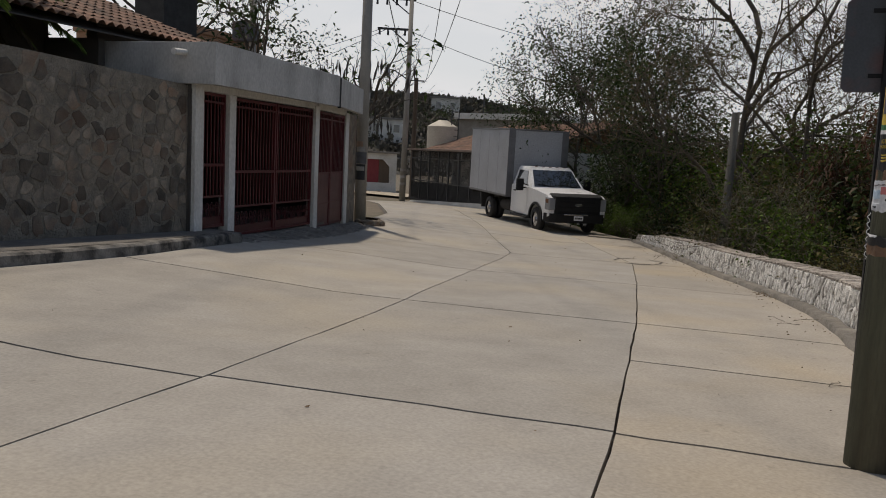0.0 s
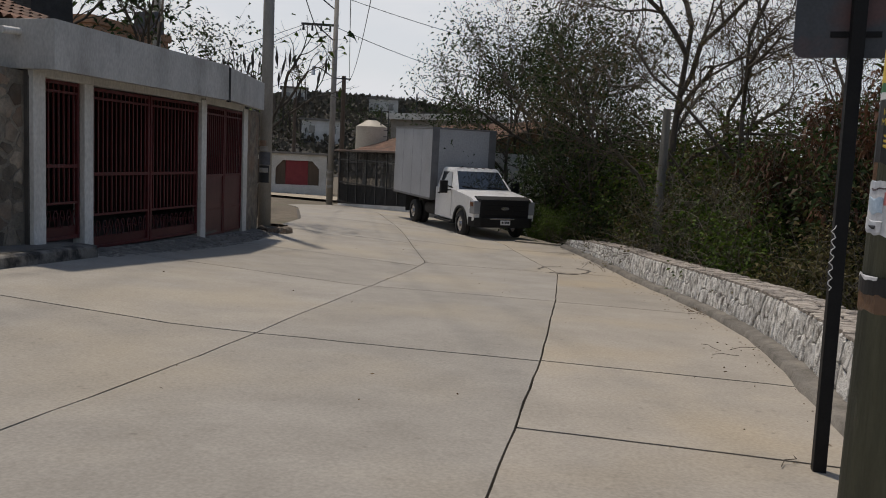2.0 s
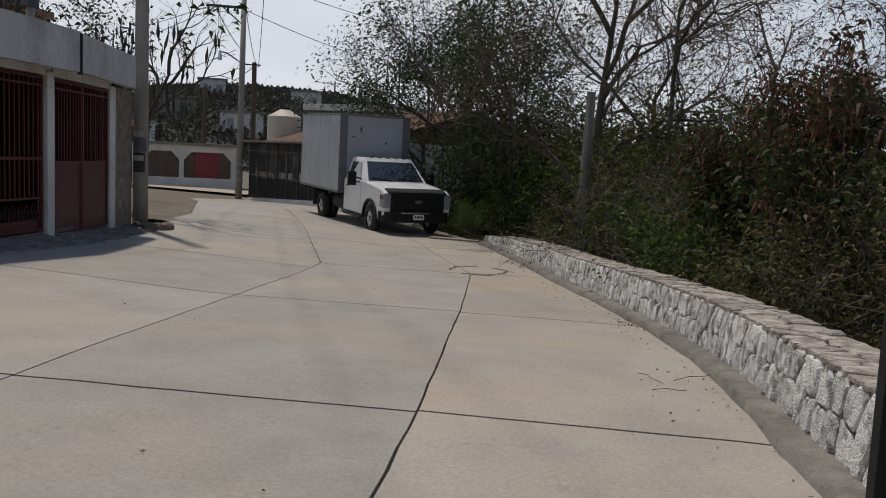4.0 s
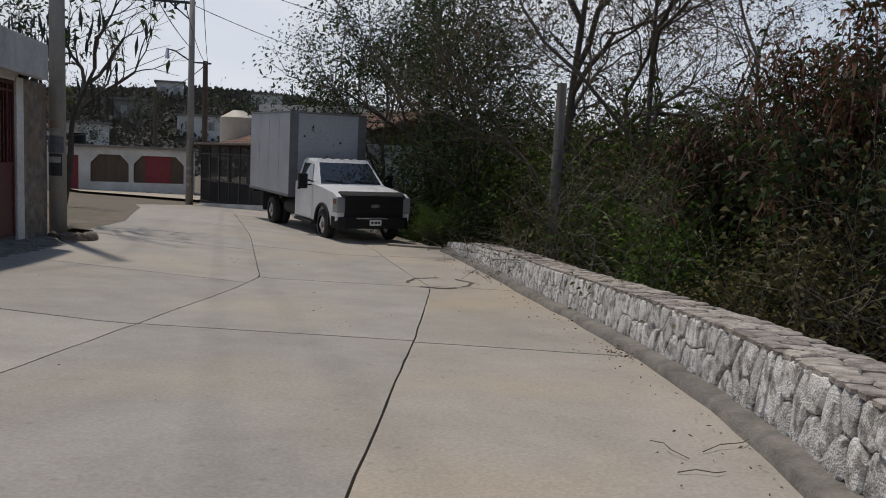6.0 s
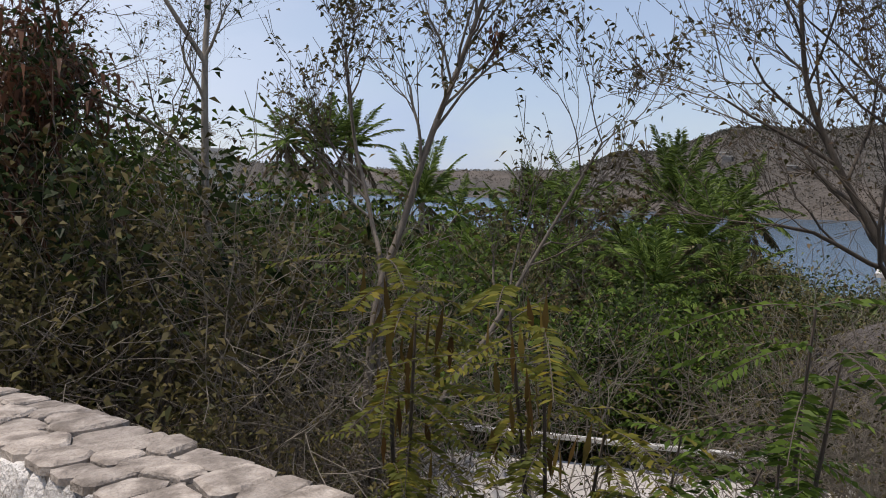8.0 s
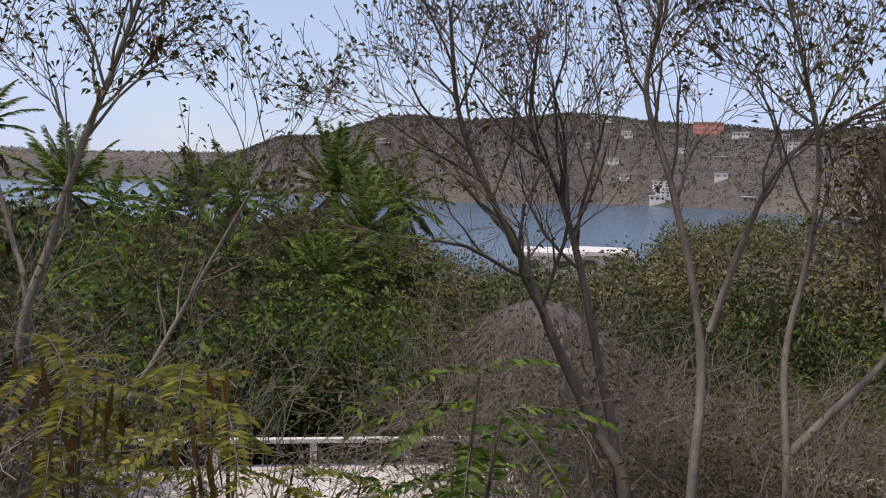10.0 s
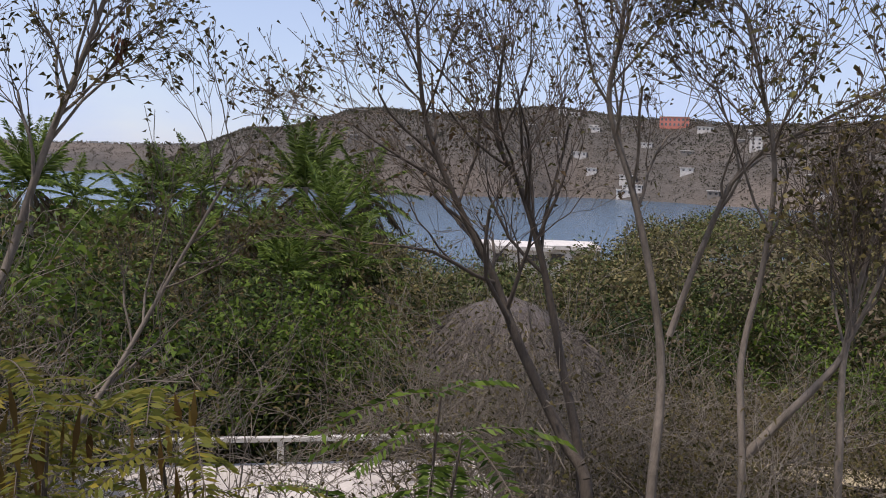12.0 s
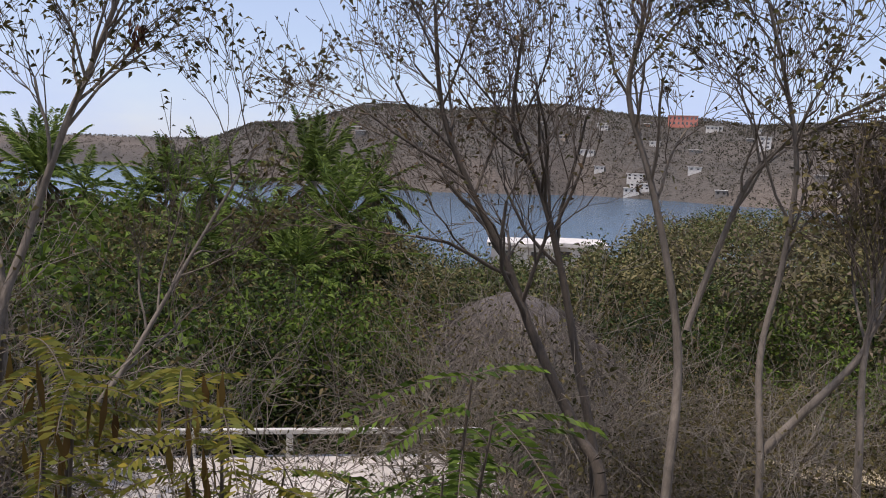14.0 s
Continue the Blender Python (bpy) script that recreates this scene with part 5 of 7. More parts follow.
house1 = thing("fenced_house", Matrix.Translation((FA.x, FA.y, -1.75)) @ Matrix.Rotation(math.atan2(fd.y, fd.x), 4, "Z"), "white house with a clay tile roof behind the iron fence", "house")
one("wall", house1, M_FARWHITE, lambda bm: box(bm, 0, 3.2, -0.3, FL + 3, 3.4, 3.4))
one("wall", house1, M_FARWHITE, lambda bm: box(bm, -0.1, 3.4, -0.3, 0.1, 10, 3.4))
one("wall", house1, M_FARWHITE, lambda bm: box(bm, FL + 2.8, -1.0, -0.3, FL + 3.0, 10, 3.6))
for x in (2.6, 5.2, 7.8):
    w = one("window", house1, M_GLASS, lambda bm: box(bm, x, 3.16, 1.1, x + 1.0, 3.2, 2.2))
    for k in (0, 1):
        one("mullion", w, M_FARWHITE, lambda bm: box(bm, x + 0.3 + 0.35 * k, 3.13, 1.1, x + 0.36 + 0.35 * k, 3.165, 2.2))
for x in (1.4, 4.4, 7.2, 10.0):
    one("column", house1, M_FARWHITE, lambda bm: rod(bm, (x, 1.0, -0.3), (x, 1.0, 3.4), 0.13, sides=12), smooth=True)
tagged(tile_roof("tile_roof", (-0.6, 0.9, 3.45), (FL + 0.5, 0.9, 3.45), (FL + 0.5, 6.5, 5.2), (-0.6, 6.5, 5.2), 0.25, M_TILE, house1), kind="stuff")
one("roof_deck", house1, M_BROWNWOOD, lambda bm: pane(bm, [(-0.6, 0.9, 3.42), (FL + 0.5, 0.9, 3.42), (FL + 0.5, 6.5, 5.17), (-0.6, 6.5, 5.17)], (0, 0, -0.05)))
tagged(tile_roof("tile_roof", (FL + 0.5, 12.0, 3.45), (-0.6, 12.0, 3.45), (-0.6, 6.5, 5.2), (FL + 0.5, 6.5, 5.2), 0.25, M_TILE, house1), kind="stuff")

tank = thing("water_tank", pose(-16.15, 49.3, 1.7) @ Matrix.Diagonal((1.12, 1.12, 1.12, 1)), "beige round water tank with a conical top on a roof", "water tank")
one("vessel", tank, M_TANK, lambda bm: (rod(bm, (0, 0, 0), (0, 0, 1.35), 0.84, 0.84, sides=32), rod(bm, (0, 0, 1.35), (0, 0, 1.72), 0.84, 0.22, sides=32)), smooth=False)
one("lid", tank, M_BLACK, lambda bm: rod(bm, (0, 0, 1.72), (0, 0, 1.8), 0.24, sides=16))
one("stand", tank, M_FARWHITE, lambda bm: box(bm, -1.0, -1.0, -0.6, 1.0, 1.0, 0.0))
ladder = thing("roof_ladder", pose(-15.2, 48.8, 1.6, -8, 0, 15), "thin iron ladder leaning by the water tank", "ladder")
for x in (-0.22, 0.22):
    one("rail", ladder, M_IRON, lambda bm: rod(bm, (x, 0, 0), (x, 0, 2.7), 0.03))
for i in range(7):
    one("rung", ladder, M_IRON, lambda bm: rod(bm, (-0.22, 0, 0.3 + i * 0.38), (0.22, 0, 0.3 + i * 0.38), 0.02, sides=6))

# flat grey house behind, with rods and an aerial on its roof
flat = thing("flat_roofed_house", Matrix(), "grey flat-roofed concrete house with iron rods standing on its roof", "house")
one("wall", flat, M_DIM, lambda bm: prism(bm, [(-19, 62), (-11, 60), (-9, 70), (-17, 72)], "z", -3, 4.3), 0.03)
one("roof_edge", flat, M_FARWHITE, lambda bm: prism(bm, [(-19.3, 61.7), (-10.7, 59.7), (-8.7, 70.3), (-17, 72.3)], "z", 4.3, 4.75), 0.02)
for x, y, h in ((-17.2, 62.5, 1.6), (-13.0, 61.2, 1.7), (-12.2, 61.3, 3.2), (-15.1, 62.2, 1.3)):
    one("rod", flat, M_IRON, lambda bm: rod(bm, (x, y, 4.7), (x, y, 4.7 + h), 0.06, sides=6))
one("aerial_mast", flat, M_POLE, lambda bm: rod(bm, (-14.2, 62, 4.7), (-13.9, 62, 8.0), 0.05, sides=6))
one("aerial_bar", flat, M_POLE, lambda bm: rod(bm, (-14.3, 62, 8.0), (-13.4, 62, 8.05), 0.04, sides=6))

# red and white house across the end
HA, HB = Vector((-34.5, 53.5)), Vector((-22.6, 58.3))
hd = (HB - HA).normalized()
HL = (HB - HA).length
house2 = thing("corner_shop", Matrix.Translation((HA.x, HA.y, -2.1)) @ Matrix.Rotation(math.atan2(hd.y, hd.x), 4, "Z"), "white single-storey house with dark red panels and cut-cornered openings", "house")


def front_piece(name, x0, z0, x1, z1):
    one(name, house2, M_FARWHITE, lambda bm: box(bm, x0, -0.12, z0, x1, 0.12, z1))


for a, b in ((0.0, 2.6), (3.6, 4.9), (5.9, 6.6), (8.9, 9.2), (12.3, HL)):
    front_piece("wall_pier", a, 0, b, 3.45)
front_piece("lintel", 2.6, 2.3, 3.6, 3.45)
front_piece("lintel", 4.9, 2.9, 5.9, 3.45)
for a, b in ((6.6, 8.9), (9.2, 12.3)):
    front_piece("window_apron", a, 0, b, 1.25)
    front_piece("lintel", a, 3.0, b, 3.45)
    for x, s in ((a, 1), (b, -1)):
        one("cut_corner", house2, M_FARWHITE, lambda bm: prism(bm, [(x, 3.0), (x + s * 0.5, 3.0), (x, 2.45)], "y", -0.12, 0.12))
one("side_wall", house2, M_FARWHITE, lambda bm: box(bm, HL - 0.24, 0.12, 0, HL, 8, 3.45))
one("back_wall", house2, M_DIM, lambda bm: box(bm, 0, 8, 0, HL, 8.2, 3.45))
one("roof_slab", house2, M_DIM, lambda bm: box(bm, -0.2, -0.35, 3.45, HL + 0.2, 8.3, 3.6), 0.02)
one("red_panel", house2, M_FARRED, lambda bm: box(bm, 9.9, 0.02, 1.25, 11.5, 0.08, 3.0))
one("shutter", house2, M_BROWNWOOD, lambda bm: box(bm, 11.52, 0.02, 1.25, 12.28, 0.08, 3.0))
one("shutter", house2, M_BROWNWOOD, lambda bm: box(bm, 9.22, 0.02, 1.25, 9.88, 0.08, 3.0))
one("shutter", house2, M_BROWNWOOD, lambda bm: box(bm, 6.62, 0.02, 1.25, 8.88, 0.08, 3.0))
one("red_door", house2, M_FARRED, lambda bm: box(bm, 4.92, 0.02, 0, 5.88, 0.08, 2.88))
one("dark_door", house2, M_BROWNWOOD, lambda bm: box(bm, 2.62, 0.02, 0, 3.58, 0.08, 2.28))
one("dark_tank", house2, M_BLACK, lambda bm: (rod(bm, (5.3, 2, 3.6), (5.3, 2, 4.3), 0.75, sides=20), rod(bm, (5.3, 2, 4.3), (5.3, 2, 4.75), 0.95, 0.1, sides=20)))
bags = thing("dark_bags", pose(-24.6, 56.6, -2.05), "dark bags heaped at the foot of the white house", "bag")
for i in range(4):
    one("bag", bags, M_TYRE, lambda bm: bmesh.ops.create_icosphere(bm, subdivisions=2, radius=0.45, matrix=Matrix.Translation((-1.0 + i * 0.75, 0.1 * (i % 2), 0.3)) @ Matrix.Diagonal((1.1, 0.8, 0.75, 1))), smooth=True)
sandy = tagged(mesh_ob("forecourt", [(-27, 52.5, terrain(-27, 53) + 0.16), (-18.2, 49, terrain(-18, 49) + 0.16), (-20.5, 57, terrain(-20, 57) + 0.16), (-30, 55.5, terrain(-30, 55) + 0.16)],
                       [(0, 1, 2, 3)], mat("pale_sand", (0.42, 0.36, 0.27), (0.34, 0.29, 0.22), rough=0.95, scale=1.5, bump=0.2)), "pale sandy forecourt before the corner house", "forecourt", kind="structure")

# utility poles and wires
upole = thing("utility_pole", pose(-17.25, 45.6, -1.8, 0, 0.4, 17), "tall concrete utility pole with iron cross-arms and a street lamp", "utility pole")
one("shaft", upole, M_POLE, lambda bm: rod(bm, (0, 0, 0), (0, 0, 12.4), 0.19, 0.12, sides=16), smooth=True)
for z, x0, x1 in ((12.05, -2.1, 0.25), (10.35, -1.9, 0.15)):
    arm = one("cross_arm", upole, M_IRON, lambda bm: box(bm, x0, -0.06, z - 0.06, x1, 0.06, z + 0.06))
    for i in range(4):
        x = x0 + 0.12 + i * (x1 - x0) / 4.2
        one("insulator", arm, M_IRON, lambda bm: rod(bm, (x, 0, z - 0.35), (x, 0, z - 0.05), 0.07, 0.05, sides=8))
    one("brace", upole, M_IRON, lambda bm: rod(bm, (0, 0, z - 0.9), (x0 * 0.55, 0, z - 0.05), 0.035, sides=6))
one("lamp_arm", upole, M_IRON, lambda bm: (rod(bm, (0, 0, 7.5), (-0.8, 0, 8.0), 0.035, sides=6), rod(bm, (-0.8, 0, 8.0), (-1.15, 0, 8.05), 0.035, sides=6)))
one("lamp_head", upole, M_CHROME, lambda bm: rod(bm, (-1.15, 0, 7.6), (-1.15, 0, 8.1), 0.12, 0.07, sides=10))
one("side_bar", upole, M_IRON, lambda bm: box(bm, 0, -0.04, 7.45, 0.95, 0.04, 7.52))
for i, h in enumerate((0.5, 0.9, 1.3)):
    one("band", upole, M_BILLS[1], lambda bm: rod(bm, (0, 0, 0.9 + h), (0, 0, 1.05 + h), 0.195, sides=16))
dark1 = thing("wooden_pole_dark", pose(-18.1, 49.5, -1.8), "dark wooden pole behind the fence", "utility pole")
one("shaft", dark1, M_BROWNWOOD, lambda bm: rod(bm, (0, 0, 0), (0, 0, 8.0), 0.17, 0.13, sides=12))
dark2 = thing("wooden_pole_dark", pose(-25.7, 59.4, -2.2), "dark wooden pole before the white house", "utility pole")
one("shaft", dark2, M_BROWNWOOD, lambda bm: rod(bm, (0, 0, 0), (0, 0, 7.7), 0.16, 0.12, sides=12))
pole3 = thing("transformer_pole", pose(-17.5, 29.0, -0.6), "concrete pole with a grey box behind the garage", "utility pole")
one("shaft", pole3, M_POLE, lambda bm: rod(bm, (0, 0, 0), (0, 0, 9.5), 0.17, 0.12, sides=14), smooth=True)
one("transformer_box", pole3, M_DARKGREY, lambda bm: box(bm, -0.75, -0.3, 6.1, 0.15, 0.25, 6.85), 0.03)


def cable(a, b, sag, r=0.018, label="black cable strung between utility poles"):
    pts = []
    a, b = Vector(a), Vector(b)
    for i in range(25):
        t = i / 24
        p = a.lerp(b, t)
        p.z -= sag * 4 * t * (1 - t)
        pts.append(p)
    vv, ff = tubes([(*p, *q, r, r) for p, q in zip(pts, pts[1:])], 5)
    ob = quick("cable", vv, ff, M_IRON)
    return tagged(ob, label, "cable", "overhead cables")


UP = Vector((-17.25, 45.6, 0))
cable(UP + Vector((0.8, 0.3, 5.6)), (0.5, 4, 9.6), 1.9, 0.012)
cable(UP + Vector((0.8, 0.5, 5.65)), (-0.7, 4, 9.6), 2.3, 0.012)
cable(UP + Vector((0.1, 0, 10.2)), (8, 60, 7.5), 1.2)
cable(UP + Vector((0, 0, 8.5)), (2, 62, 6.5), 1.5)
cable(UP + Vector((-1.8, 0, 10.4)), (-9.4, 4, 11.5), 0.8)
cable(UP + Vector((-1.0, 0, 10.4)), (-6.5, 4, 12.5), 0.8)
cable(UP + Vector((-0.2, 0, 10.4)), (3.5, 4, 14.0), 0.8)
cable(UP + Vector((-1.8, 0, 8.6)), (-45, 52, 6.0), 1.0)
cable(UP + Vector((-1.4, 0, 8.6)), (-45, 55, 4.0), 1.0)
cable(UP + Vector((-0.3, 0, 6.4)), (-42, 58, 3.0), 0.8)
cable((-9.15, 20.95, 8.2), (-17.5, 29, 8.4), 0.4)
cable(UP + Vector((0, 0, 6.4)), (-9.15, 20.95, 8.0), 0.6, 0.02)
cable((-9.15, 20.95, 8.0), (-8.5, -8, 8.5), 0.7, 0.02)
cable((-18.1, 49.5, 6.0), (-25.7, 59.4, 5.2), 0.3, 0.025)

# trees behind the garage and at the far end
# G1 takes the dark leaf colour to imitate backlit foliage
G1 = make_tree(31, "tree", (-12.8, 22.0, -0.5), 6.6, 0.9, "leafy tree with backlit-dark leaf colour behind the garage roof", L_DARK, "trees behind the houses", per=2.4, size=0.2, width=0.10, limbs=6, level=3, rad=0.09, cloud=0.22, start=0.4)
G2 = make_tree(32, "tree", (-11.0, 24.0, -0.6), 4.6, 1.1, "crooked tree hung with long black seed pods", L_GREEN, "trees behind the houses", per=0.25, size=0.3, width=0.1, limbs=6, level=3, rad=0.10, cloud=0.2, start=0.45, lean=(0.9, 0))
rg = np.random.default_rng(4)
pp = np.stack([-10.6 + rg.normal(size=90) * 0.75, 23.2 + rg.normal(size=90) * 0.6, rg.uniform(2.4, 4.4, 90)], axis=1)
vv, ff = blades(pp, np.array([[0, 0, -1.0]] * 90) + rg.normal(size=(90, 3)) * 0.08, rg.uniform(0.4, 0.75, 90), np.full(90, 0.085), 0.0, rg)
podm = mat("black_pod", (0.022, 0.017, 0.013), (0.04, 0.03, 0.02), rough=0.6, scale=9, bump=0)
pods = quick("hanging_pod", vv, ff, podm, G2)
pods.matrix_parent_inverse = G2.matrix_world.inverted()
tagged(pods, kind="stuff")
for src, x, y, z, k, a in ((G1, -18.5, 34, -0.9, 1.0, 40), (G1, -15.2, 19.5, -0.4, 1.0, 90), (G1, -24, 74, -2.5, 1.1, 10), (G1, -31, 66, -2.2, 1.0, 130),
                           (G1, -13, 75, -2.5, 1.2, 220), (G1, -38, 70, -2.3, 1.2, 300), (G1, -7, 48, -2.0, 1.3, 20), (G1, -3, 44, -2.2, 1.35, 120), (G1, -45, 62, -2, 1.1, 77), (G1, -5.0, 41.5, -2.0, 1.2, 190)):
    copy_thing(src, pose(x, y, z, 0, 0, a) @ Matrix.Diagonal((k, k, k, 1)))

# palm fronds that hang over the garden wall
frond_palm = make_palm(61, pose(-9.6, 6.9, 0.1), 3.6, "green and dry palm fronds hanging over the garden wall", 26, 1.9)
copy_thing(frond_palm, pose(-10.4, 9.3, 0.3, 0, 0, 50) @ Matrix.Diagonal((0.9, 0.9, 0.95, 1)))
vv, ff = blades(np.stack([rg.normal(-8.2, 0.12, 260), rg.normal(6.95, 0.16, 260), rg.uniform(2.9, 3.9, 260)], axis=1),
                np.array([[0.05, 0.0, -1.0]] * 260) + rg.normal(size=(260, 3)) * 0.12, rg.uniform(0.6, 1.2, 260), np.full(260, 0.03), 0.0, rg)
dry = quick("dry_frond", vv, ff, L_DRYPALM)
dry.parent = frond_palm
dry.matrix_parent_inverse = frond_palm.matrix_world.inverted()

# ---- hills, village and bay ----
# dry brown greyed towards neutral, with distance haze put into the colour
M_HILL = mat("dry_hazed_hillside", (0.085, 0.077, 0.067), (0.054, 0.051, 0.045), rough=0.95, scale=0.02, fine=0.35, bump=0.8, bdist=3.0, c=(0.15, 0.12, 0.095), cscale=0.006, camount=0.6)
M_SCRUB = mat("hill_scrub", (0.050, 0.052, 0.034), (0.095, 0.080, 0.060), rough=0.95, scale=0.02, fine=0.8, bump=0.4, bdist=1.0, spread=0.45, island=True)


def ridge(name, angles, dists, heights, label, foot=-18.0, deep=140.0, lumps=900, size=3.2, seed=1):
    """A hill seen across the land or water: a long mound given by bearing, range and crest height, rough with scrub."""
    hill = tagged(new(name), label, "hill", kind="structure")
    n, mrows = 90, 14
    a0, a1 = angles[0], angles[-1]
    vv, ff = [], []

    def point(u, v):
        a = a0 + (a1 - a0) * u
        d = float(np.interp(a, angles, dists)) if a1 > a0 else float(np.interp(-a, [-q for q in angles], dists))
        h = float(np.interp(a, angles, heights)) if a1 > a0 else float(np.interp(-a, [-q for q in angles], heights))
        r = d + deep * v
        x, y = r * math.cos(radians(a)), r * math.sin(radians(a))
        z = foot + (h - foot) * (math.sin(math.pi * min(v, 0.999) * 0.62) / math.sin(math.pi * 0.62 * 0.999) if v < 0.8 else 1.0)
        z += (h - foot) * 0.10 * noise.noise((x * 0.012, y * 0.012, seed)) * min(v * 3, 1)
        return x, y, z

    for j in range(mrows + 1):
        for i in range(n + 1):
            vv.append(point(i / n, j / mrows))
    for j in range(mrows):
        for i in range(n):
            ff.append((j * (n + 1) + i, j * (n + 1) + i + 1, (j + 1) * (n + 1) + i + 1, (j + 1) * (n + 1) + i))
    mesh_ob("slope", vv, ff, M_HILL, hill, smooth=True)
    rr = random.Random(seed)
    rnd = np.random.default_rng(seed)
    pts = np.array([point(rr.random(), rr.random() ** 0.7) for _ in range(lumps)])
    k = size * rnd.uniform(0.5, 1.3, lumps)
    n_leaf = 5
    spread = rnd.normal(size=(lumps, n_leaf, 3))
    spread /= np.linalg.norm(spread, axis=2, keepdims=True)
    where = (pts[:, None, :] + spread * k[:, None, None] * rnd.uniform(0.3, 0.9, (lumps, n_leaf, 1))).reshape(-1, 3)
    kk = np.repeat(k, n_leaf)
    vb, fb = blades(where, spread.reshape(-1, 3) + np.array([0, 0, 0.6]), kk * 0.8, kk * 0.55, 0.1, rnd)
    tagged(quick("scrub", vb, fb, M_SCRUB, hill), kind="stuff")
    return point


village_hill = ridge("hill_village", (95, 100, 106, 112, 120, 130, 145), (165, 150, 130, 120, 110, 105, 100), (9, 11, 13, 13, 11, 10, 9), "wooded hill with houses behind the village", foot=-4, deep=110, lumps=20000, size=1.25, seed=3)
for a, v, w, c_ in ((112, 0.25, 7, M_FARWHITE), (116, 0.35, 6, M_DIM), (119, 0.2, 8, M_FARWHITE), (108, 0.45, 6, M_FARWHITE), (122, 0.4, 7, M_ORANGE), (114, 0.55, 5, M_FARWHITE), (104, 0.3, 6, M_DIM)):
    p = village_hill((a - 95) / 50, v)
    hs = thing("hill_house", Matrix.Translation(p) @ Matrix.Rotation(radians(a - 90), 4, "Z"), "small pale house on the wooded hill", "house", "houses on the hill")
    one("wall", hs, c_, lambda bm: box(bm, -w / 2, -3, -3, w / 2, 3, 2.8))
    one("roof", hs, M_DIM, lambda bm: box(bm, -w / 2 - 0.4, -3.4, 2.8, w / 2 + 0.4, 3.4, 3.1))
    for x in (-w / 4, w / 4):
        one("window", hs, M_GLASS, lambda bm: box(bm, x - 0.5, -3.03, 0.6, x + 0.5, -2.98, 1.9))

# ---- the side towards the bay ----
headland = ridge("hill_headland", (-40, -25, -12, -5, -0.6, 2, 4, 6.5, 10.3, 14.2, 20, 25.4, 28, 30, 32.6, 35.1, 37, 39), (420, 450, 520, 580, 600, 620, 640, 650, 670, 610, 575, 590, 630, 650, 660, 680, 700, 740),
                 (44, 44, 46, 46, 43, 48, 49, 55, 61, 56, 48, 48, 42, 33, 31, 17, 4, -10), "dry brown headland across the bay dotted with houses", foot=-17.5, deep=260, lumps=42000, size=1.9, seed=5)
far_shore = ridge("hill_far_shore", (20, 30, 36, 44, 52, 60, 70), (1250, 1150, 1100, 1100, 1100, 1150, 1300), (14, 18, 24, 17, 20, 26, 30), "hazy far shore of the bay", foot=-17.5, deep=300, lumps=9000, size=2.2, seed=8)
M_SAND = mat("pale_cliff", (0.40, 0.33, 0.25), (0.30, 0.25, 0.2), rough=0.95, scale=0.05, fine=0.5, bump=0.5, bdist=1.0)
M_PINK = mat("pink_paint", (0.55, 0.20, 0.15), (0.48, 0.18, 0.14), rough=0.9, scale=0.3, bump=0)


def bay_house(p, turn, w, d, h, wall, label, floors=1, group="houses across the bay"):
    hs = thing("bay_house", Matrix.Translation(p) @ Matrix.Rotation(radians(turn), 4, "Z"), label, "house", group)
    one("wall", hs, wall, lambda bm: box(bm, -d / 2, -w / 2, -5, d / 2, w / 2, h))
    one("roof", hs, M_FARWHITE, lambda bm: box(bm, -d / 2 - 0.5, -w / 2 - 0.6, h, d / 2 + 0.5, w / 2 + 0.6, h + 0.5))
    n = max(2, int(w / 3.5))
    for k in range(floors):
        for i in range(n):
            y = -w / 2 + w * (i + 0.5) / n
            one("window", hs, M_GLASS, lambda bm: box(bm, -d / 2 - 0.06, y - 0.9, h * (k + 0.25) / floors, -d / 2 + 0.02, y + 0.9, h * (k + 0.75) / floors))
    return hs


def head(a, v):
    return headland((a + 40) / 79, v)


def head_at(a, up):
    """The spot of the headland seen at a bearing and rise from the bend."""
    best = min((abs(math.degrees(math.atan2(q[2] - 1.55, math.hypot(q[0] - 0.56, q[1] - 7.29))) - up), k) for k in range(81) for q in [head(a, k / 100)])
    return head(a, best[1] / 100)


bay_house(head_at(3.9, 3.35), 5, 26, 12, 9, M_PINK, "pink two-storey house on the headland's crest", 2)
bay_house(head_at(1.9, 3.1), 2, 14, 10, 3.5, M_FARWHITE, "white house on the headland's crest")
bay_house(head_at(-1.2, 2.0), 2, 9, 9, 9, M_FARWHITE, "white tower-like house on the headland", 3)
bay_house(head_at(10.6, 3.75), 2, 18, 10, 5, M_ORANGE, "tan house on the headland's crest")
for a, e, w, h in ((6.8, -0.35, 13, 4.5), (6.5, -0.95, 15, 4.5), (7.0, -1.3, 12, 3.5), (10.1, 1.2, 13, 3.5), (9.2, 0.2, 8, 3), (3.0, 0.4, 10, 3)):
    bay_house(head_at(a, e), a, w, 9, h, M_FARWHITE, "white flat-roofed house on the headland's slope", 2 if h > 4 else 1)
rh = random.Random(12)
for i in range(18):
    a, v_ = rh.uniform(-6, 26), rh.uniform(0.05, 0.6)
    bay_house(head(a, v_), a, rh.uniform(5, 10), 7, rh.uniform(1.5, 3.5), rh.choice((M_FARWHITE, M_DIM, M_DIM, M_ORANGE, M_SAND)), "small pale house on the headland's slope")
bay_house((107, 33.0, -10.6), 15, 8, 8, 2.2, M_FARWHITE, "white beach building with dark window row", 1)
bay_house((110, 26.5, -10.6), 15, 6.5, 8, 2.4, M_FARWHITE, "white beach building with dark window row", 1)
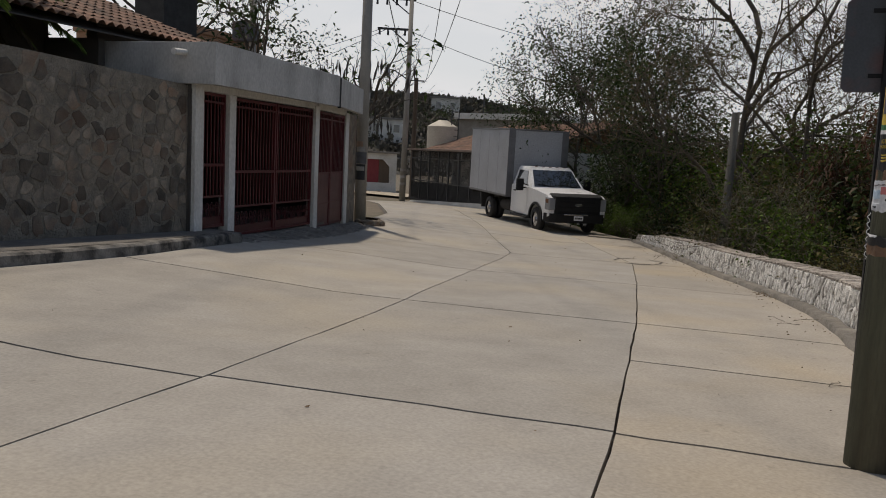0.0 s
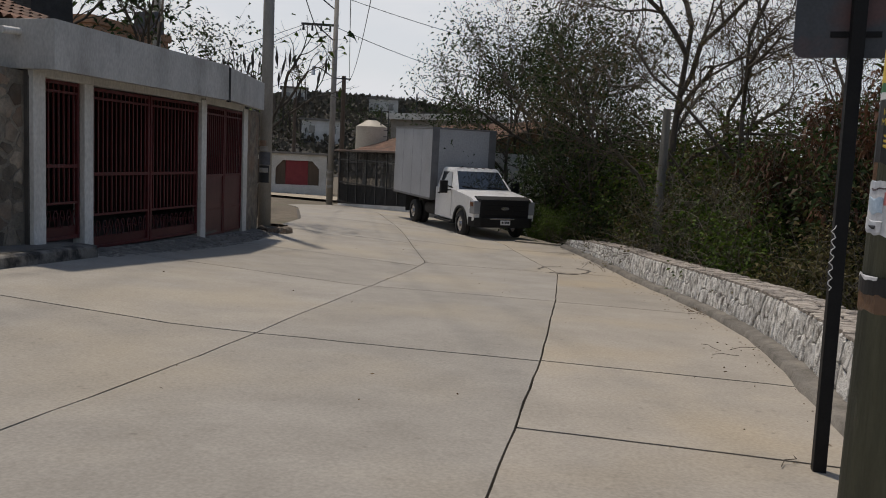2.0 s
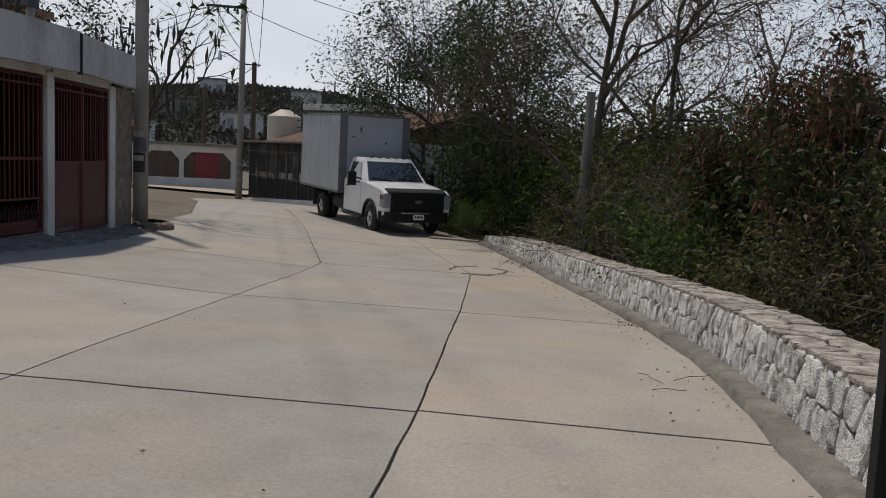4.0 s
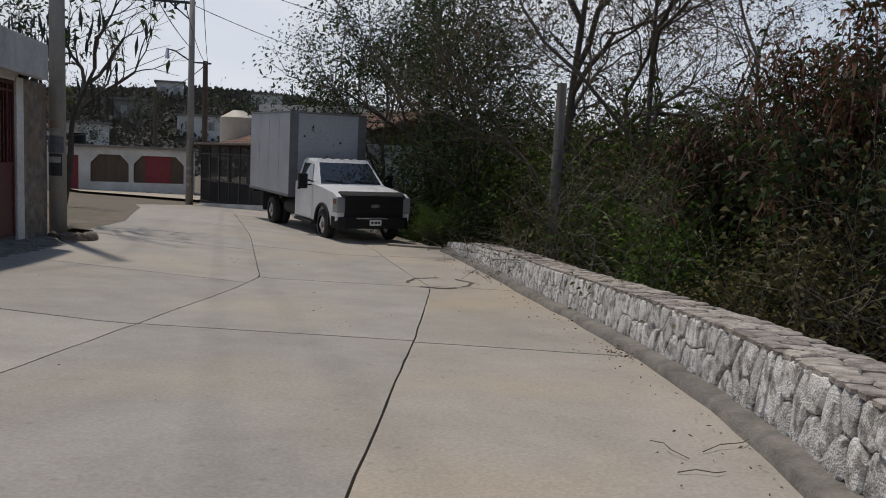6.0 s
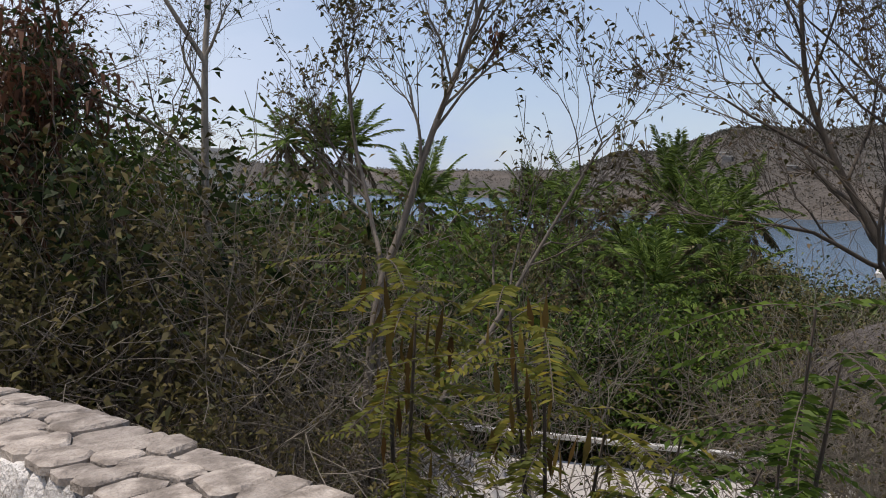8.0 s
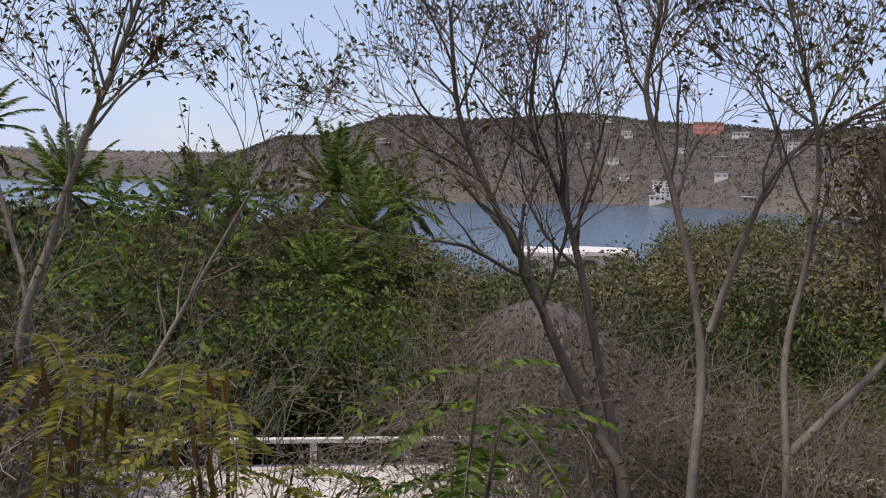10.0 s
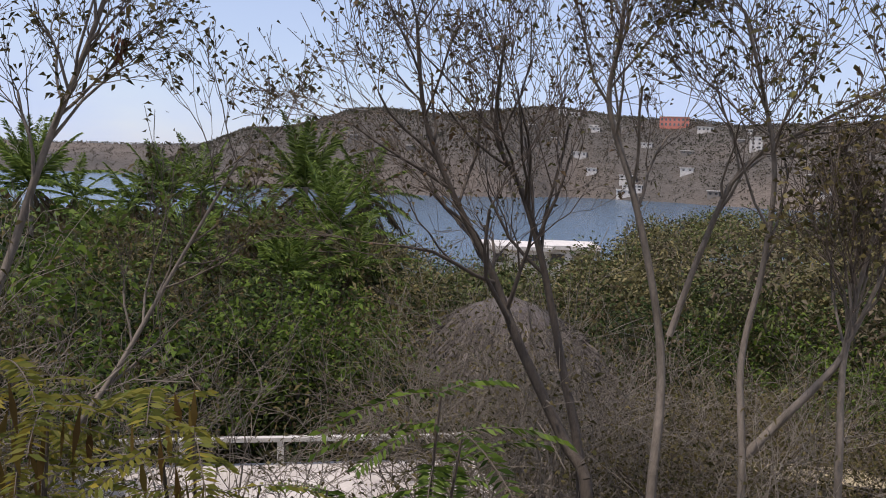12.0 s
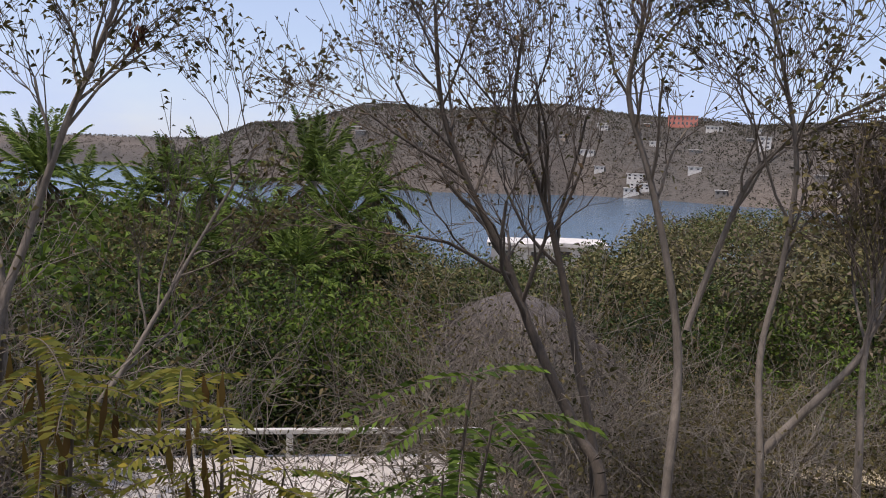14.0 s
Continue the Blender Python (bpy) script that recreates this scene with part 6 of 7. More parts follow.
for a, w in ((30.5, 40), (36, 50), (24.5, 24), (12.5, 26), (7, 30)):
    d = 1080 if a > 20 else 690
    if a == 24.5:
        d = 930
    p = (d * math.cos(radians(a)), d * math.sin(radians(a)), -17.5)
    cl = thing("shore_rock", Matrix.Translation(p) @ Matrix.Rotation(radians(a), 4, "Z"), "pale sandy cliff at the water's edge", "cliff", "cliffs of the bay")
    bm = bmesh.new()
    bmesh.ops.create_icosphere(bm, subdivisions=3, radius=1, matrix=Matrix.Diagonal((8, w, 6 if a > 20 else 2.5, 1)))
    for q in bm.verts:
        q.co *= 1 + 0.25 * noise.noise(q.co * 0.15)
    part("rock", bm, M_SAND, cl, smooth=True)

# chapel cross and its white building on the near rise
chapel = thing("chapel", pose(30.6, 59.2, 0, 0, 0, -27), "white chapel roof with a cross among the trees", "chapel")
one("wall", chapel, M_FARWHITE, lambda bm: box(bm, -3.2, -2, -6, 1.6, 3, 2.9))
one("roof", chapel, M_FARWHITE, lambda bm: prism(bm, [(-3.4, 2.9), (1.8, 2.9), (1.6, 3.2), (-3.2, 3.2)], "y", -2.2, 3.2))
cross = one("cross", chapel, M_FARWHITE, lambda bm: (box(bm, 0.1, 0, 3.2, 0.3, 0.2, 5.0), box(bm, -0.25, 0.02, 4.2, 0.65, 0.18, 4.4)), 0.02)

# terrace with its rail
M_TERRACE = mat("terrace_concrete", (0.52, 0.50, 0.46), (0.42, 0.40, 0.37), rough=0.9, scale=1.0, fine=25, bump=0.2, c=(0.30, 0.28, 0.25), cscale=0.6, camount=0.5)
M_RAILWHITE = mat("rail_white", (0.55, 0.55, 0.52), (0.45, 0.45, 0.42), rough=0.7, scale=4, bump=0.1)
ta, tb = Vector((9.6, 16.0)), Vector((12.5, 10.6))
td = (tb - ta).normalized()
terrace = thing("terrace", Matrix.Translation((ta.x, ta.y, -2.92)) @ Matrix.Rotation(math.atan2(td.y, td.x), 4, "Z"), "pale concrete roof terrace below the road", "terrace")
TL = (tb - ta).length
one("slab", terrace, M_TERRACE, lambda bm: box(bm, -0.2, -3.6, -0.25, TL, 0.15, 0.0), 0.02)
one("support_wall", terrace, M_DIM, lambda bm: box(bm, 0, -3.4, -5, TL - 0.2, -0.1, -0.25))
railing = thing("terrace_rail", Matrix.Translation((ta.x, ta.y, -2.92)) @ Matrix.Rotation(math.atan2(td.y, td.x), 4, "Z"), "white rail on short posts at the terrace's edge", "railing")
one("top_rail", railing, M_RAILWHITE, lambda bm: box(bm, 0, 0.0, 0.36, TL, 0.1, 0.43), 0.01)
for i in range(5):
    x = 0.3 + i * (TL - 0.5) / 4
    one("post", railing, M_RAILWHITE, lambda bm: box(bm, x - 0.05, 0.01, 0, x + 0.05, 0.09, 0.36), 0.008)

# thatched shelter
M_THATCH = mat("grey_thatch", (0.12, 0.105, 0.095), (0.075, 0.065, 0.06), rough=0.95, scale=3, fine=40, bump=0.9, bdist=0.05, stretch=(1, 1, 0.25))
hut = thing("thatched_shelter", pose(19.0, 11.9, -6.5) @ Matrix.Diagonal((0.8, 0.8, 1, 1)), "round shelter with a grey palm-thatch roof", "thatched shelter")


def thatch(bm):
    k = 40
    rows = []
    for j in range(13):
        t = j / 12
        ring = []
        for i in range(k):
            a = 2 * math.pi * i / k
            r = 0.2 + 3.7 * t ** 0.68 + 0.22 * noise.noise((math.cos(a) * 3, math.sin(a) * 4, t * 9)) + 0.05 * (j % 2)
            ring.append(bm.verts.new((r * math.cos(a), r * math.sin(a), 5.15 - 2.5 * t + 0.05 * noise.noise((a * 5, t * 20, 2)))))
        rows.append(ring)
    for a, b in zip(rows, rows[1:]):
        for i in range(k):
            bm.faces.new((a[i], a[(i + 1) % k], b[(i + 1) % k], b[i]))
    bm.faces.new(rows[0])


one("roof", hut, M_THATCH, thatch)
rt = np.random.default_rng(9)
nn = 9000
tt, aa = rt.uniform(0.03, 1, nn) ** 0.6, rt.uniform(0, 2 * np.pi, nn)
rr_ = 0.25 + 3.72 * tt ** 0.68
pts_ = np.stack([rr_ * np.cos(aa), rr_ * np.sin(aa), 5.21 - 2.5 * tt], axis=1)
dirs_ = np.stack([np.cos(aa), np.sin(aa), np.full(nn, -0.75)], axis=1) + rt.normal(size=(nn, 3)) * 0.16
vv, ff = blades(pts_, dirs_, rt.uniform(0.4, 0.9, nn), np.full(nn, 0.04), 0.0, rt)
tagged(quick("thatch_straw", vv, ff, leaf_mat("straw", (0.20, 0.175, 0.155), (0.05, 0.044, 0.04), None, 0.05), hut), kind="stuff")
for i in range(6):
    a = i * math.pi / 3
    one("pillar", hut, M_BARK, lambda bm: rod(bm, (2.3 * math.cos(a), 2.3 * math.sin(a), -1), (2.3 * math.cos(a), 2.3 * math.sin(a), 3.2), 0.09, sides=8))

redhouse = thing("tiled_house", Matrix(), "low house with a red tile roof among the bushes", "house")
tagged(tile_roof("tile_roof", (22.5, 0.2, -3.7), (22.5, 4.2, -3.7), (27, 4.2, -2.3), (27, 0.2, -2.3), 0.24, mat("red_tile", (0.36, 0.15, 0.10), (0.27, 0.11, 0.075), rough=0.9, scale=4, spread=0.25, island=True), redhouse), kind="stuff")
one("wall", redhouse, M_FARWHITE, lambda bm: box(bm, 22.8, 0.3, -8, 26.8, 4.1, -3.75))
awning = thing("awning", pose(11.2, 6.0, -1.95, 0, 12, 10), "faded yellow canvas awning below the bushes", "awning")
M_CANVAS = mat("faded_canvas", (0.42, 0.36, 0.22), (0.34, 0.29, 0.18), rough=0.9, scale=4, bump=0.2)


def canvas(bm):
    n = 8
    g = [[bm.verts.new((-0.8 + 1.6 * i / n, -0.75 + 1.5 * j / n, -0.10 * math.sin(math.pi * i / n) * math.sin(math.pi * j / n))) for i in range(n + 1)] for j in range(n + 1)]
    h = [[bm.verts.new((q.co.x, q.co.y, q.co.z - 0.012)) for q in row] for row in g]
    for j in range(n):
        for i in range(n):
            bm.faces.new((g[j][i], g[j][i + 1], g[j + 1][i + 1], g[j + 1][i]))
            bm.faces.new((h[j][i], h[j + 1][i], h[j + 1][i + 1], h[j][i + 1]))


one("cloth", awning, M_CANVAS, canvas)
for x in (-0.78, 0.78):
    for y in (-0.73, 0.73):
        one("pole", awning, M_BARK, lambda bm: rod(bm, (x, y, -3.2), (x, y, -0.01), 0.03, sides=8))

hollow = random.Random(66)
for i in range(26):
    b, d = hollow.uniform(20, 44), hollow.uniform(14.5, 21)
    x, y = 0.56 + d * math.cos(radians(b)), 7.29 + d * math.sin(radians(b))
    if math.hypot(x - 19, y - 11.4) > 4.6:
        k = max((1.5 - d * math.tan(radians(hollow.uniform(6, 13))) - terrain(x, y)) / 4.2, 0.4)
        copy_thing(SHRUBS[hollow.choice((0, 1, 1))], pose(*on_ground(x, y), 0, 0, hollow.uniform(0, 360)) @ Matrix.Diagonal((k, k, k, 1)))


def palm_at(src, bearing, dist, up, k, turn):
    """A copy whose crown stands at a bearing, range and rise as seen from the bend."""
    x, y = 0.56 + dist * math.cos(radians(bearing)), 7.29 + dist * math.sin(radians(bearing))
    return copy_thing(src, pose(x, y, 1.55 + dist * math.tan(radians(up)) - 6.1 * k, 0, 0, turn) @ Matrix.Diagonal((k, k, k, 1)))


PALMA = make_palm(71, pose(26.9, 21.4, -5.35), 6.1, "coconut palm with a full green crown of upright fronds", 22, 2.8, low=0.0, high=1.45)
PALMB = make_palm(72, pose(30.0, 20.4, -5.6), 6.1, "coconut palm with arching fronds and dry ones hanging", 16, 2.4, low=-0.5, high=1.3, dead=6)
for src, b, d, up, k, a in ((PALMB, 34.8, 34, -2.0, 1.0, 40), (PALMA, 37.2, 38, -2.6, 0.95, 80), (PALMB, 39.2, 38, -2.9, 0.9, 130), (PALMA, 45.4, 36, -1.9, 1.05, 200), (PALMB, 43.0, 40, -2.6, 0.9, 250),
                            (PALMA, 52.5, 42, 1.8, 1.05, 300), (PALMB, 54.6, 42, 2.2, 1.0, 20), (PALMA, 50.2, 44, 2.0, 1.05, 60), (PALMB, 31.5, 27, -4.6, 0.95, 170), (PALMA, 26.4, 26, -4.4, 0.85, 10),
                            (PALMB, 35.8, 25, -6.2, 0.9, 310), (PALMA, 29.0, 23, -8.0, 0.8, 120), (PALMB, 24.8, 24, -7.0, 0.8, 220), (PALMB, 40.5, 27, -6.0, 0.9, 35)):
    palm_at(src, b, d, up, k, a)


M_GREYBARK = mat("grey_brown_bark", (0.19, 0.165, 0.135), (0.11, 0.095, 0.075), rough=0.9, scale=8, fine=60, bump=0.4, stretch=(1, 1, 0.3))


# bare trees close to the parapet, main stems placed to fit the camera's view
def stemmed_tree(seed, base, stems_, label, leaf, per, rad, bark, size=0.07, width=0.035, twigs=7, reach=1.0, level=2, kids=3, cloud=0.03):
    r, rng = random.Random(seed), np.random.default_rng(seed)
    segs, tips = [], []
    for pts, r0, r1, share in stems_:
        line = stem(segs, pts, r0, r1)
        k = len(line)
        for i in range(int(k * share), k):
            for _ in range((r.random() < 0.75) + (i == k - 1)):
                d = (line[i] - line[max(i - 1, 0)]).normalized() if i else Vector((0, 0, 1))
                side = Vector((r.gauss(0, 1), r.gauss(0, 1), r.gauss(0, 0.3)))
                side = (side - d * side.dot(d)).normalized()
                t = i / k
                sprout(r, line[i], d + side * r.uniform(0.5, 0.95), reach * r.uniform(0.55, 1.0) * (1.15 - 0.5 * t), max(r0 + (r1 - r0) * t, 0.012) * 0.55, level, segs, tips, bend=0.17, kids=kids, ratio=0.66, up=0.09, angle=0.5)
    sets = [("foliage", foliage(tips, rng, per, size, width, cloud), leaf)]
    root = plant("tree", Matrix(), label, "tree", "bare trees below the parapet", segs, sets, bark, limit=0.008)
    return root


def down(p):
    """A rooting point under the first point of a stem."""
    return (p[0] - 0.15, p[1], terrain(p[0], p[1]) - 0.1)


A1 = [(5.11, 12.38, 0.0), (5.38, 12.33, 0.86), (5.57, 12.19, 1.63), (5.69, 12.03, 2.15), (5.78, 11.79, 2.83), (5.85, 11.6, 3.5)]
A2 = [(4.9, 11.56, -0.73), (5.4, 11.37, 0.05), (5.74, 11.15, 0.74), (6.03, 10.81, 1.55)]
A3 = [(5.2, 12.38, 0.2), (5.35, 12.7, 0.9), (5.4, 13.0, 1.6), (5.45, 13.2, 2.4)]
stemmed_tree(81, A1[0], [([down(A1[0])] + A1, 0.04, 0.014, 0.45), ([down(A2[0])] + A2, 0.028, 0.01, 0.4), ([down(A3[0])] + A3, 0.03, 0.012, 0.5)], "pale slender tree with sparse drooping leaves", L_OLIVE, 1.2, 0.04, M_GREYBARK, size=0.07, width=0.03, reach=1.0)
B1 = [(6.55, 8.1, -0.86), (6.67, 8.33, -0.45), (6.77, 8.73, 0.23), (6.8, 8.99, 0.79), (6.74, 9.32, 1.4), (6.66, 9.53, 1.96), (6.6, 9.6, 2.7)]
B2 = [(6.75, 8.17, -0.9), (7.0, 8.42, 0.04), (7.1, 8.65, 0.88), (7.09, 8.84, 1.42), (7.03, 9.05, 1.86), (7.0, 9.0, 2.6)]
stemmed_tree(82, B1[0], [([down(B1[0])] + B1, 0.055, 0.014, 0.45), ([down(B2[0])] + B2, 0.045, 0.012, 0.42)], "bare dark tree with fanning twigs and a few dry leaves", L_BROWN, 0.7, 0.05, M_BARK, reach=1.35, level=3, kids=2, size=0.05, width=0.028)
C_1 = [(6.14, 7.62, -0.67), (6.39, 7.61, 0.1), (6.5, 7.7, 0.71), (6.54, 7.9, 1.46), (6.5, 8.09, 2.05), (6.45, 8.03, 2.51), (6.4, 8.0, 3.0)]
C_2 = [(6.46, 7.58, 0.45), (6.55, 7.41, 1.05), (6.57, 7.19, 1.61), (6.54, 6.82, 1.89), (6.46, 6.32, 2.18)]
stemmed_tree(83, C_1[0], [([down(C_1[0])] + C_1, 0.038, 0.012, 0.55), (C_2, 0.024, 0.01, 0.35)], "bare forked tree with grey bark and thin twigs", L_BROWN, 0.5, 0.05, M_GREYBARK, reach=1.1, level=3, kids=2, size=0.05, width=0.028)
D_1 = [(5.81, 7.06, -0.41), (6.05, 7.11, 0.39), (6.14, 7.02, 1.0), (6.16, 6.99, 1.61), (6.14, 7.1, 2.14), (6.08, 7.23, 2.58)]
D_2 = [(5.9, 7.05, -0.15), (5.96, 6.86, 0.08), (6.01, 6.59, 0.42), (6.04, 6.51, 0.6), (6.08, 6.47, 0.94), (6.1, 6.3, 1.8)]
D_3 = [(5.8, 6.53, -0.32), (6.01, 6.53, 0.46), (6.05, 6.45, 0.74), (6.1, 6.2, 1.4)]
stemmed_tree(84, D_1[0], [([down(D_1[0])] + D_1, 0.026, 0.01, 0.5), (D_2, 0.03, 0.01, 0.5), ([down(D_3[0])] + D_3, 0.028, 0.01, 0.5)], "twiggy olive tree with small yellowing leaves", L_OLIVE, 1.3, 0.05, M_GREYBARK, reach=1.0, level=2, kids=3, size=0.055, width=0.03)
fork = [(5.05, 14.95, 0.2), (5.06, 14.98, 1.3), (5.06, 14.98, 2.45), (5.2, 15.1, 3.4), (5.3, 15.2, 4.6)]
fork2 = [(5.06, 14.98, 2.4), (4.6, 15.1, 3.1), (4.2, 15.3, 3.9)]
fork3 = [(5.06, 14.98, 1.3), (4.6, 15.2, 1.75), (4.0, 15.4, 2.0)]
stemmed_tree(85, fork[0], [([down(fork[0])] + fork, 0.055, 0.016, 0.5), (fork2, 0.03, 0.012, 0.3), (fork3, 0.022, 0.01, 0.4)], "slender grey tree with a few large hanging leaves", L_DARK, 0.14, 0.05, M_PALEBARK, reach=0.8, level=2, kids=2, size=0.12, width=0.05)

# far canopy of the slope down to the beach: crowns of leafy clusters, dark and dry ones mixed
rc = np.random.default_rng(77)
canopy = {"green": [], "olive": [], "dry": []}
for i in range(1000):
    d = 20 + 135 * rc.random() ** 1.25
    bearing = rc.uniform(-32, 62)
    a = radians(bearing)
    x, y = 0.56 + d * math.cos(a), 7.29 + d * math.sin(a)
    low = float(np.interp(bearing, (-32, -10, 2, 6, 9, 16, 20, 22.5, 25, 40, 46, 62), (1.0, 1.0, 1.8, 2.4, 5.3, 5.7, 4.6, 3.8, 2.9, 2.9, 2.2, 1.6)))
    top = 1.4 - d * math.tan(radians(low + rc.uniform(0, (0.9 if 7 < bearing < 19 else 4.5) if d < 60 else 0.8)))
    if (d < 24 and 3 < bearing < 24) or (d > 60 and 5 < bearing < 22) or top < -16 or math.hypot(x - 19, y - 11.4) < 6:
        continue
    kind = rc.choice(("green", "olive", "dry"), p=(0.55, 0.33, 0.12) if bearing > 5 else (0.28, 0.42, 0.30))
    far = 1 + d / 45
    r0 = rc.uniform(1.1, 2.3) * (1 + d / 120)
    m = 13
    u = rc.normal(size=(m, 3))
    u[:, 2] = np.abs(u[:, 2]) * 0.9 - 0.35
    u /= np.linalg.norm(u, axis=1, keepdims=True)
    centres = np.array([x, y, top - r0]) + u * r0 * rc.uniform(0.45, 0.95, (m, 1))
    n = 52 if d < 70 else 22
    w = rc.normal(size=(m, n, 3))
    pts = (centres[:, None, :] + w * r0 * 0.17).reshape(-1, 3)
    dirs = (w + u[:, None, :] * 0.7 + rc.normal(size=(m, n, 3)) * 0.6).reshape(-1, 3)
    k = m * n
    canopy[kind].append(blades(pts, dirs, rc.uniform(0.07, 0.19, k) * far, rc.uniform(0.03, 0.07, k) * far, 0.35, rc))
for kind, colours, label in (("green", ((0.012, 0.026, 0.009), (0.045, 0.072, 0.022), (0.11, 0.13, 0.045)), "dark green tree tops falling towards the beach"),
                             ("olive", ((0.028, 0.033, 0.013), (0.085, 0.085, 0.032), (0.15, 0.13, 0.06)), "olive tree tops falling towards the beach"),
                             ("dry", ((0.10, 0.08, 0.055), (0.15, 0.12, 0.085), (0.08, 0.075, 0.04)), "dry grey-brown tree tops falling towards the beach")):
    cv, cf, off = [], [], 0
    for v, f in canopy[kind]:
        cv.append(v)
        cf.append(f + off)
        off += len(v)
    tagged(quick("far_canopy", np.concatenate(cv), np.concatenate(cf), leaf_mat("far_leaf_" + kind, *colours, 0.12)), label, "tree tops", kind="stuff")

# ---- plants just behind the parapet ----
def near_plant(seed, base, tops, label, leaf, pods=0, pinnate=30, lean_len=0.5):
    """Thin arching stems that carry feathery leaves, some with flat hanging pods."""
    r, rng = random.Random(seed), np.random.default_rng(seed)
    segs, pts, dirs, lens, pod_pts = [], [], [], [], []
    for tip in tops:
        mid = [(base[i] * 0.45 + tip[i] * 0.55) for i in range(3)]
        mid[2] += 0.12
        line = stem(segs, [base, mid, tip], 0.011, 0.004)
        for q in line[5:]:
            for _ in range(2):
                a = r.uniform(0, 6.28)
                d = Vector((math.cos(a), math.sin(a), r.uniform(-0.3, 0.5))).normalized()
                p = q.copy()
                n = 9
                size = lean_len * r.uniform(0.4, 0.8)
                for k in range(n):
                    d = (d + Vector((0, 0, -0.07))).normalized()
                    nxt = p + d * size / n
                    segs.append((*p, *nxt, 0.0018, 0.0015))
                    side = d.cross(Vector((0, 0, 1))).normalized()
                    for s_ in (-1, 1):
                        for h in (0.2, 0.7):
                            pts.append(tuple(p.lerp(nxt, h)))
                            dirs.append(tuple(side * s_ + d * 0.35 + Vector((0, 0, r.uniform(-0.2, 0.1)))))
                            lens.append(0.045 * r.uniform(0.8, 1.2))
                    p = nxt
            if pods:
                for _ in range(pods):
                    pod_pts.append((q.x + r.gauss(0, 0.06), q.y + r.gauss(0, 0.06), q.z + r.gauss(0, 0.04)))
    sets = [("foliage", blades(np.array(pts), np.array(dirs), np.array(lens), np.full(len(lens), 0.014), 0.1, rng), leaf)]
    if pod_pts:
        k = len(pod_pts)
        sets.append(("pod_mass", blades(np.array(pod_pts), np.array([[0, 0, -1.0]] * k) + rng.normal(size=(k, 3)) * 0.12, rng.uniform(0.12, 0.19, k), np.full(k, 0.022), 0, rng), L_PODYELLOW))
    return plant("feathery_shrub", Matrix(), label, "shrub", "feathery shrubs by the parapet", segs, sets, M_BARK, limit=0.006)


L_PODYELLOW = leaf_mat("yellow_pod", (0.16, 0.12, 0.03), (0.10, 0.055, 0.02), None, 0.4)
near_plant(91, (2.75, 9.5, -0.9), [(2.36, 9.05, 0.88), (2.32, 9.15, 0.98), (2.6, 9.3, 0.75)], "yellow-green feathery shrub hung with flat pods", L_YELLOW, 2)
near_plant(92, (2.9, 8.9, -1.0), [(2.43, 8.62, 0.83), (2.39, 8.72, 0.93), (2.75, 8.6, 0.55)], "yellow-green feathery shrub hung with flat pods", L_YELLOW, 2)
near_plant(93, (2.95, 8.2, -1.0), [(2.68, 7.99, 0.94), (2.67, 7.92, 0.84), (2.8, 8.1, 0.6)], "light green feathery shrub beside the parapet", L_GREEN, 0)
near_plant(94, (3.4, 8.9, -1.3), [(3.08, 8.53, 0.42), (3.2, 8.3, 0.35)], "light green feathery shrub beside the parapet", L_GREEN, 0)


def bare_bush(seed, m, height):
    r, rng = random.Random(seed), np.random.default_rng(seed)
    segs, tips = [], []
    for i in range(7):
        a = 6.28 * i / 7 + r.random()
        sprout(r, (0, 0, 0), Vector((math.cos(a) * 0.55, math.sin(a) * 0.55, 1)), height * r.uniform(0.5, 0.7), 0.014, 3, segs, tips, bend=0.24, kids=2, ratio=0.62, up=0.0, angle=0.8, thin=0.7)
    return plant("bare_shrub", m, "leafless shrub of pale tangled twigs", "shrub", "bare shrubs on the slope", segs, [("foliage", foliage(tips, rng, 0.8, 0.05, 0.025, 0.06), L_OLIVE)], M_PALEBARK, M_PALETWIG, limit=0.008)


M_PALETWIG = mat("pale_twig", (0.21, 0.185, 0.147), (0.10, 0.087, 0.07), rough=0.9, scale=5, bump=0)
BARE = bare_bush(101, pose(*on_ground(5.0, 10.4)), 2.2)
BARE2 = bare_bush(102, pose(*on_ground(6.6, 11.5)), 2.4)
rq = random.Random(55)
for i in range(15):
    b, d = radians(rq.choice((rq.uniform(-9, 13), rq.uniform(50, 56)))), rq.uniform(4.2, 15)
    x, y = 0.5 + d * math.cos(b), 7.3 + d * math.sin(b)
    k = max(min((1.4 - d * rq.uniform(0.22, 0.36) - terrain(x, y)) / 2.6, 1.2), 0.3)
    copy_thing(rq.choice((BARE, BARE2)), pose(*on_ground(x, y, 0.05), 0, 0, rq.uniform(0, 360)) @ Matrix.Diagonal((k, k, k, 1)))
for i in range(12):
    y = rq.uniform(11, 24)
    x = wall_x(y) + rq.uniform(1.6, 4.5)
    k = max((0.7 + 0.05 * (y - 10) - terrain(x, y)) / 2.4, 0.4)
    copy_thing(rq.choice((BARE, BARE2)), pose(*on_ground(x, y, 0.05), 0, 0, rq.uniform(0, 360)) @ Matrix.Diagonal((k, k, k, 1)))
for i in range(11):
    b, d = radians(rq.uniform(4, 20)), rq.uniform(7, 14)
    x, y = 0.5 + d * math.cos(b), 7.3 + d * math.sin(b)
    k = max(min((1.4 - d * rq.uniform(0.11, 0.21) - terrain(x, y)) / 2.6, 1.4), 0.3)
    copy_thing(rq.choice((BARE, BARE2, BARE2)), pose(*on_ground(x, y, 0.05), 0, 0, rq.uniform(0, 360)) @ Matrix.Diagonal((k, k, k, 1)))
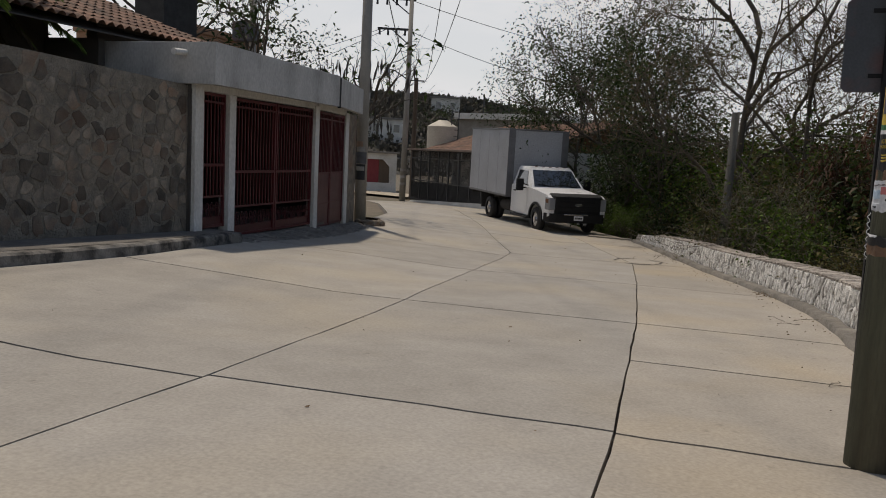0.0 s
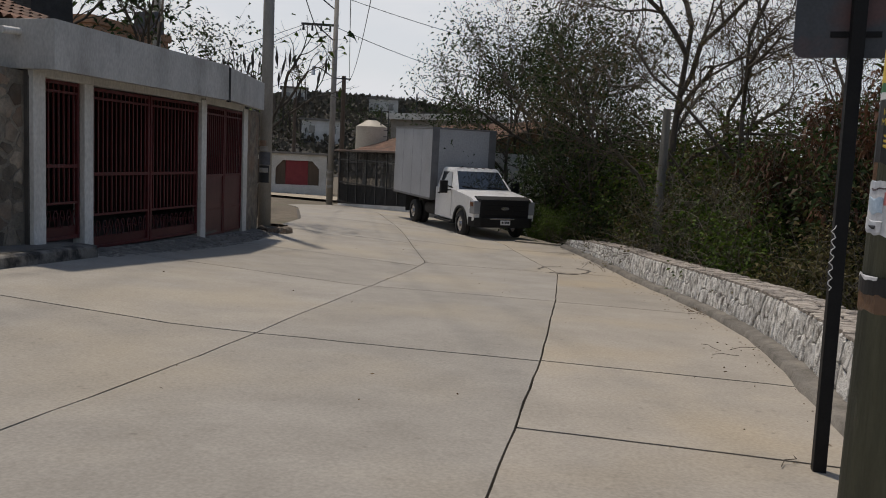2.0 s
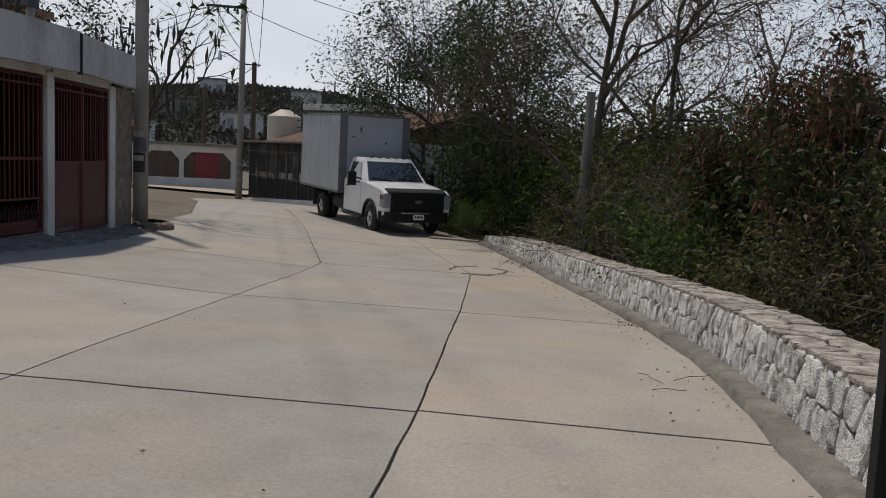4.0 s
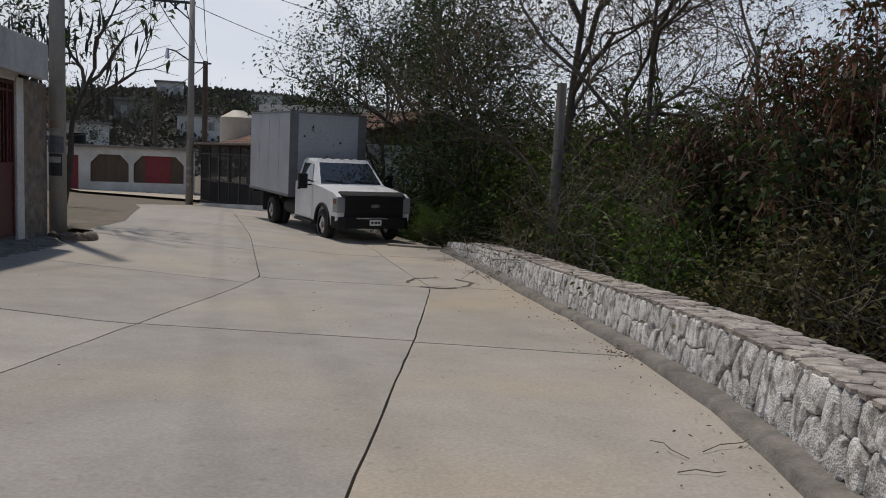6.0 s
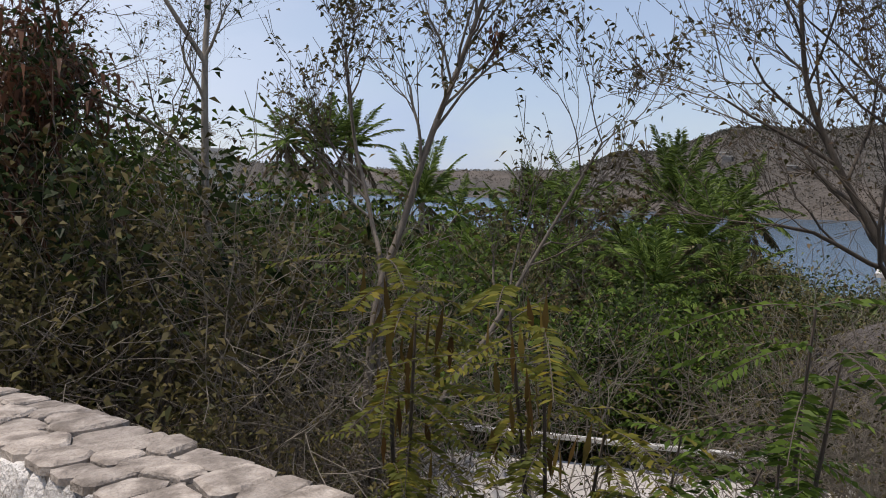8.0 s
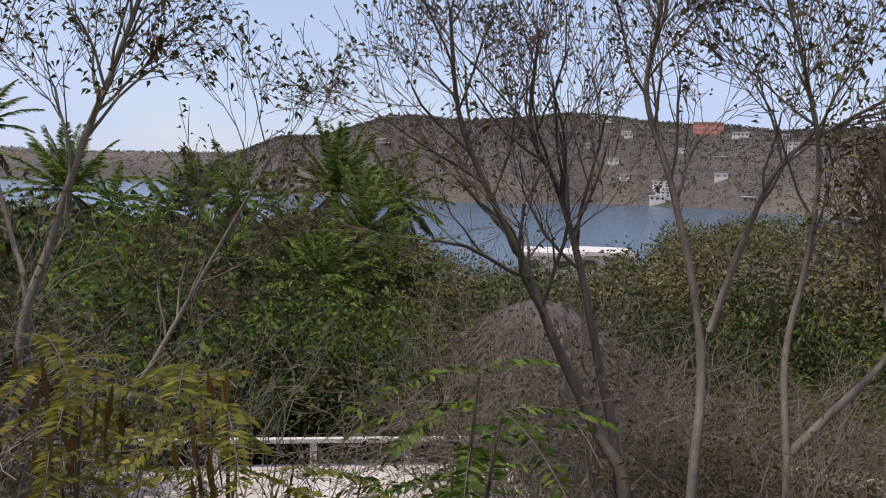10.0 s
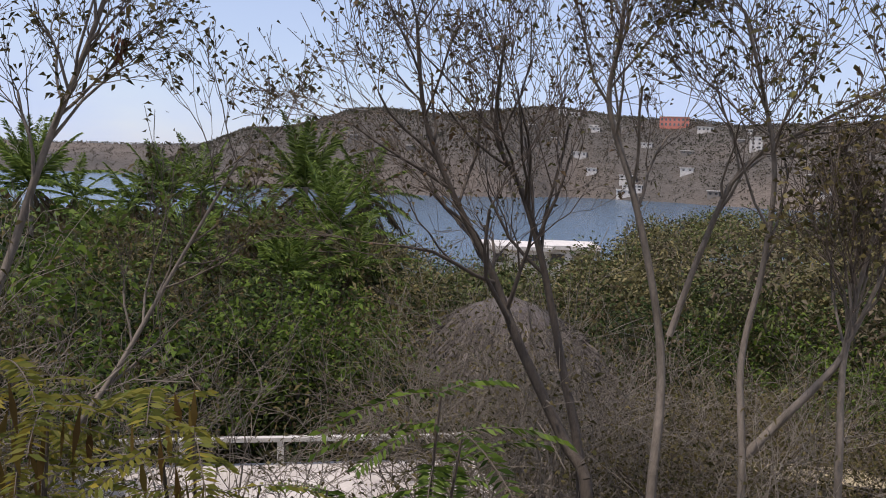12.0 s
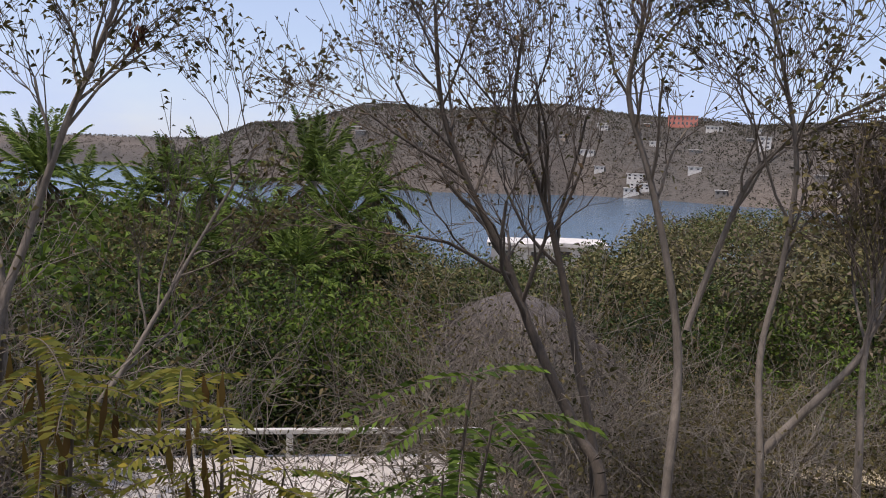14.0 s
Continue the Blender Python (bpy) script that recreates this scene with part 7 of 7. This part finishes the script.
for i in range(12):
    b, d = radians(rq.uniform(-11, 5)), rq.uniform(7, 14)
    x, y = 0.5 + d * math.cos(b), 7.3 + d * math.sin(b)
    k = max(min((1.4 - d * rq.uniform(0.06, 0.16) - terrain(x, y)) / 3.4, 1.5), 0.3)
    copy_thing(rq.choice((BARE, SHRUBS[3], SHRUBS[3])), pose(*on_ground(x, y, 0.05), 0, 0, rq.uniform(0, 360)) @ Matrix.Diagonal((k, k, k, 1)))
clump_rng = np.random.default_rng(6)
cp = np.array([5.82, 11.71, 2.42]) + clump_rng.normal(size=(40, 3)) * np.array([0.025, 0.025, 0.07])
v, f = blades(cp, np.array([[0, 0, -1.0]] * 40) + clump_rng.normal(size=(40, 3)) * 0.25, clump_rng.uniform(0.06, 0.12, 40), np.full(40, 0.03), 0.0, clump_rng)
tagged(quick("dry_leaf_bunch", v, f, L_POD), "dark bunch of withered leaves hanging in a bare tree", "leaf bunch")
# leafy plants at the parapet's far end and in front of the truck
for x, y, k in ((-2.35, 26.6, 0.26), (-2.7, 27.4, 0.3)):
    copy_thing(SHRUBS[0], pose(x, y, gz(y) - 0.1, 0, 0, 90 * k * 10) @ Matrix.Diagonal((k, k, k, 1)))

# ---- litter on the road ----
rl = random.Random(71)
L_LITTER = leaf_mat("dry_leaf", (0.13, 0.085, 0.05), (0.22, 0.16, 0.10), None, 0.1)
pts, dirs, lens = [], [], []
for i in range(210):
    y = rl.uniform(4.5, 25)
    x = wall_x(y) - 0.2 - abs(rl.gauss(0, 0.28)) - 0.02
    pts.append((x, y, surface(x, y) + 0.012))
for i in range(90):
    y = 13.35 + rl.gauss(0, 0.28)
    x = wall_x(y) - 0.22 - abs(rl.gauss(0, 0.16))
    pts.append((x, y, surface(x, y) + 0.012 + 0.05 * rl.random()))
for i in range(60):
    x, y = rl.uniform(-7, 1), rl.uniform(3, 22)
    pts.append((x, y, surface(x, y) + 0.012))
rnl = np.random.default_rng(71)
k = len(pts)
v, f = blades(np.array(pts), rnl.normal(size=(k, 3)) * np.array([1, 1, 0.12]), rnl.uniform(0.015, 0.045, k), rnl.uniform(0.008, 0.018, k), -0.05, rnl)
tagged(quick("leaf_litter", v, f, L_LITTER), "dry brown leaves scattered along the kerb", "leaf litter", kind="stuff")
for (x0, y0, a, ln) in ((1.05, 10.3, 40, 0.42), (0.95, 10.15, 120, 0.3), (0.85, 9.9, 10, 0.25), (1.0, 13.5, 75, 0.3), (0.95, 6.5, 60, 0.22)):
    pts = [(0, 0, 0.012), (ln * 0.4, 0.02, 0.02), (ln * 0.75, -0.015, 0.018), (ln, 0.02, 0.012)]
    v, f = tubes([(*p, *q, 0.0033, 0.0025) for p, q in zip(pts, pts[1:])], 5)
    ob = quick("stick", v, f, M_TWIG)
    ob.matrix_world = pose(x0, y0, surface(x0, y0), 0, 0, a)
    tagged(ob, "short dry stick lying by the kerb", "stick", "dry sticks")
plank = one("plank", None, M_PALEBARK, lambda bm: box(bm, -0.75, -0.13, 0.0, 0.75, 0.13, 0.04), 0.006)
plank.matrix_world = pose(-2.75, 25.75, gz(25.75) + 0.005, 0, 0, -12)
tagged(plank, "weathered board lying on the road by the parapet", "board")
# broken patch in the slab
v, f = [], []
for i in range(22):
    a = 2 * math.pi * i / 22
    rr2 = 1 + 0.25 * noise.noise((math.cos(a) * 2, math.sin(a) * 2, 3))
    for q, zz in ((1.0, 0.008), (0.9, 0.011)):
        x, y = -1.45 + 0.55 * rr2 * q * math.cos(a), 19.35 + 0.75 * rr2 * q * math.sin(a)
        v.append((x, y, surface(x, y) + zz))
for i in range(22):
    j = (i + 1) % 22
    if i not in (4, 5, 12, 13, 14, 19):
        f.append((2 * i, 2 * j, 2 * j + 1, 2 * i + 1))
tagged(mesh_ob("road_crack", v, f, M_JOINT, road))

# ---- stones of the parapet (last: many small pieces) ----
rs = random.Random(5)
pts = []
u = 2.5
while u < 24.7:
    w = rs.uniform(0.13, 0.25)
    if rs.random() < 0.4:
        pts.append((u + w / 2, rs.uniform(0.42, 0.58)))
    else:
        pts += [(u + w * rs.uniform(0.3, 0.7), rs.uniform(0.2, 0.34)), (u + w * rs.uniform(0.3, 0.7), rs.uniform(0.66, 0.82))]
    u += w


def face_spot(u, v, out):
    b, t = gz(u) + 0.05, parapet_top(u) - 0.035
    return (wall_x(u) + 0.004 + 0.045 * v - out, u, b + (t - b) * v)


for i, (mu, mv, ring) in enumerate(cells(pts, 2.4, 24.8, 0.0, 1.0, 0.42, 0.011, 3)):
    stone_piece("stone", ring, (mu, mv), face_spot, rs.uniform(0.018, 0.035), M_LIME, parapet, i)
pts = []
u = 4.0
while u < 23.5:
    w = rs.uniform(0.11, 0.22)
    n = rs.choice((2, 2, 3))
    for k in range(n):
        pts.append((u + w * rs.uniform(0.2, 0.8), 0.47 * (k + rs.uniform(0.25, 0.75)) / n))
    u += w
for i, (mu, mv, ring) in enumerate(cells(pts, 3.9, 23.6, -0.005, 0.475, 1.0, 0.004, 4)):
    lift = rs.uniform(0.003, 0.028)
    stone_piece("flagstone", ring, (mu, mv), lambda u, v, out: (wall_x(u) + 0.03 + v, u, parapet_top(u) - 0.024 + out), lift, M_CAP, parapet, i)

# ---- stones of the garden wall and the ramp ----
rw = random.Random(17)
pts = []
for _ in range(6000):
    a_, b_ = rw.uniform(5.0, 11.55), rw.uniform(0.05, 2.5)
    need = rw.choice((0.17, 0.28, 0.40, 0.46))
    if all((a_ - c_) ** 2 + ((b_ - d_) * 1.15) ** 2 > need * need for c_, d_ in pts):
        pts.append((a_, b_))
for i, (mu, mv, ring) in enumerate(cells(pts, 4.9, 11.56, 0.0, 2.6, 1.1, 0.028, 6, 0.014)):
    if i < 300 and mv < 2.42 - 0.04 * (mu - 8.2) and mv > walk_top(mu) - 0.02 and rw.random() < 0.93:
        ring = [(u_, min(max(v_, walk_top(u_) + 0.01), 2.53 - 0.04 * (u_ - 8.2))) for u_, v_ in ring]
        stone_piece("rubble_stone", ring, (mu, mv), lambda u_, v_, out: (-8.158 + out, u_, v_), rw.uniform(0.003, 0.016), M_RUBBLE, garden_wall, i)
rs2 = random.Random(8)
vv, ff = [], []
for i in range(420):
    y = rs2.uniform(12.6, 20.8)
    xo = float(np.interp(y, (12.4, 15, 18, 21.7), (-7.5, -7.62, -8.1, -8.75)))
    xi = float(np.interp(y, (12.4, 12.9, 16.7, 19.4, 21.7), (-8.1, -8.25, -8.45, -9.0, -9.6)))
    zi = float(np.interp(y, (12.4, 12.9, 16.7, 19.4, 21.7), (-0.17, -0.17, -0.27, -0.40, -0.46)))
    u = rs2.uniform(0.08, 0.92)
    x = xo + (xi - xo) * u
    z = (surface(xo, y) - 0.02) * (1 - u) + zi * u
    v0, f0 = stone_mesh(i, n=6, depth=0.2, dome=0.3)
    k, a = rs2.uniform(0.12, 0.26), rs2.uniform(0, 6.28)
    b = len(vv)
    for p in v0:
        q = Matrix.Rotation(a, 3, "Z") @ Vector((p[0] * k, p[2] * k * 0.7, -p[1] * 0.09))
        vv.append((x + q.x, y + q.y, z + q.z))
    ff += [tuple(b + j for j in g) for g in f0]
tagged(mesh_ob("ramp_stones", vv, ff, M_RAMP, ramp), kind="stuff")
